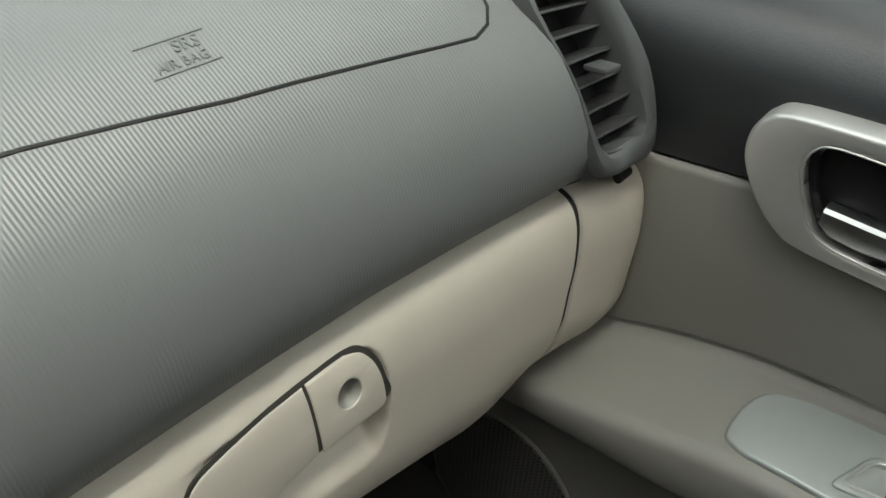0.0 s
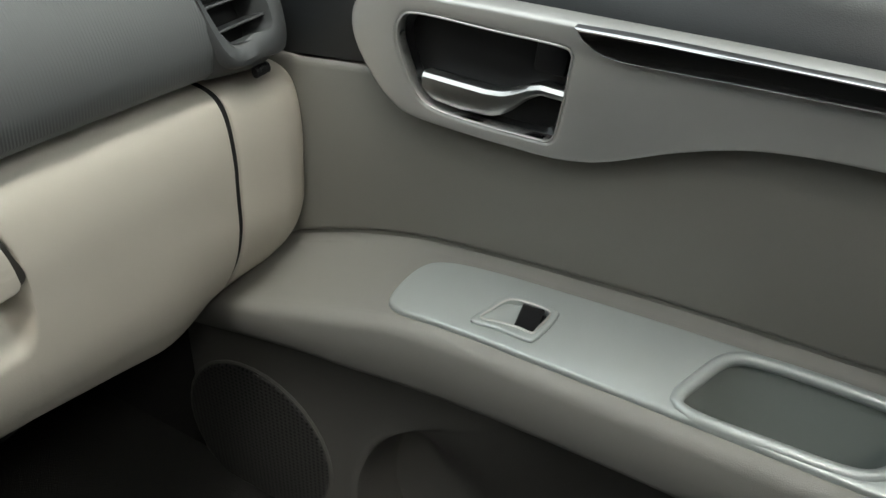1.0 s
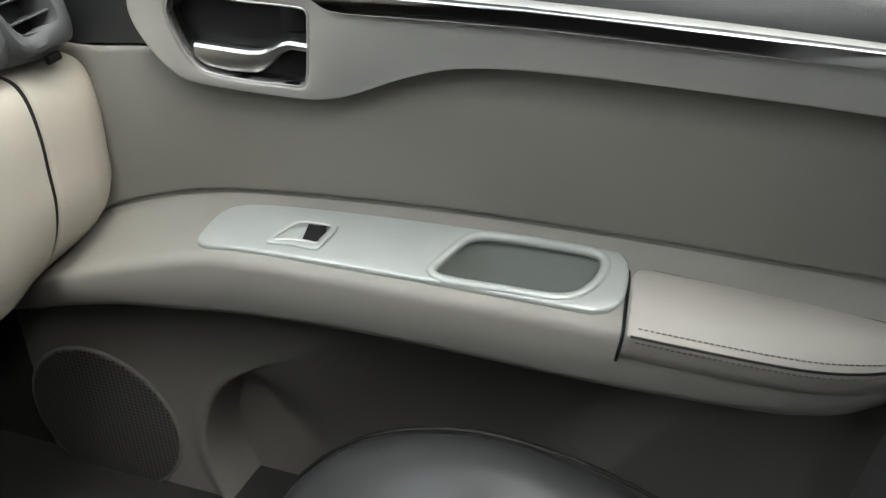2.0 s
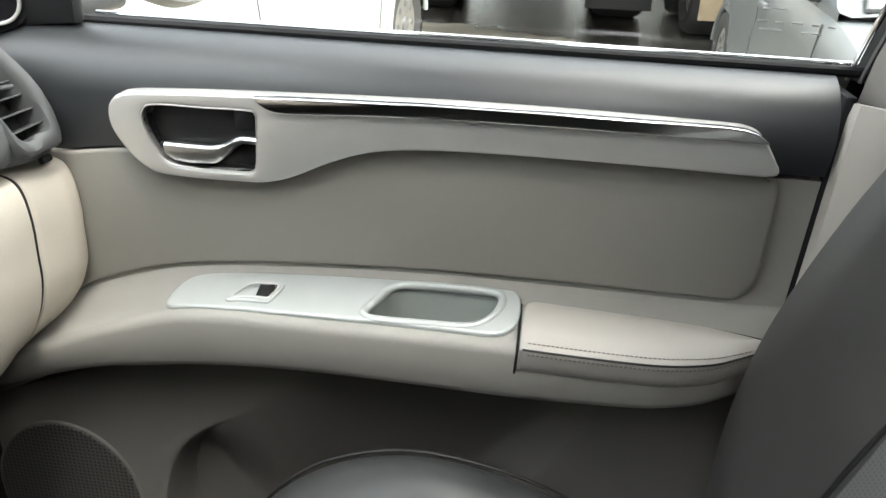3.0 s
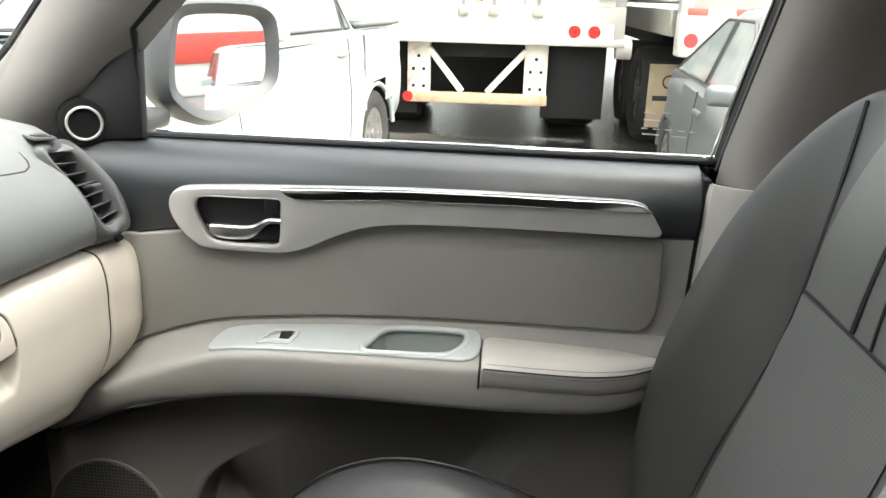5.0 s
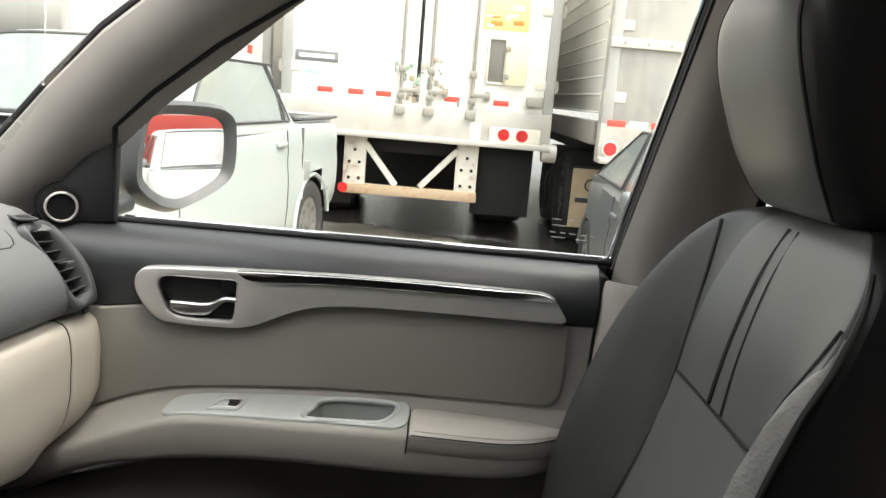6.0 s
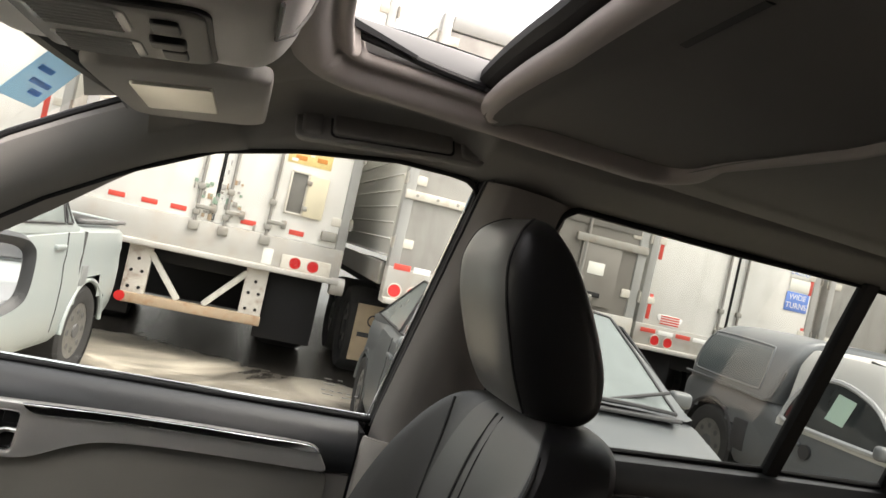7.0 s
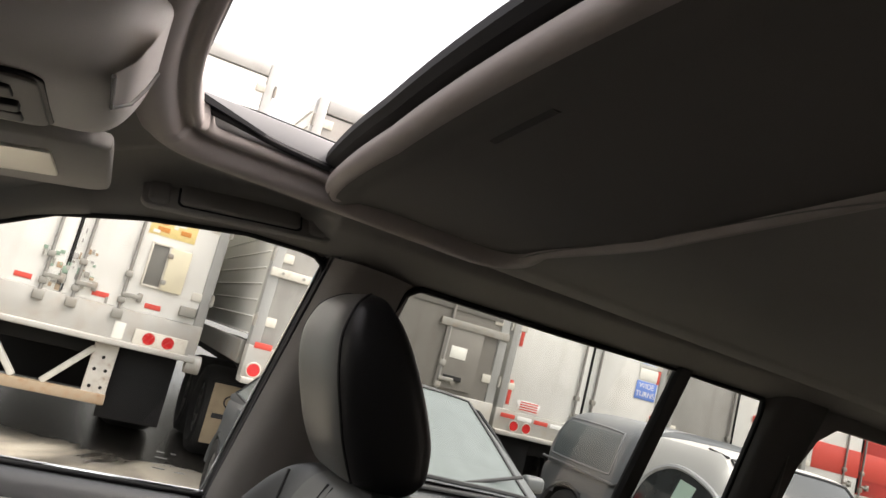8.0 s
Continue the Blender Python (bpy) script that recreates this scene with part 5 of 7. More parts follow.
part("vent_tab", box(tb + Vector((0, -0.006, 0.002)), (0.015, 0.018, 0.004), 0.0012, turn=pose(0, 0, 0, -14, 0, -14)), VENT, vent)
for k in range(5):
    part("thumb_wheel_rib", rod((0.6 + 0.003 * k, dash_y(0.6) - 0.004, 0.984), (0.602 + 0.003 * k, dash_y(0.6) - 0.0045, 0.984), 0.004, seg=10), BLACK, dash)

GLOVE = [(0.04, 0.973), (0.018, 0.972), (0.004, 0.966), (-0.004, 0.95), (-0.008, 0.92), (-0.008, 0.89), (-0.008, 0.852), (-0.006, 0.81), (0.003, 0.772), (0.026, 0.737), (0.1, 0.715)]


GLOVE_FINE = [(p[0], p[1]) for p in spline([(a, z, 0) for a, z in GLOVE], 14)]


FOOT = [(p[0], p[1]) for p in spline([(-0.1, 0.09, 0), (0.25, 0.055, 0), (0.37, 0.034, 0), (0.5, 0.014, 0), (0.57, 0.004, 0), (0.62, 0.006, 0), (0.66, 0.018, 0)], 8)]


DENT = [(0.85, 0.404), (0.88, 0.41), (0.91, 0.412), (0.932, 0.4095), (0.9475, 0.4055), (0.9585, 0.3985), (0.965, 0.39)]


def glove_row(x, inner=0.0):
    """A slice of the glove box: its foot climbs inboard and sweeps away at the door end; a finger scoop lies under the latch."""
    lift = lerp_table(FOOT, x)
    near_end = ease((x - 0.5) / 0.13)
    scoop = 0.026 * ease((x - 0.275) / 0.085)
    out = []
    for a, z in GLOVE_FINE:
        sweep = 0.075 * max(0.0, (0.862 - z) / 0.152) ** 1.6 * near_end
        dent = scoop * ease((z - 0.842) / 0.05) * ease((0.958 - z) / 0.008) * ease((lerp_table(DENT, z) - x) / 0.009)
        out.append((x, dash_y(x) + a + inner + max(0, (x - 0.632) / 0.022) ** 2 * 0.02 + sweep + dent, z + lift * max(0, (0.885 - z) / 0.13)))
    return out


glove = thing("glove_box", "closed light beige glove box with a latch", "glove box", (0.35, 0.9, 0.85))
gx = steps(0.02, 0.25, 12) + steps(0.25, 0.3, 12)[1:] + steps(0.3, 0.385, 12)[1:] + steps(0.385, 0.42, 28)[1:] + steps(0.42, 0.43, 2)[1:] + steps(0.43, 0.5752, 18)[1:]
part("lid", loft([glove_row(0.018, 0.02)] + [glove_row(x) for x in gx] + [glove_row(0.5757, 0.001), glove_row(0.5759, 0.02)]), BEIGE, glove)
LID = sorted((z, a) for a, z in GLOVE_FINE)


def on_lid(u, v, h):
    """A place over the lid's face round the latch, h metres proud of it."""
    x, z = 0.379 + u, 0.928 + v
    return Vector((x, dash_y(x) + lerp_table(LID, z) - h, z))


def lid_plate(outline, depth, h, bevel=0.0, holes=()):
    """A plate that follows the lid's curve."""
    bm = plate(outline, depth, Matrix.Identity(4), bevel, holes)
    for k in range(-6, 7):
        bmesh.ops.bisect_plane(bm, geom=bm.verts[:] + bm.edges[:] + bm.faces[:], plane_co=(0, k * 0.005, 0), plane_no=(0, 1, 0))
    for f in bm.faces:
        f[bm.faces.layers.int.get("flat")] = 0
    for v in bm.verts:
        v.co = on_lid(v.co.x, v.co.y, h + v.co.z)
    return bm


lock = [(0.001 + math.cos(k * math.tau / 28), 0.008 + math.sin(k * math.tau / 28)) for k in range(28)]
hole = lambda r: [(0.001 + (p[0] - 0.001) * r, 0.008 + (p[1] - 0.008) * r * 1.25) for p in lock]
GAP = spline([(-0.107, -0.036), (-0.1078, -0.012), (-0.105, 0.008), (-0.0965, 0.021), (-0.08, 0.0268), (-0.05, 0.0315), (-0.02, 0.0338), (0.006, 0.0345), (0.0165, 0.0305), (0.0235, 0.0195), (0.0275, 0.004), (0.0298, -0.017), (0.004, -0.0205), (-0.022, -0.0225), (-0.06, -0.0315)], 6, closed=True)
part("recess", lid_plate(GAP, 0.001, -0.0001, 0, [hole(0.0105)]), mat("gap_brown", (0.035, 0.032, 0.027), 0.7, vary=0.2), glove, "dark gap round the latch")
LATCH = [(-0.0232, 0.0312), (-0.01, 0.032)] + [(p[0], p[1]) for p in spline([(0.0035, 0.0322, 0), (0.0138, 0.0282, 0), (0.0205, 0.018, 0), (0.0245, 0.003, 0), (0.0265, -0.0165, 0)], 5)] + [(0.025, -0.0205), (0.021, -0.022), (0.0, -0.0226), (-0.0205, -0.0235), (-0.022, -0.0, )]
part("latch", lid_plate(LATCH, 0.006, -0.001, 0.0008, [hole(0.0085)]), BEIGE, glove, "beige latch with a lock hole")
part("lock_cone", loft([[on_lid(p[0], p[1], 0.0012 - d) for p in hole(r)] for r, d in ((0.0084, 0.0), (0.0075, 0.003), (0.0062, 0.008), (0.006, 0.011), (0.0001, 0.0112))], closed=True), GREIGE, glove, "conical lock hole")
part("key_slot", box((0, 0, 0), (0.002, 0.001, 0.008), turn=Matrix.Translation(on_lid(-0.001, 0.008, -0.0095))), BLACK, glove)
PULL = [(-0.0252, 0.0308)] + [(p[0], p[1]) for p in spline([(-0.05, 0.029, 0), (-0.079, 0.0245, 0), (-0.0945, 0.0192, 0), (-0.1025, 0.0072, 0), (-0.1052, -0.012, 0), (-0.1048, -0.0395, 0)], 5)] + [(-0.06, -0.0325), (-0.0235, -0.0235), (-0.024, 0.0)]
part("pull", lid_plate(PULL, 0.005, -0.0014, 0.0008), BEIGE, glove, "flush beige pull")
part("lid_gap", loft([glove_row(x, 0.0028) for x in (0.5745, 0.5822)]), UNDERDARK, dash)
part("end_cap", loft([glove_row(0.5802, 0.02), glove_row(0.5804, 0.001)] + [glove_row(x) for x in steps(0.5813, 0.654, 18)] + [[(0.656, p[1] + 0.03, p[2]) for p in glove_row(0.652)], [(0.657, 1.2, p[2]) for p in glove_row(0.652)]]), BEIGE, dash, "light beige end cap")
solo("lower_dash_trim", loft([[(x, 0.95, 0.8), (x, 1.0, 0.7), (x, 1.1, 0.5), (x, 1.3, 0.42)] for x in steps(-0.69, 0.66, 6)]), BLACK, "black lower dashboard trim", "dashboard trim")
solo("lower_dash_left", loft([glove_row(x) for x in steps(-0.69, 0.0, 14)]), BEIGE, "light beige lower dashboard panel beside the glove box", "dashboard trim")

# ---- passenger seat ----
seat = thing("passenger_seat", "dark grey leather passenger seat with black piping", "seat", (0.37, 0.2, 0.42))
SX = 0.332
HX = 0.345
BACK = [  # z, front centre y, half width, bolster depth, back y
    (0.62, 0.055, 0.21, 0.02, -0.08), (0.7, 0.045, 0.23, 0.05, -0.1), (0.82, 0.01, 0.242, 0.088, -0.125), (0.92, -0.022, 0.245, 0.108, -0.15), (1.02, -0.044, 0.244, 0.1, -0.18),
    (1.1, -0.053, 0.236, 0.078, -0.2), (1.17, -0.066, 0.216, 0.056, -0.21), (1.23, -0.083, 0.186, 0.034, -0.22), (1.265, -0.1, 0.148, 0.016, -0.225), (1.28, -0.125, 0.1, 0.0, -0.215)]


def back_ring(z, f, w, b, r):
    pts = [(0, 0), (0.3, 0.0), (0.52, 0.03), (0.68, 0.2), (0.84, 0.7), (0.94, 1.0), (1.0, 0.6)]
    right = [(SX + w * u, f + b * v, z) for u, v in pts]
    rear_pts = [(1.0, f + (r - f) * 0.45), (0.97, f + (r - f) * 0.8), (0.85, r + 0.006), (0.5, r), (0.0, r)]
    right += [(SX + w * u, yy, z) for u, yy in rear_pts]
    wl, bl = inboard(z)
    left = [(SX - wl * u, f + bl * v, z) for u, v in pts] + [(SX - wl * u, yy, z) for u, yy in rear_pts]
    return right + left[::-1][1:-1]


def inboard(z):
    """Half width and bolster depth on the side towards the middle of the car."""
    return (lerp_table([(0.62, 0.21), (0.82, 0.238), (1.02, 0.234), (1.1, 0.226), (1.17, 0.219), (1.23, 0.205), (1.265, 0.17), (1.28, 0.115)], z),
            lerp_table([(0.62, 0.02), (0.82, 0.07), (0.95, 0.076), (1.06, 0.057), (1.12, 0.036), (1.17, 0.014), (1.22, 0.004), (1.28, 0.0)], z))


def face_tones(bm, test):
    """Gives faces another material: the cushion's panel, the backrest's painted shade."""
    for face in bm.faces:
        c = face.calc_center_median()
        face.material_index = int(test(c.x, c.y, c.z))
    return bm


# sides and outboard bolster go dark: shade put into the cover's colour
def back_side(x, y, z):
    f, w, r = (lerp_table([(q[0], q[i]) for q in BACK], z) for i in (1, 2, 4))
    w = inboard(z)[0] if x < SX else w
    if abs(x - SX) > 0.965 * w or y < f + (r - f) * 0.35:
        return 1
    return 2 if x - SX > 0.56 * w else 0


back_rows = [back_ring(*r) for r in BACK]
backrest = part("backrest", face_tones(loft(dense(back_rows, 3), closed=True, caps=True), back_side), LEATHER, seat, "grey leather backrest, its sides blackened by painted shade", sub=1)
backrest.data.materials.append(SHADEDSIDE)
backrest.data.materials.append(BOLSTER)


def on_back(z, u, lift=0.0):
    """A place on the backrest's front: u across from -1 to 1."""
    f, w, b = (lerp_table([(r[0], r[i]) for r in BACK], z) for i in (1, 2, 3))
    if u < 0:
        w, b = inboard(z)
    v = lerp_table([(0, 0), (0.3, 0.0), (0.52, 0.03), (0.68, 0.2), (0.84, 0.7), (0.94, 1.0), (1.0, 0.6)], abs(u))
    return Vector((SX + w * u, f + b * v + lift, z + lift * 0.3))


for s in (-1, 1):
    if s > 0:
        part("piping", tube(spline([on_back(z, s * u, 0.001) for z, u in ((0.64, 0.6), (0.8, 0.56), (0.92, 0.54), (1.0, 0.52), (1.1, 0.53), (1.17, 0.6), (1.22, 0.72), (1.25, 0.88))], 5), 0.003, 6), PIPING, backrest)
    part("seam", tube(spline([on_back(z, s * u, 0.001) for z, u in ((1.043, 0.0), (1.044, 0.3), (1.046, 0.51))], 4), 0.0022, 6), PIPING, backrest)
part("piping", tube(spline([on_back(z, -0.995, 0.002) for z in (0.66, 0.8, 0.92, 1.0, 1.06, 1.12, 1.17, 1.22, 1.25)], 5), 0.0028, 6), PIPING, backrest)
part("seam", tube(spline([on_back(z, u, 0.001) for z, u in ((0.66, -0.6), (0.8, -0.62), (0.92, -0.66), (1.02, -0.72), (1.1, -0.8), (1.17, -0.88), (1.2, -0.93))], 5), 0.0018, 6), PIPING, backrest)
# worn strip along the bolster; its sheen is put into the pale colour
WELT = mat("worn_leather_sheen", (0.3, 0.292, 0.275), 0.38, vary=0.2, vscale=40, grain=0.6, gscale=260, kind="leather", stain=0.4, sscale=30, stain_color=(0.09, 0.088, 0.084))
welt = []
for z in steps(0.66, 1.195, 40):
    a = lerp_table([(0.66, -0.66), (0.8, -0.68), (0.92, -0.72), (1.02, -0.77), (1.1, -0.83), (1.15, -0.875), (1.195, -0.925)], z)
    a += (-0.985 - a) * ease((z - 1.12) / 0.075)
    welt.append([on_back(z, a + (-0.99 - a) * k / 6, 0.002 + 0.0025 * math.sin(math.pi * k / 6)) for k in range(7)])
part("bolster_welt", loft(welt), WELT, backrest, "creased worn leather along the bolster, its sheen in the pale colour")
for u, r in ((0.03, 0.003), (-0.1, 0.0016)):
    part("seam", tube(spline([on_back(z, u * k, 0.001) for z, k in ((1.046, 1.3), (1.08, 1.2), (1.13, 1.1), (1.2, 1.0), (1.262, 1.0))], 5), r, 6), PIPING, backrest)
low = [[on_back(0.66 + (1.042 - 0.66) * k / 12, u, 0.003) for u in steps(-0.52, 0.52, 12)] for k in range(13)]
part("lower_panel", loft(low), LEATHER2, backrest, "perforated grey leather panel")

CUSH = [  # y, top z, half width, bolster rise, bottom z
    (-0.06, 0.59, 0.2, 0.0, 0.5), (0.0, 0.605, 0.225, 0.02, 0.48), (0.1, 0.625, 0.235, 0.03, 0.48), (0.2, 0.66, 0.238, 0.034, 0.48), (0.28, 0.69, 0.24, 0.034, 0.48), (0.36, 0.708, 0.24, 0.032, 0.485),
    (0.43, 0.706, 0.238, 0.026, 0.49), (0.49, 0.688, 0.232, 0.018, 0.5), (0.54, 0.655, 0.222, 0.01, 0.51), (0.575, 0.61, 0.21, 0.004, 0.52), (0.585, 0.57, 0.2, 0.0, 0.53)]


def cush_ring(y, t, w, b, lo):
    pts = [(0, 0), (0.32, 0.0), (0.48, 0.2), (0.62, 0.75), (0.75, 1.0), (0.9, 0.55)]
    right = [(SX + w * u, y, t + b * v) for u, v in pts] + [(SX + w, y, t - 0.03), (SX + w * 0.98, y, (t + lo) / 2), (SX + w * 0.9, y, lo), (SX, y, lo)]
    left = [(2 * SX - p[0], p[1], p[2]) for p in right[::-1]]
    return right + left[1:-1]


def cush_side(x, y, z):
    t, w = (lerp_table([(r[0], r[i]) for r in CUSH], y) for i in (1, 2))
    return abs(x - SX) < 0.5 * w and y < 0.42 and z > t - 0.02


cushion = part("seat_cushion", face_tones(loft(dense([cush_ring(*r) for r in CUSH], 4), closed=True, caps=True), cush_side), WORN, seat, "worn dark leather seat cushion", sub=1)


def on_cush(y, u, lift=0.001):
    t, w, b = (lerp_table([(r[0], r[i]) for r in CUSH], y) for i in (1, 2, 3))
    v = lerp_table([(0, 0), (0.32, 0.0), (0.48, 0.2), (0.62, 0.75), (0.75, 1.0), (0.9, 0.55), (1.0, -1.0)], abs(u))
    return Vector((SX + w * u, y, t + b * v + lift))


for s in (-1, 1):
    part("seam", tube(spline([on_cush(y, s * 0.53) for y in (0.02, 0.1, 0.2, 0.3, 0.4, 0.48, 0.53, 0.565)], 4), 0.0025, 6), PIPING, cushion)
    part("seam", tube(spline([on_cush(y, s * 0.9, 0.002) for y in (0.02, 0.1, 0.2, 0.3, 0.4, 0.48, 0.53, 0.565)], 4), 0.002, 6), PIPING, cushion)
part("seam", tube(spline([on_cush(0.42, u) for u in (-0.52, -0.3, 0, 0.3, 0.52)], 4), 0.002, 6), PIPING, cushion)
cushion.data.materials.append(LEATHER2)
part("base", box((SX, 0.25, 0.45), (0.42, 0.56, 0.13), 0.02), BLACK, seat)

HR = [  # z, y centre, half width, half depth
    (1.277, -0.15, 0.085, 0.035), (1.284, -0.146, 0.108, 0.054), (1.306, -0.145, 0.119, 0.0725), (1.335, -0.135, 0.125, 0.081), (1.368, -0.123, 0.129, 0.0845), (1.425, -0.0976, 0.131, 0.081),
    (1.475, -0.0775, 0.127, 0.0695), (1.51, -0.068, 0.119, 0.052), (1.53, -0.0635, 0.108, 0.036), (1.545, -0.066, 0.085, 0.02), (1.551, -0.068, 0.06, 0.009)]


def head_col(k, n=48):
    """Column k of the headrest's skin: its colour changes along two of them."""
    return [superring(HX, y, z, w, d, 4.2, n)[k % n] for z, y, w, d in HR]


# behind the two seams the black holds the unlit sides' shade
bm = bmesh.new()
rows = dense([superring(HX, y, z, w, d, 4.2, 48) for z, y, w, d in HR], 3)
grid = [[bm.verts.new(p) for p in r] for r in rows]
for a, b in zip(grid, grid[1:]):
    for k in range(48):
        face = bm.faces.new((a[k], a[(k + 1) % 48], b[(k + 1) % 48], b[k]))
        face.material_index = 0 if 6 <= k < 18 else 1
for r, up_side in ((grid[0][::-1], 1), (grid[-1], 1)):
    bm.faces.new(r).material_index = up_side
head = part("headrest", bm, LEATHER, seat, "grey leather headrest, its sides blackened by painted shade", sub=1)
head.data.materials.append(SHADEDSIDE)
for k in (6, 18):
    part("seam", tube(spline(head_col(k)[1:], 4), 0.0022, 6), PIPING, head)
    part("seam", tube([p + Vector((0, -0.007, 0)) for p in spline(head_col(k)[1:], 4)], 0.0009, 5), PIPING, head)
for x in (-0.035, 0.055):
    part("post", rod((HX + x, -0.175, 1.23), (HX + x, -0.16, 1.3), 0.006, seg=14), CHROME, seat, "chrome headrest post")

# ---- the yard outside ----
XF = Matrix.Identity(4)


def ground_mat():
    m = bpy.data.materials.new("wet_shaded_yard_concrete")
    m.use_nodes = True
    nt = m.node_tree
    b = nt.nodes["Principled BSDF"]
    tc = nt.nodes.new("ShaderNodeTexCoord")
    big = nt.nodes.new("ShaderNodeTexNoise")
    big.inputs["Scale"].default_value, big.inputs["Detail"].default_value = 0.55, 9.0
    big.inputs["Roughness"].default_value, big.inputs["Distortion"].default_value = 0.6, 0.8
    fine = nt.nodes.new("ShaderNodeTexNoise")
    fine.inputs["Scale"].default_value, fine.inputs["Detail"].default_value = 25.0, 5.0
    for n in (big, fine):
        nt.links.new(tc.outputs["Object"], n.inputs["Vector"])
    wet = nt.nodes.new("ShaderNodeMapRange")
    wet.inputs["From Min"].default_value, wet.inputs["From Max"].default_value = 0.46, 0.6
    nt.links.new(big.outputs["Fac"], wet.inputs["Value"])
    # from the trailers' tails on, the wet ground also carries their shade as colour
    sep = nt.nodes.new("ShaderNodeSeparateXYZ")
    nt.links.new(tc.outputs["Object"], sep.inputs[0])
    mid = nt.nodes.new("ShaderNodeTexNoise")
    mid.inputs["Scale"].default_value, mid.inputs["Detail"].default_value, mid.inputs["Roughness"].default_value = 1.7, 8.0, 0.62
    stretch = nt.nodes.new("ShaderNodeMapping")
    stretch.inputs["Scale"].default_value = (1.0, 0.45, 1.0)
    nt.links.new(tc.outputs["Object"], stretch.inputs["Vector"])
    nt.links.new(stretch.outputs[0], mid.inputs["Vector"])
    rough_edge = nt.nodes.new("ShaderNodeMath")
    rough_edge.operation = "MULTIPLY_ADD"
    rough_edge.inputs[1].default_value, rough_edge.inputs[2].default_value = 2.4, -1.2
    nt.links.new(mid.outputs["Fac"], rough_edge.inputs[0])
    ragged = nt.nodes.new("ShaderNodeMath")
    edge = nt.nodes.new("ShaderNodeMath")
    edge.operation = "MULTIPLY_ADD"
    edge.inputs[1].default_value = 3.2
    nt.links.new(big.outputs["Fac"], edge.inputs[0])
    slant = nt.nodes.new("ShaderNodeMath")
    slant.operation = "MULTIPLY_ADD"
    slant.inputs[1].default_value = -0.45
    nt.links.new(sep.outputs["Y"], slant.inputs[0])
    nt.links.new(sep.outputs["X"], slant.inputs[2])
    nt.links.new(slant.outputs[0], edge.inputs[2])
    shade_lane = nt.nodes.new("ShaderNodeMapRange")
    shade_lane.inputs["From Min"].default_value, shade_lane.inputs["From Max"].default_value = 8.95, 9.2
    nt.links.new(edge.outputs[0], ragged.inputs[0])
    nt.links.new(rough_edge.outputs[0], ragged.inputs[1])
    nt.links.new(ragged.outputs[0], shade_lane.inputs["Value"])
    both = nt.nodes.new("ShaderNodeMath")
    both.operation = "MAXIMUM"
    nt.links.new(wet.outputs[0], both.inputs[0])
    nt.links.new(shade_lane.outputs[0], both.inputs[1])
    dry = nt.nodes.new("ShaderNodeMix")
    dry.data_type = "RGBA"
    dry.inputs["A"].default_value, dry.inputs["B"].default_value = (0.36, 0.325, 0.26, 1), (0.47, 0.43, 0.36, 1)
    nt.links.new(fine.outputs["Fac"], dry.inputs["Factor"])
    mix = nt.nodes.new("ShaderNodeMix")
    mix.data_type = "RGBA"
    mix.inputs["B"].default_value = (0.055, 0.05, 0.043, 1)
    nt.links.new(both.outputs[0], mix.inputs["Factor"])
    nt.links.new(dry.outputs["Result"], mix.inputs["A"])
    nt.links.new(mix.outputs["Result"], b.inputs["Base Color"])
    ro = nt.nodes.new("ShaderNodeMapRange")
    ro.inputs["To Min"].default_value, ro.inputs["To Max"].default_value = 0.85, 0.24
    nt.links.new(both.outputs[0], ro.inputs["Value"])
    nt.links.new(ro.outputs[0], b.inputs["Roughness"])
    bp = nt.nodes.new("ShaderNodeBump")
    bp.inputs["Strength"].default_value, bp.inputs["Distance"].default_value = 0.5, 0.01
    nt.links.new(fine.outputs["Fac"], bp.inputs["Height"])
    nt.links.new(bp.outputs[0], b.inputs["Normal"])
    return m


solo("ground", box((0, 0, -0.5), (1200, 1200, 1.0)), ground_mat(), "stained damp concrete yard with the trailers' shade in its colour", "ground", "structure", smooth=False)


SILLPAINT = mat("scuffed_pale_steel", (0.44, 0.43, 0.4), 0.5, metal=0.1, vary=0.12, vscale=6, stain=0.45, sscale=5, stain_color=(0.32, 0.25, 0.18), streak=0.25)
HINGE = mat("cream_hinge_paint", (0.6, 0.57, 0.5), 0.5, vary=0.1, stain=0.4, sscale=12, stain_color=(0.33, 0.22, 0.13))
RODSTEEL = mat("dull_rod_steel", (0.3, 0.29, 0.27), 0.45, metal=0.4, vary=0.15, vscale=8, stain=0.4, sscale=9, stain_color=(0.2, 0.13, 0.09))


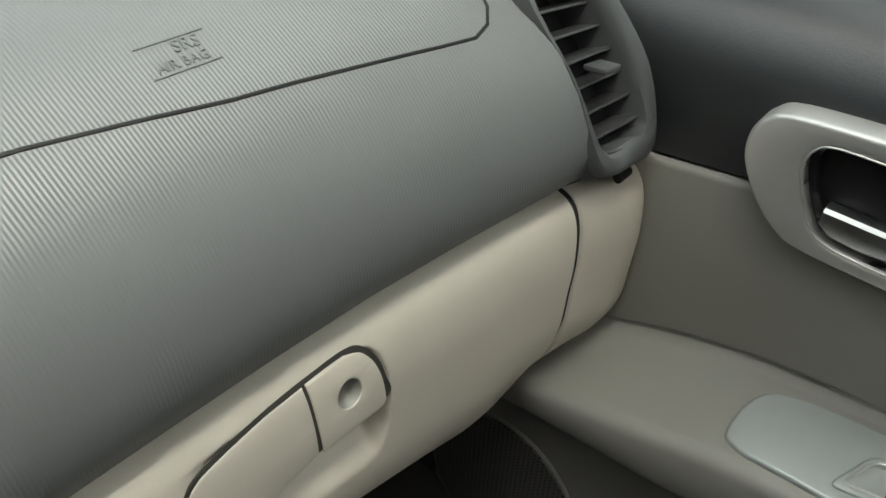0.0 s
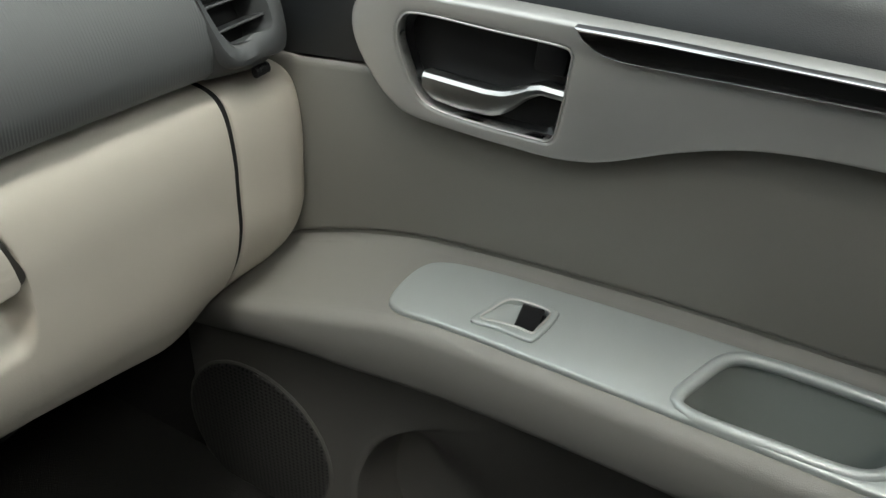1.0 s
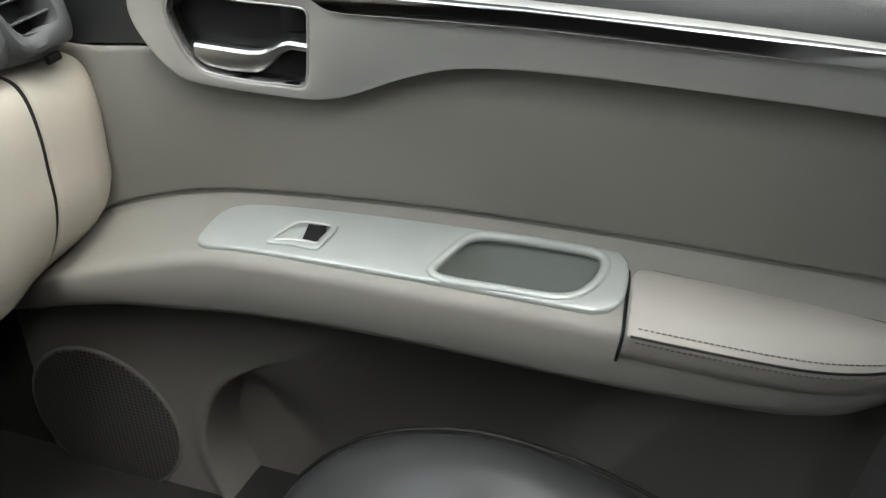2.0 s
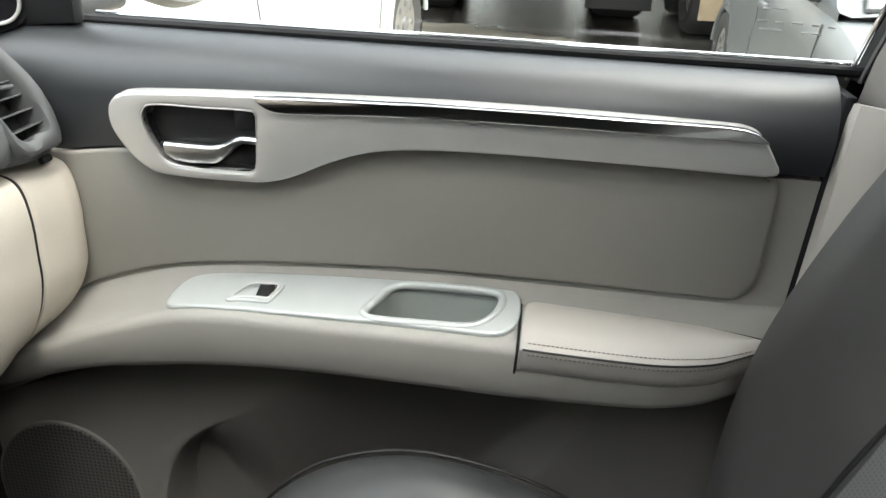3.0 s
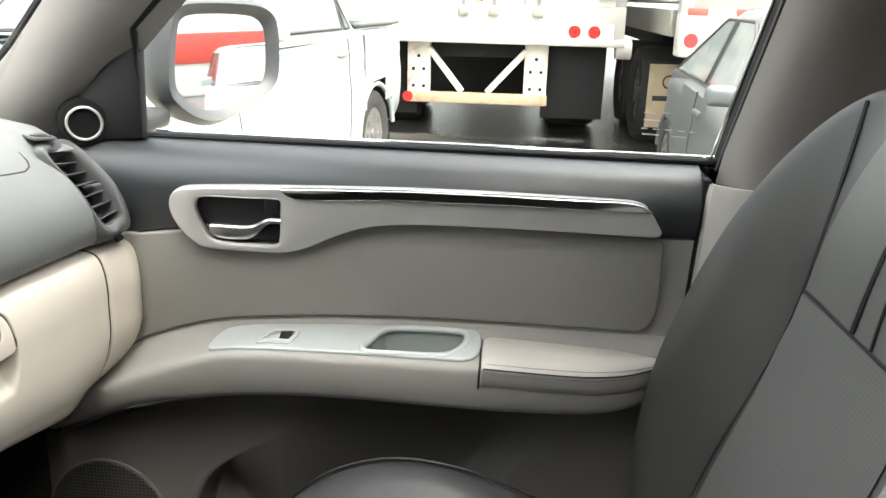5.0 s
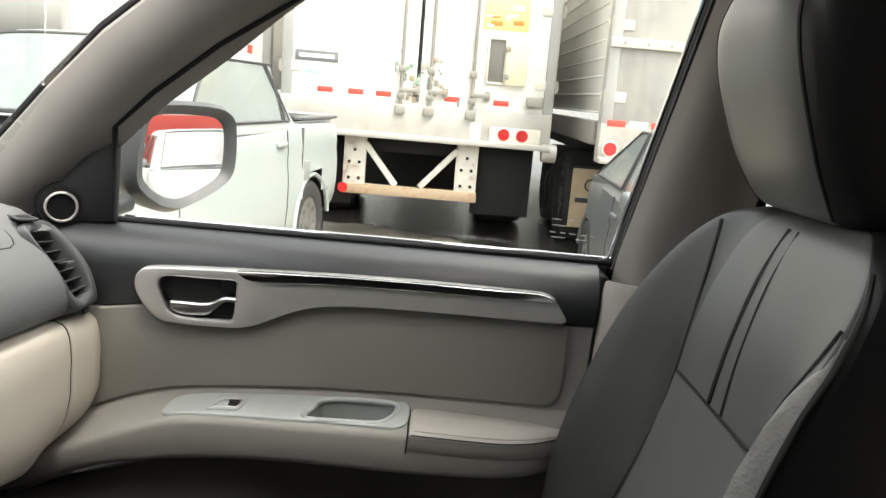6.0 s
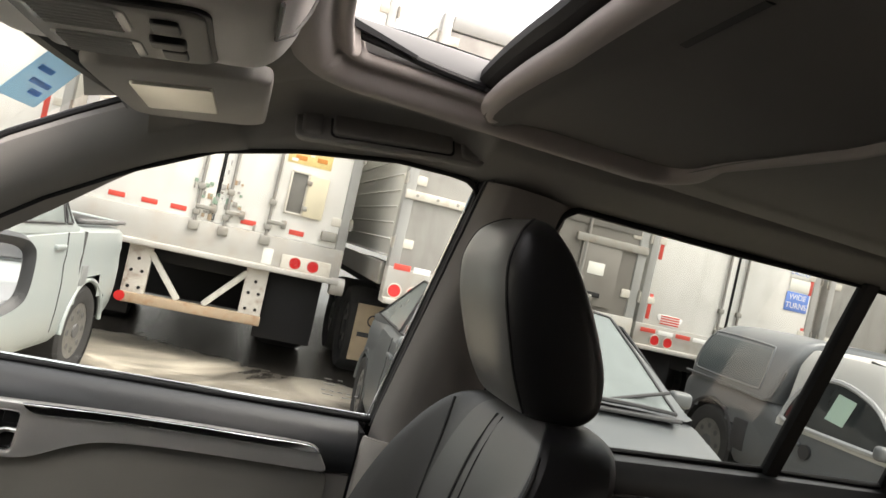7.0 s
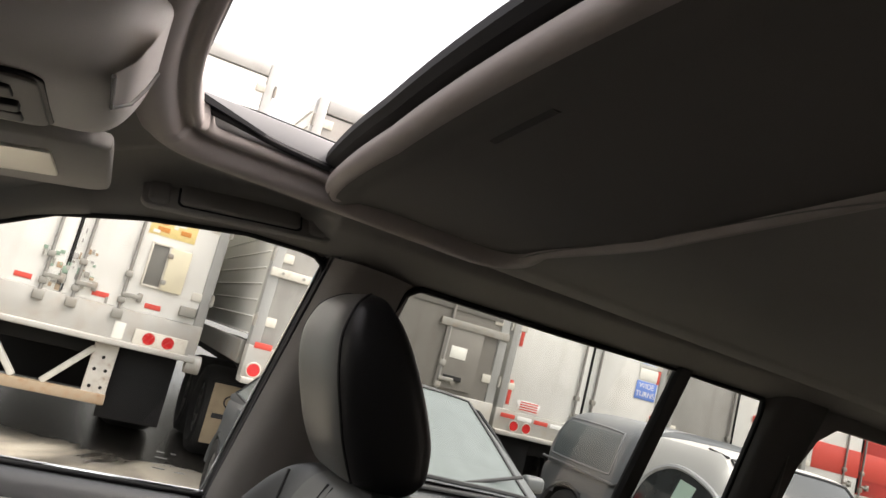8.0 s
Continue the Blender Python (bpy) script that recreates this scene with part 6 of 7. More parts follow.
def wheel(parent, center, r, w, axis=(1, 0, 0), name="wheel"):
    a = Vector(axis).normalized()
    c = Vector(center)
    s = a.cross(Vector((0, 0, 1))).normalized()
    rows = []
    for k in range(29):
        t = math.tau * k / 28
        d = math.cos(t) * s + math.sin(t) * Vector((0, 0, 1))
        rows.append([c + d * r * q + a * w * h for q, h in ((0.62, -0.42), (0.75, -0.5), (0.93, -0.48), (1.0, -0.36), (1.0, 0.36), (0.93, 0.48), (0.75, 0.5), (0.62, 0.42))])
    tyre = part(name, loft(rows, closed=True), TYRE, parent, "dusty black tyre")
    bm = rod(c - a * w * 0.4, c + a * w * 0.4, r * 0.63, r * 0.63, 24)
    rim = part("rim", bm, RIM, tyre)
    hub = rod(c - a * w * 0.46, c + a * w * 0.46, r * 0.2, r * 0.16, 12)
    for k in range(8):
        t = math.tau * k / 8
        d = math.cos(t) * s + math.sin(t) * Vector((0, 0, 1))
        rod(c + d * r * 0.43 - a * w * 0.42, c + d * r * 0.43 + a * w * 0.42, r * 0.07, seg=8, bm=hub)
    part("hub", hub, mat("dark_hub", (0.1, 0.1, 0.1), 0.6, vary=0.3), tyre)
    return tyre


def trailer(label, x0, y0, y1, sill, top, left, right, side, rods=(), tape=(), depth=12.0, flaps=True, ribs=0, deep=0.26, lamp_in=0.28):
    """A box trailer seen from behind: y0 is its edge ahead, y1 its edge astern of the car."""
    w, mid = y0 - y1, (y0 + y1) / 2
    t = thing("truck_trailer", label, "trailer", (x0 + depth / 2, mid, 0), "trailers in the yard")
    part("body", box((x0 + depth / 2 + 0.06, mid, (sill + top) / 2 + 0.05), (depth, w - 0.02, top - sill - 0.1), 0.02), side, t)
    fr = bmesh.new()
    for y in (y0 - 0.05, y1 + 0.05):
        box((x0 + 0.03, y, (sill + top) / 2), (0.14, 0.1, top - sill), 0.012, bm=fr)
    box((x0 + 0.03, mid, top - 0.07), (0.14, w - 0.2, 0.14), 0.012, bm=fr)
    part("rear_frame", fr, ALU, t, "aluminium rear frame")
    part("sill", box((x0 + 0.03, mid, sill + 0.01 - deep / 2), (0.16, w, deep), 0.012), SILLPAINT, t, "scuffed pale steel rear sill")
    part("bumper_edge", box((x0 - 0.02, mid, sill - deep - 0.005), (0.24, w, 0.055), 0.012), SILLPAINT, t)
    for ya, yb, m in ((y0 - 0.1, mid + 0.004, left), (mid - 0.004, y1 + 0.1, right)):
        d = part("door", box((x0 + 0.0, (ya + yb) / 2, (sill + top - 0.14) / 2), (0.05, ya - yb, top - 0.16 - sill), 0.008), m, t)
        for f in (0.1, 0.35, 0.62, 0.9):
            z = sill + (top - sill) * f
            yy = y0 - 0.08 if ya > mid + 0.1 else y1 + 0.08
            part("hinge", box((x0 - 0.03, yy, z), (0.014, 0.22, 0.085), 0.004), HINGE, d)
            part("hinge_pin", rod((x0 - 0.04, yy + (0.085 if ya > mid + 0.1 else -0.085), z - 0.06), (x0 - 0.04, yy + (0.085 if ya > mid + 0.1 else -0.085), z + 0.06), 0.016, seg=8), STEEL, d)
        part("seal", box((x0 - 0.005, ya - 0.006 if ya < mid else yb + 0.006, (sill + top - 0.14) / 2), (0.06, 0.012, top - 0.2 - sill), 0.002), RUBBER, d)
    for y in rods:
        r = part("lock_rod", rod((x0 - 0.05, y, sill - 0.06), (x0 - 0.05, y, top - 0.15), 0.016, seg=12), RODSTEEL, t)
        for f in (0.03, 0.12, 0.4, 0.75):
            part("bracket", box((x0 - 0.05, y, sill + (top - sill) * f), (0.05, 0.07, 0.06), 0.008), STEEL, r)
        part("lock_handle", box((x0 - 0.075, y - 0.07, sill + 0.14), (0.02, 0.17, 0.04), 0.006), STEEL, r)
        part("handle_catch", box((x0 - 0.05, y - 0.15, sill + 0.14), (0.05, 0.05, 0.09), 0.008), STEEL, r)
        part("keeper", box((x0 - 0.055, y, sill - 0.05), (0.06, 0.1, 0.09), 0.01), STEEL, r)
    for y in tape:
        part("marker_tape", box((x0 - 0.028, y, sill + 0.085), (0.004, 0.15, 0.05), 0.001), REDTAPE, t)
    for k, y in enumerate((y1 + 0.28, y1 + 0.46, y0 - lamp_in, y0 - lamp_in - 0.18)[:4 if lamp_in else 2]):
        lamp = part("tail_lamp", rod((x0 - 0.075, y, sill - deep + 0.02 + 0.075), (x0 - 0.05, y, sill - deep + 0.02 + 0.075), 0.058, seg=24), REDLENS, t, "round red tail lamp")
        part("lamp_rim", tube([(x0 - 0.066, y + 0.064 * math.cos(a), sill - deep + 0.095 + 0.064 * math.sin(a)) for a in steps(0, math.tau, 24)[:-1]], 0.008, 6, True), HINGE, lamp)
    if flaps:
        for y in (y1 + 0.42, y0 - 0.42):
            part("mud_flap", box((x0 + 0.2, y, (sill - deep + 0.33) / 2), (0.02, 0.6, sill - deep - 0.33), 0.004), RUBBER, t, "black mud flap")
    # black box in the axles' place, added to block the lit ground beyond
    part("axle_blocker", box((x0 + 2.7, mid, 0.62), (2.0, w * 0.5, 0.5), 0.05), UNDER, t)
    part("underframe", box((x0 + depth / 2, mid, sill - 0.35), (depth - 0.4, w * 0.5, 0.28), 0.02), UNDER, t)
    for k in range(2):
        for y in (y0 - 0.28, y1 + 0.28):
            wheel(t, (x0 + 2.0 + 1.25 * k, y, 0.5), 0.5, 0.55, (0, 1, 0))
    if ribs:
        for k in range(ribs):
            z = sill + 0.1 + k * (top - sill - 0.2) / (ribs - 1)
            part("side_rib", box((x0 + depth / 2 + 0.1, y0 - 0.004, z), (depth - 0.2, 0.022, 0.02), 0.007, 1), RIBALU, t)
        part("lower_rail", box((x0 + depth / 2 + 0.1, y0 - 0.0, sill - 0.08), (depth - 0.2, 0.05, 0.22), 0.01, 1), STEEL, t)
    return t


T1 = trailer("white box trailer with closed rear doors and a rusty underride guard", 7.15, 1.87, -0.79, 1.38, 4.18, TRAILER, TRAILER, TRAILER, (0.7, 0.42, 0.01), (1.44, 1.14, 0.87, 0.2, -0.28), deep=0.31, lamp_in=0)
POSTPAINT = mat("rusty_white_post", (0.66, 0.63, 0.57), 0.55, vary=0.12, stain=0.8, sscale=11, stain_color=(0.27, 0.15, 0.08))
g = part("underride_guard", box((7.2, 0.56, 0.515), (0.1, 1.36, 0.1), 0.012), RUST, T1, "rusty underride bar")
for y in (0.0, 1.12):
    part("guard_post", box((7.22, y, 0.8), (0.1, 0.22, 0.5), 0.012), POSTPAINT, g)
for ya, yb in ((0.1, 0.46), (1.02, 0.7)):
    d = Vector((0, yb - ya, 0.57 - 0.97))
    part("guard_brace", box((7.2, (ya + yb) / 2, 0.77), (0.06, 0.07, d.length), 0.01, turn=d.to_track_quat("Z", "X").to_matrix().to_4x4()), mat("white_brace", (0.68, 0.66, 0.6), 0.5, stain=0.3, sscale=8), g)
v = part("vent_door", box((7.09, -0.39, 1.85), (0.03, 0.2, 0.42), 0.006), mat("cream_vent_leaf", (0.66, 0.6, 0.44), 0.5, vary=0.12, stain=0.3, sscale=9), T1, "small cream vent door, swung open")
fr = bmesh.new()
for y in (-0.115, -0.285):
    box((7.115, y, 1.86), (0.04, 0.022, 0.44), 0.004, bm=fr)
for z in (1.65, 2.07):
    box((7.115, -0.2, z), (0.04, 0.19, 0.022), 0.004, bm=fr)
part("vent_frame", fr, HINGE, v)
part("vent_opening", box((7.12, -0.2, 1.86), (0.02, 0.15, 0.4), 0.002), mat("vent_mesh_grey", (0.16, 0.155, 0.14), 0.7), v)
for z in (1.72, 1.98):
    part("vent_hinge", box((7.08, -0.3, z), (0.03, 0.05, 0.05), 0.006), STEEL, v)
part("sticker", box((7.122, -0.26, 2.3), (0.004, 0.44, 0.3), 0.001), YELLOW, T1, "torn yellow sticker")
random.seed(9)
for k in range(9):
    part("sticker_tear", box((7.119 - 0.0002 * k, -0.26 + random.uniform(-0.2, 0.2), 2.3 + random.uniform(-0.13, 0.13)), (0.003, random.uniform(0.03, 0.12), random.uniform(0.015, 0.05)), 0.001), random.choice((PAPER, mat("orange_print", (0.6, 0.24, 0.05), 0.6))), T1)
nm = part("maker_plate", box((7.122, 1.535, 1.77), (0.005, 0.42, 0.1), 0.002), mat("grey_plate", (0.16, 0.165, 0.17), 0.5), T1, "dark name plate")
part("plate_bar", box((7.118, 1.535, 1.77), (0.003, 0.34, 0.035), 0.001), WHITETAPE, nm)
part("sticker", box((7.122, 1.545, 1.66), (0.004, 0.19, 0.1), 0.001), LIGHTBLUE, T1, "pale blue sticker")
part("lamp_box", box((7.09, -0.44, 1.15), (0.03, 0.5, 0.17), 0.008), HINGE, T1, "cream lamp plate")
part("notice", box((7.097, -0.05, 1.18), (0.004, 0.1, 0.16), 0.001), PAPER, T1)
part("reflector", rod((7.13, 1.22, 0.52), (7.14, 1.22, 0.52), 0.05, seg=16), REDLENS, T1)
part("end_bracket", rod((7.12, -0.86, 1.02), (7.12, -0.72, 1.02), 0.09, seg=20), SILLPAINT, T1)
part("lower_latch", box((7.08, -0.6, 1.5), (0.06, 0.16, 0.1), 0.012), STEEL, T1)
for y in (0.0, 1.12):
    for dy, z in ((-0.05, 0.62), (0.05, 0.62), (-0.05, 0.78), (0.05, 0.78), (0.0, 0.9)):
        part("bolt", rod((7.16, y + dy, z), (7.175, y + dy, z), 0.017, seg=8), UNDER, g)
random.seed(4)
for k in range(46):
    part("paint_scuff", box((7.121 - 0.0002 * k, 0.5 + random.gauss(0, 0.13), 1.62 + random.gauss(0, 0.16)), (0.003, 0.01 + 0.04 * random.random(), 0.015 + 0.05 * random.random()), 0.001), random.choice((STEEL, mat("green_scuff", (0.24, 0.34, 0.26), 0.6), mat("grey_scuff", (0.35, 0.34, 0.32), 0.7), RUST)), T1)
DARKDOOR = mat("brown_grey_trailer_door", streak=0.35, color=(0.2, 0.185, 0.165), rough=0.55, vary=0.18, vscale=4, stain=0.5, sscale=3, stain_color=(0.12, 0.105, 0.09))
T2 = trailer("grey aluminium trailer with a ribbed side", 6.3, -1.1, -3.68, 1.36, 3.78, GREYDOOR, DARKDOOR, RIBALU, (-3.0,), (), 12, True, 15, deep=0.3, lamp_in=0.1)
DIAMOND = mat("diamond_plate", (0.2, 0.19, 0.175), 0.5, metal=0.3, vary=0.2, vscale=6, grain=1.0, gscale=14, kind="leather", stain=0.5, sscale=3)
part("door_skin", box((6.262, -3.05, 2.9), (0.01, 1.05, 1.4), 0.002), DIAMOND, T2, "diamond plate door skin")
for y, w in ((-1.42, 0.62), (-3.28, 0.8)):
    part("door_strap", box((6.25, y, 2.06), (0.03, w, 0.08), 0.006), HINGE if y > -2 else STEEL, T2)
    for k in range(3):
        part("strap_bolt", rod((6.228, y - 0.2 + 0.2 * k, 2.06), (6.24, y - 0.2 + 0.2 * k, 2.06), 0.016, seg=8), STEEL, T2)
hd = part("side_door", box((6.255, -3.18, 1.72), (0.02, 0.44, 0.62), 0.006), DARKDOOR, T2)
part("notice", box((6.243, -3.15, 1.78), (0.004, 0.18, 0.12), 0.001), PAPER, hd)
part("handle", box((6.235, -3.14, 1.52), (0.03, 0.2, 0.05), 0.006), UNDER, hd)
for k in range(4):
    part("marker_tape", box((6.19, -1.22 - 0.19 * k, 1.38), (0.004, 0.16, 0.055), 0.001), (REDTAPE, WHITETAPE)[k % 2], T2)
part("sticker", box((6.27, -1.45, 2.66), (0.004, 0.2, 0.12), 0.001), BLUE, T2)
flap = part("mud_flap", box((7.5, -1.32, 0.56), (0.02, 0.4, 0.62), 0.006), BOXCARD, T2, "dirty cream mud flap with dark print")
BF = facing((7.486, -1.32, 0.6), (0, -1, 0), (0, 0, 1))
part("print_mark", tube([BF @ Vector((0.06 * math.cos(k * math.tau / 24), 0.1 + 0.06 * math.sin(k * math.tau / 24), 0)) for k in range(24)], 0.008, 6, True), PRINT, flap)
part("print_bar", plate(rounded(0.3, 0.05, 0.004), 0.003, BF @ pose(0, -0.06, 0), 0.0005), PRINT, flap)
part("flap_hanger", box((7.53, -1.5, 0.88), (0.04, 0.8, 0.05), 0.008), UNDER, T2)
T4 = trailer("white box trailer with red marker tape and warning notices", 7.5, -4.4, -6.85, 1.3, 4.2, TRAILER, TRAILER, TRAILER, (-5.5, -5.75))
for z in (1.52, 2.24, 2.95):
    for y in (-4.54, -6.72):
        part("marker_tape", box((7.47, y, z), (0.004, 0.05, 0.3), 0.001), REDTAPE, T4)
for k in range(10):
    part("marker_tape", box((7.4, -4.55 - 0.24 * k, 1.24), (0.004, 0.2, 0.05), 0.001), (REDTAPE, WHITETAPE)[k % 2], T4)
WF = facing((7.468, -6.55, 2.33), (0, -1, 0), (0, 0, 1))
n1 = part("notice", plate(rounded(0.34, 0.12, 0.01), 0.004, WF @ pose(0, 0.0, 0), 0.001), PAPER, T4, "white caution notice")
part("lettering", writing("CAUTION", 0.075, WF @ pose(0, 0.0, 0.003)), BLUE, n1)
n2 = part("notice", plate(rounded(0.34, 0.24, 0.01), 0.004, WF @ pose(0, -0.36, 0), 0.001), BLUE, T4, "blue warning notice")
part("lettering", writing("WIDE", 0.1, WF @ pose(0, -0.3, 0.003)), WHITETAPE, n2)
part("lettering", writing("TURNS", 0.1, WF @ pose(0, -0.41, 0.003)), WHITETAPE, n2)
part("notice", plate(rounded(0.3, 0.15, 0.01), 0.004, WF @ pose(0, -0.15, 0), 0.001), PAPER, T4)
fl = part("decal", plate(spline([(-0.16, 0.05), (0, 0.06), (0.16, 0.04), (0.14, -0.04), (0.05, -0.08), (-0.1, -0.06), (-0.17, 0.0)], 3, closed=True), 0.004, facing((7.468, -4.85, 1.4), (0, -1, 0), (0, 0, 1)), 0.001), WHITETAPE, T4)
for k in range(4):
    part("stripe", box((7.464, -4.85, 1.35 + 0.03 * k), (0.003, 0.26, 0.016), 0.001), REDTAPE, fl)
T5 = trailer("grey and cream trailer with an orange panel", 7.5, -6.98, -9.4, 1.3, 4.1, GREYDOOR, TRAILER, TRAILER, (-8.1,))
part("orange_panel", box((7.47, -7.5, 2.75), (0.005, 0.5, 0.7), 0.001), ORANGE, T5)
for k in range(3):
    part("marker_tape", box((7.46, -8.9, 1.4 + 0.3 * k), (0.004, 0.8, 0.1), 0.001), REDTAPE, T5)
REDTRAIL = mat("red_trailer_panel", (0.5, 0.05, 0.04), 0.5, vary=0.1, stain=0.3)
T7 = trailer("red and white trailer at the end of the row", 7.5, -9.6, -12.1, 1.3, 4.1, TRAILER, REDTRAIL, TRAILER, (-10.9, -10.5))
part("red_band", box((7.47, -10.9, 1.75), (0.006, 2.2, 0.4), 0.001), REDTAPE, T7)
part("red_band", box((7.47, -10.9, 2.7), (0.006, 2.2, 0.3), 0.001), REDTAPE, T7)
T0 = trailer("white box trailer behind the pickup", 9.0, 4.9, 2.4, 1.3, 4.2, TRAILER, TRAILER, TRAILER, (3.4, 3.9))
for z in (1.6, 2.3):
    part("marker_tape", box((8.97, 2.65, z), (0.004, 0.06, 0.6), 0.001), REDTAPE, T0)


def vehicle(name, label, category, origin, heading, body, half, paint, cabin, wheels=(), wheel_r=0.33, glass=CARGLASS, roof_paint=None, post=0.5, side_glass=True):
    """A car in its own frame: u ahead, v to its left. body: rows of u, lowest, highest, width share. cabin: u at the sill and at the roof, heights, width shares."""
    f = Vector((math.cos(heading), math.sin(heading), 0))
    s = Vector((-f.y, f.x, 0))
    o = Vector(origin)
    up = Vector((0, 0, 1))
    P = lambda u, v, z: o + f * u + s * v + up * z
    t = thing(name, label, category, origin)
    b0, b1, r0, r1, zb, zr, kb, kr = cabin
    shape = lambda i: [(r[0], r[i]) for r in body[::-1]]
    knots = [body[0][0]]
    for a, b in zip(body, body[1:]):
        knots += steps(a[0], b[0], max(1, int(abs(a[0] - b[0]) / 0.045)))[1:]

    def eased(i, u):
        return sum(lerp_table(shape(i), u + d) for d in (-0.07, -0.035, 0, 0.035, 0.07)) / 5

    def section(u):
        lo, hi, w = eased(1, u), eased(2, u), half * eased(3, u)
        h = hi - lo
        return [(0, lo), (0.8 * w, lo), (0.93 * w, lo + 0.03), (0.985 * w, lo + 0.1), (w, lo + 0.32 * h), (w, lo + 0.54 * h), (0.984 * w, lo + 0.7 * h), (0.99 * w, lo + 0.77 * h),
                (0.972 * w, hi - 0.05), (0.93 * w, hi - 0.014), (0.6 * w, hi + 0.008), (0, hi + 0.02)]

    rows = []
    for u in knots:
        r = section(u)
        rows.append([P(u, v, z) for v, z in r] + [P(u, -v, z) for v, z in r[-2:0:-1]])
    shell = loft(rows, closed=True, caps=True)
    gone = []
    for face in shell.faces:
        d = face.calc_center_median() - o
        if len(face.verts) == 4 and abs(d.dot(s)) > 0.5 * half and any((d.dot(f) - u) ** 2 + (d.z - wheel_r) ** 2 < (1.15 * wheel_r) ** 2 for u in wheels):
            gone.append(face)
    bmesh.ops.delete(shell, geom=gone, context="FACES")
    part("body", shell, paint, t)

    # cabin shell
    def top(u):
        k = min(1.0, max(0.0, (b0 - u) / (b0 - r0))) ** 0.9 if u > r0 else min(1.0, max(0.0, (u - b1) / (r1 - b1))) if u < r1 else 1.0
        return zb + (zr - zb) * k

    def crown(u):
        return sum(top(u + d) for d in (-0.06, -0.03, 0, 0.03, 0.06)) / 5

    def reach(z):
        return half * (kb + (kr - kb) * (z - zb) / (zr - zb))

    def bend(u, v):
        """The windscreen and the rear glass bow in plan."""
        k = 0.14 * min(1, max(0, (u - r0) / (b0 - r0) + 0.3)) if u > (r0 + r1) / 2 else -0.1 * min(1, max(0, (r1 - u) / (r1 - b1) + 0.3))
        return u - k * (v / half) ** 2

    def over(u, k):
        """A place on the cabin's top: k across from -1 to 1."""
        h = crown(u)
        w = reach(h)
        return P(bend(u, k * w), k * w, lerp_table([(0, h + 0.022), (0.5, h + 0.014), (0.8, h), (1, h - 0.022)], abs(k)))

    rows = []
    for u in steps(b0 + 0.05, b1 - 0.05, 60):
        h = crown(u)
        r = [(reach(zb), zb - 0.04)] + [(reach(zb + (h - zb) * q), zb + (h - zb) * q) for q in (0.0, 0.3, 0.6, 0.84)]
        left = [P(bend(u, v), v, z) for v, z in r] + [over(u, k) for k in (0.94, 0.8, 0.5)]
        right = [P(bend(u, v), -v, z) for v, z in r] + [over(u, -k) for k in (0.94, 0.8, 0.5)]
        rows.append(left + [over(u, 0)] + right[::-1])
    part("cabin", loft(rows), roof_paint or paint, t)
    for nm, a, b in (("windscreen", b0 + 0.0, r0 + 0.05), ("rear_window", b1 + 0.0, r1 - 0.05)):
        lift = (f * (0.6 if nm == "windscreen" else -0.6) + up) * 0.008
        grid = [[over(u, k) + lift for k in steps(-0.87, 0.87, 12)] for u in steps(a, b, 10)]
        g = part(nm, loft(grid), glass, t, "reflecting car glass")
        rim = grid[0] + [r[-1] for r in grid[1:-1]] + grid[-1][::-1] + [r[0] for r in grid[-2:0:-1]]
        part("seal", tube(rim, 0.013, 6, True), DARKTRIM, g)
    up_post = b0 + (b1 - b0) * post
    for v in (1, -1) if side_glass else ():
        fore = lambda q: b0 - (b0 - r0) * q ** (1 / 0.9) - 0.1
        aft = lambda q: b1 + (r1 - b1) * q + 0.08
        for a, b in ((fore, lambda q: up_post + 0.035), (lambda q: up_post - 0.035, aft)):
            grid = []
            for q in steps(0.07, 0.85, 6):
                z = zb + (zr - zb) * q
                ua, ub = a(q), b(q)
                if ua - ub < 0.05:
                    ua = ub + 0.05
                grid.append([P(bend(u, reach(z)), v * (reach(z) + 0.007), z) for u in steps(ua, ub, 6)])
            g = part("side_window", loft(grid), glass, t, "reflecting side glass")
            rim = grid[0] + [r[-1] for r in grid[1:-1]] + grid[-1][::-1] + [r[0] for r in grid[-2:0:-1]]
            part("seal", tube(rim, 0.01, 6, True), DARKTRIM, g)
    turned = Matrix.Rotation(heading, 4, "Z")
    for v in (1, -1):
        m = P(b0 - 0.42, v * (half * kb + 0.1), zb + 0.06)
        part("door_mirror", box(m, (0.09, 0.155, 0.105), 0.034, 4, turn=turned), paint, t)
        part("mirror_stem", box(P(b0 - 0.4, v * (half * kb), zb + 0.02), (0.06, 0.1, 0.04), 0.012, 2, turn=turned), DARKTRIM, t)
        part("door_handle", box(P(up_post + 0.14, v * half * 0.995, zb - 0.13), (0.17, 0.035, 0.035), 0.012, turn=turned), paint, t)
        for u in (up_post, b0 - 0.12):
            lo, hi = eased(1, u), eased(2, u)
            side = [(v * (half * eased(3, u) * k + 0.001), lo + (hi - lo) * q) for k, q in ((0.985, 0.14), (1.0, 0.32), (1.0, 0.54), (0.984, 0.7), (0.99, 0.77), (0.974, 0.95))]
            part("door_seam", tube([P(u, a, z) for a, z in side], 0.005, 5), DARKTRIM, t)
        for u in wheels:
            wheel(t, P(u, v * (half - 0.12), wheel_r), wheel_r, 0.21, s)
            w = half * eased(3, u)
            arch = [P(u + 1.15 * wheel_r * math.cos(a), v * (w - 0.004 - 0.035 * max(0, math.sin(a)) ** 3 * 0.4), wheel_r + 1.15 * wheel_r * math.sin(a)) for a in [radians(d) for d in range(4, 177, 8)]]
            part("wheel_arch", tube(arch, 0.02, 8), DARKTRIM if paint is GREYPAINT else paint, t)
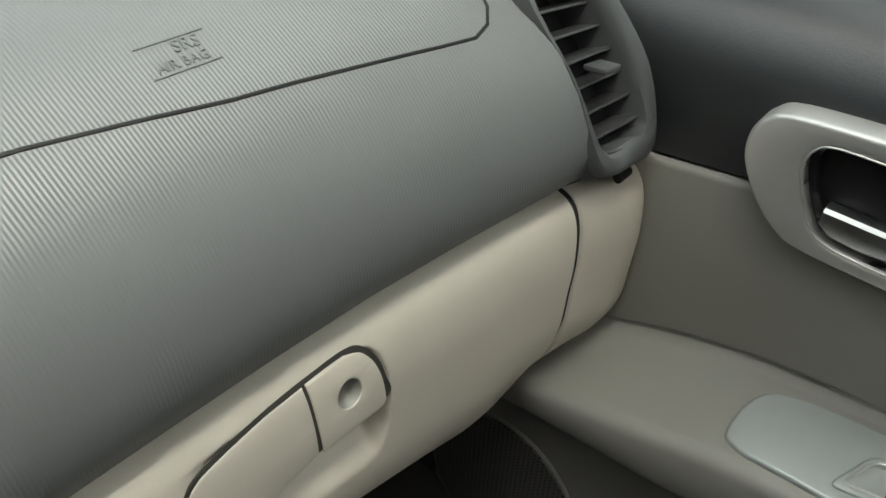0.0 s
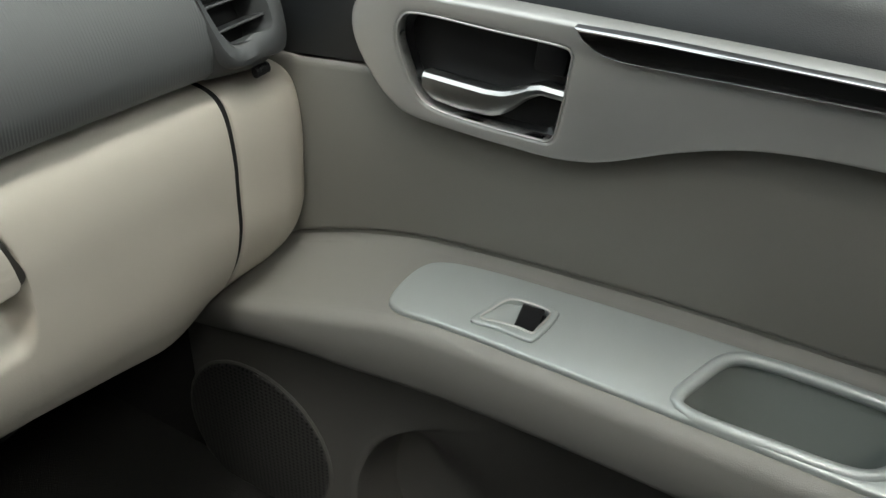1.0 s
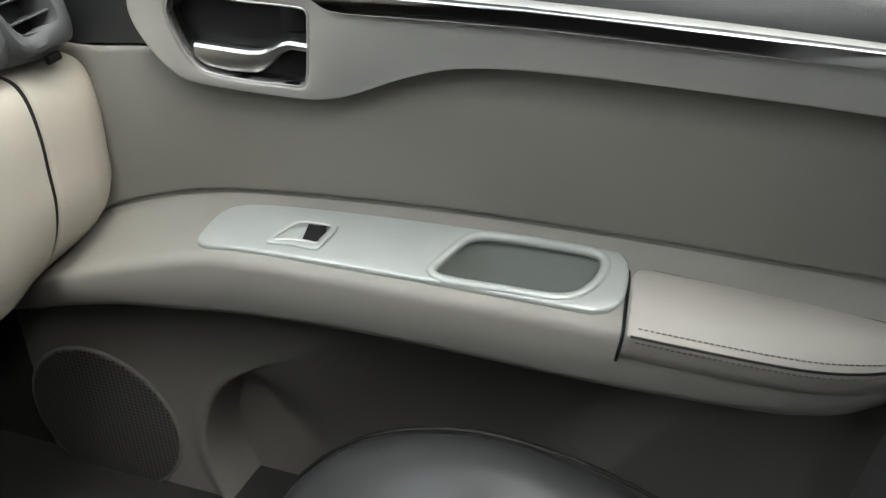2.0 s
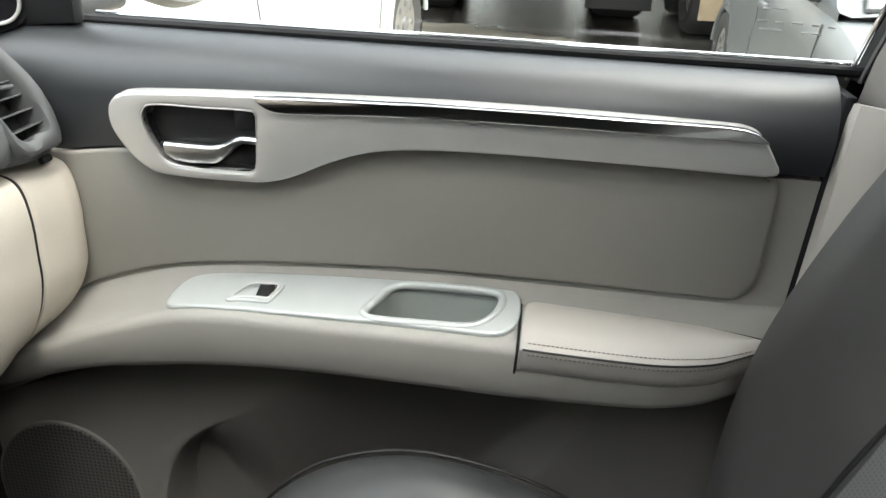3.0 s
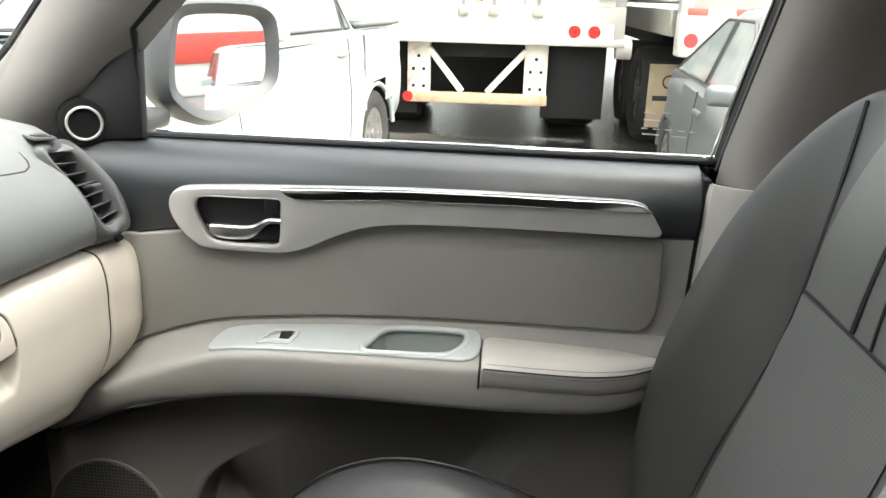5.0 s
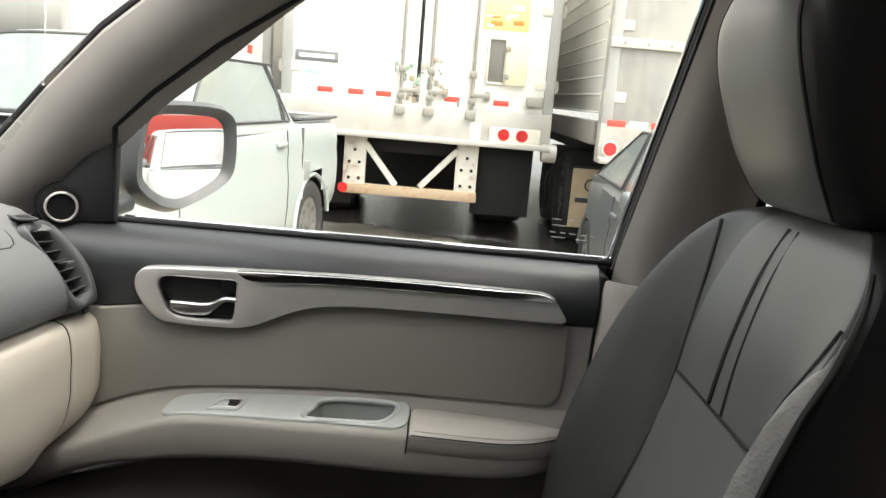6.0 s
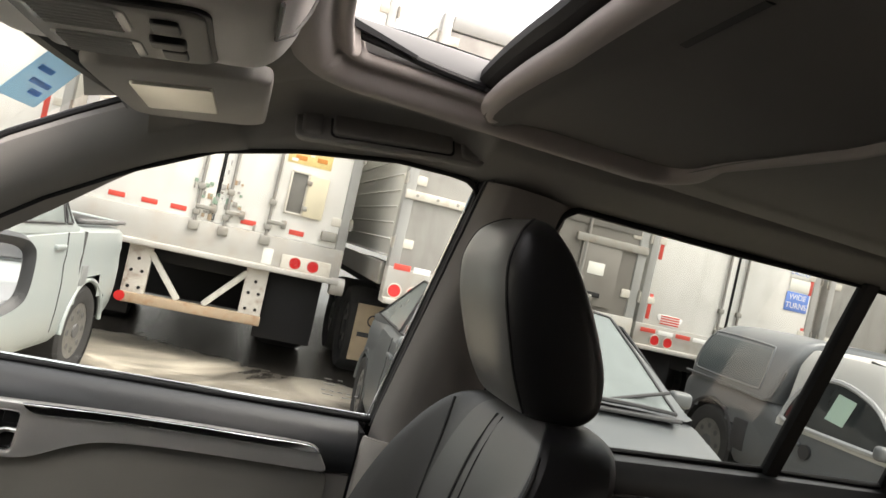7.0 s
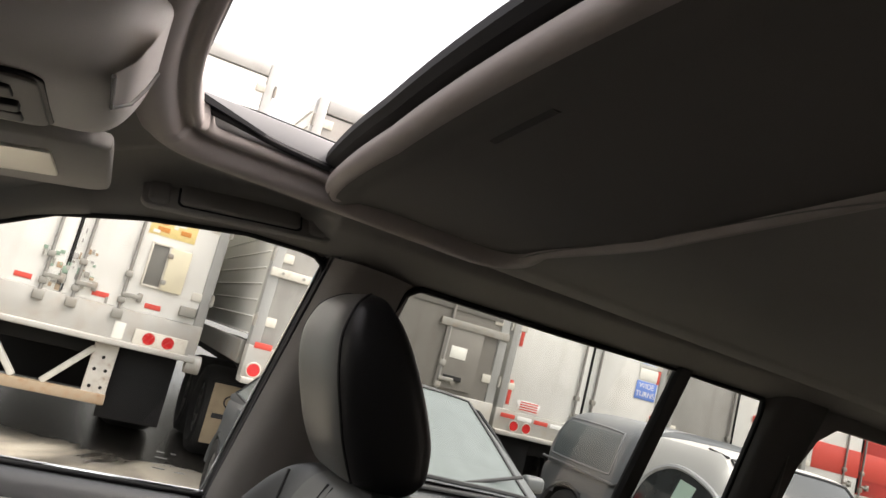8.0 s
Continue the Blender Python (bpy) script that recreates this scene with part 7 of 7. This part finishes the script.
            well = rod(P(u, v * (half - 0.34), wheel_r), P(u, v * (half - 0.03), wheel_r), 1.16 * wheel_r, seg=32, cap=False)
            rod(P(u, v * (half - 0.35), wheel_r), P(u, v * (half - 0.34), wheel_r), 1.16 * wheel_r, seg=32, bm=well)
            part("wheel_well", well, UNDER, t)
    return t, P


# white pickup, nose towards the car
pick_turn = math.atan2(0.16, -1.0)
# the pickup's panes are pale: sky reflection put into the base colour
pick, P = vehicle("pickup_truck", "white extended-cab pickup with a dusty bed", "pickup truck", (4.8, 2.33, 0.0), pick_turn,
                  [(2.55, 0.42, 0.85, 0.82), (2.4, 0.34, 1.0, 0.93), (1.8, 0.3, 1.07, 0.99), (1.2, 0.3, 1.13, 1.0), (-0.7, 0.3, 1.2, 1.0), (-0.9, 0.32, 1.2, 1.0), (-1.72, 0.38, 1.2, 1.0), (-1.85, 0.46, 1.18, 0.97)], 0.87, WHITEPAINT,
                  (1.2, -0.82, 0.5, -0.42, 1.18, 1.68, 0.965, 0.8), wheels=(1.6, -1.15), wheel_r=0.36, post=0.87, glass=mat("glass_with_painted_reflection", (0.16, 0.185, 0.18), 0.08, vary=0.15))
turned = Matrix.Rotation(pick_turn, 4, "Z")
part("bed_gap", box(P(-0.88, 0, 0.95), (0.014, 1.732, 0.42), 0.003, turn=turned), mat("bed_gap_grey", (0.06, 0.06, 0.06), 0.7), pick)
part("bed_liner", box(P(-1.36, 0, 1.21), (0.9, 1.46, 0.04), 0.008, turn=turned), BLACK, pick, "black bed liner")
for v in (1, -1):
    part("bed_rail", box(P(-1.36, v * 0.8, 1.23), (0.96, 0.07, 0.03), 0.012, turn=turned), mat("grey_rail_cap", (0.12, 0.12, 0.12), 0.6), pick)
part("tailgate_rail", box(P(-1.82, 0, 1.22), (0.06, 1.56, 0.05), 0.015, turn=turned), WHITEPAINT, pick)
part("fuel_flap", box(P(-0.98, 0.866, 0.82), (0.13, 0.014, 0.16), 0.006, turn=turned), mat("flap_grey", (0.22, 0.23, 0.23), 0.5), pick)
part("tail_lamp", box(P(-1.85, 0.78, 0.92), (0.06, 0.1, 0.26), 0.02, turn=turned), REDLENS, pick)
# silver hatchback, nose towards the car
# pale panes here too, coloured for what they would reflect
hatch, P = vehicle("hatchback_car", "silver hatchback facing the window, with wipers", "car", (4.35, -1.74, 0.0), math.pi - 0.04,
                   [(1.95, 0.3, 0.6, 0.75), (1.85, 0.22, 0.7, 0.9), (1.5, 0.2, 0.83, 0.97), (1.1, 0.2, 0.93, 1.0), (-0.6, 0.2, 0.98, 1.0), (-1.5, 0.24, 0.94, 0.96), (-1.8, 0.34, 0.86, 0.88)], 0.86, SILVERPAINT,
                   (1.15, -1.5, 0.2, -0.35, 0.95, 1.43, 0.93, 0.72), wheels=(1.1, -1.2), wheel_r=0.31, glass=mat("glass_with_painted_reflection", (0.25, 0.28, 0.28), 0.08, vary=0.15))
for v in (0.15, -0.55):
    part("wiper", rod(P(1.14, v, 0.975), P(0.98, v + 0.52, 1.07), 0.012, seg=8), DARKTRIM, hatch)
part("cowl", box(P(1.2, 0, 0.945), (0.1, 1.3, 0.02), 0.008), DARKTRIM, hatch)
# grey pickup with a canopy on its bed, parked beside the hatchback with its nose the same way
CABROOF = mat("pale_cab_paint", (0.6, 0.59, 0.56), 0.35, vary=0.05, stain=0.25, sscale=3, stain_color=(0.45, 0.43, 0.39))
gp, P = vehicle("pickup_truck", "dusty grey pickup with bed canopy and pale cab roof", "pickup truck", (4.9, -5.27, 0.0), math.pi - 0.02,
                [(3.1, 0.35, 0.68, 0.85), (2.95, 0.3, 0.8, 0.95), (1.75, 0.28, 0.86, 1.0), (0.1, 0.28, 0.86, 1.0), (0.0, 0.28, 0.95, 1.0), (-1.3, 0.32, 0.98, 1.0), (-1.4, 0.42, 0.94, 0.96)], 0.86, GREYPAINT,
                (1.75, 0.02, 0.98, 0.1, 0.84, 1.5, 0.985, 0.86), wheels=(1.95, -0.85), wheel_r=0.37, glass=CARGLASS, roof_paint=CABROOF, post=0.9, side_glass=False)
CANOPY = mat("grey_canopy", (0.17, 0.18, 0.19), 0.32, vary=0.06, stain=0.3, sscale=3, stain_color=(0.22, 0.215, 0.2))
CAN_W = [(0.95, 0.862), (1.1, 0.858), (1.25, 0.838), (1.38, 0.8), (1.47, 0.745), (1.53, 0.66), (1.565, 0.52), (1.58, 0.3)]
CAN_R = [(0.95, -1.35), (1.1, -1.345), (1.25, -1.31), (1.38, -1.25), (1.47, -1.18), (1.53, -1.08), (1.565, -0.9), (1.58, -0.6)]
CAN_F = [(0.95, -0.06), (1.1, 0.0), (1.25, 0.05), (1.38, 0.08), (1.58, 0.08)]
rings = []
for z, k in [(q.x, q.y) for q in spline([(z, k, 0) for z, k in CAN_W], 3)]:
    ua, ub = lerp_table(CAN_R, z), lerp_table(CAN_F, z)
    rings.append([P(u, v, z) for u, v in rounded(ub - ua, 2 * k, 0.1, 4, (ua + ub) / 2, 0)])
canopy = part("canopy", loft(rings, closed=True, caps=True), CANOPY, gp, "dusty grey bed canopy")
part("canopy_lip", tube([P(u, -0.872, z) for u, z in ((-1.36, 0.985), (-0.7, 0.975), (-0.12, 0.955), (-0.02, 1.0), (0.04, 1.1), (0.1, 1.25))], 0.012, 6), GREYPAINT, canopy)
PANE = spline([(-1.22, 1.06), (-1.23, 1.1), (-1.19, 1.3), (-1.13, 1.41), (-1.05, 1.44), (-0.3, 1.43), (-0.2, 1.38), (-0.18, 1.2), (-0.2, 1.06), (-0.26, 1.03), (-0.7, 1.03), (-1.16, 1.04)], 3, closed=True)
for v in (1, -1):
    part("canopy_rim", tube([P(q.x, v * (lerp_table(CAN_W, q.y) + 0.002), q.y) for q in PANE], 0.013, 6, True), CANOPY, canopy)
    rows = [[P(u, v * (lerp_table(CAN_W, z) + 0.004), z) for u in steps(lerp_table([(1.04, -1.21), (1.1, -1.22), (1.3, -1.18), (1.42, -1.1)], z), lerp_table([(1.04, -0.21), (1.2, -0.19), (1.38, -0.21), (1.42, -0.28)], z), 8)] for z in steps(1.04, 1.425, 8)]
    part("canopy_pane", loft(rows), mat("dusty_canopy_glass", (0.13, 0.15, 0.155), 0.16, vary=0.12, vscale=4, stain=0.3, sscale=6, stain_color=(0.2, 0.2, 0.19)), canopy, "dusty side glass")
SIDEWIN = spline([(0.14, 0.9), (0.19, 1.05), (0.29, 1.18), (0.49, 1.275), (0.73, 1.275), (1.02, 1.19), (1.2, 1.06), (1.34, 0.91), (1.34, 0.86), (0.8, 0.85), (0.34, 0.85), (0.17, 0.86)], 3, closed=True)
for v in (1, -1):
    lean = lambda z: v * (0.853 - 0.16 * (z - 0.84) + 0.012)
    bm = bmesh.new()
    bm.faces.new([bm.verts.new(P(q.x, lean(q.y), q.y)) for q in SIDEWIN])
    sw = part("side_window", bm, CARGLASS, gp, "dark side window", smooth=False)
    part("window_frame", tube([P(q.x, lean(q.y), q.y) for q in SIDEWIN], 0.022, 6, True), mat("pale_window_frame", (0.45, 0.46, 0.46), 0.35, vary=0.06), sw)
    ring = [P(u, lean(z) + v * 0.004, z) for u, z in ((0.66, 1.2), (0.86, 1.17), (0.8, 0.96), (0.6, 0.98))]
    if v < 0:
        bm = bmesh.new()
        bm.faces.new([bm.verts.new(p) for p in ring])
        part("window_paper", bm, GREENTINT, sw, "pale green paper on the side window", smooth=False)
part("fuel_cap", rod(P(0.49, -0.85, 0.67), P(0.49, -0.878, 0.67), 0.06, seg=24), DARKTRIM, gp, "dark fuel filler cap")
part("step_pad", box(P(-0.36, -0.85, 0.58), (0.2, 0.04, 0.28), 0.02), DARKTRIM, gp)
part("aerial", rod(P(0.75, -0.66, 1.5), P(1.0, -0.68, 1.47), 0.01, seg=8), DARKTRIM, gp)
# dark car ahead, seen through the windscreen's corner
vehicle("dark_car", "dark saloon car parked ahead of the trailers", "car", (6.7, 4.75, 0.0), math.pi - 0.2,
                [(2.1, 0.3, 0.65, 0.8), (1.95, 0.24, 0.8, 0.93), (1.0, 0.22, 0.92, 1.0), (-1.2, 0.22, 0.95, 1.0), (-2.0, 0.26, 0.9, 0.95), (-2.15, 0.4, 0.8, 0.88)], 0.88, GREYPAINT,
                (1.0, -1.4, 0.3, -0.9, 0.93, 1.4, 0.94, 0.76), wheels=(1.3, -1.3), wheel_r=0.32)
# white car parked behind, seen in the door mirror
vehicle("parked_car", "white saloon car parked behind, seen in the mirror", "car", (2.3, -8.6, 0.0), math.pi / 2,
                [(2.1, 0.3, 0.65, 0.8), (1.95, 0.24, 0.8, 0.93), (1.0, 0.22, 0.92, 1.0), (-1.2, 0.22, 0.95, 1.0), (-2.0, 0.26, 0.9, 0.95), (-2.15, 0.4, 0.8, 0.88)], 0.88, WHITEPAINT,
                (1.0, -1.4, 0.3, -0.9, 0.93, 1.4, 0.94, 0.76), wheels=(1.3, -1.3), wheel_r=0.32)
# low white and red building behind, seen in the mirror
bld = thing("warehouse", "low white and red warehouse behind the car", "building", (2, -22, 0))
part("wall", box((4, -24, 2.0), (30, 1, 4.0), 0.05), TRAILER, bld)
part("red_band", box((4, -23.45, 1.45), (29.8, 0.1, 0.9), 0.02), REDTAPE, bld)
part("roof", box((4, -24.4, 4.1), (30.6, 2.4, 0.2), 0.03), ALU, bld)
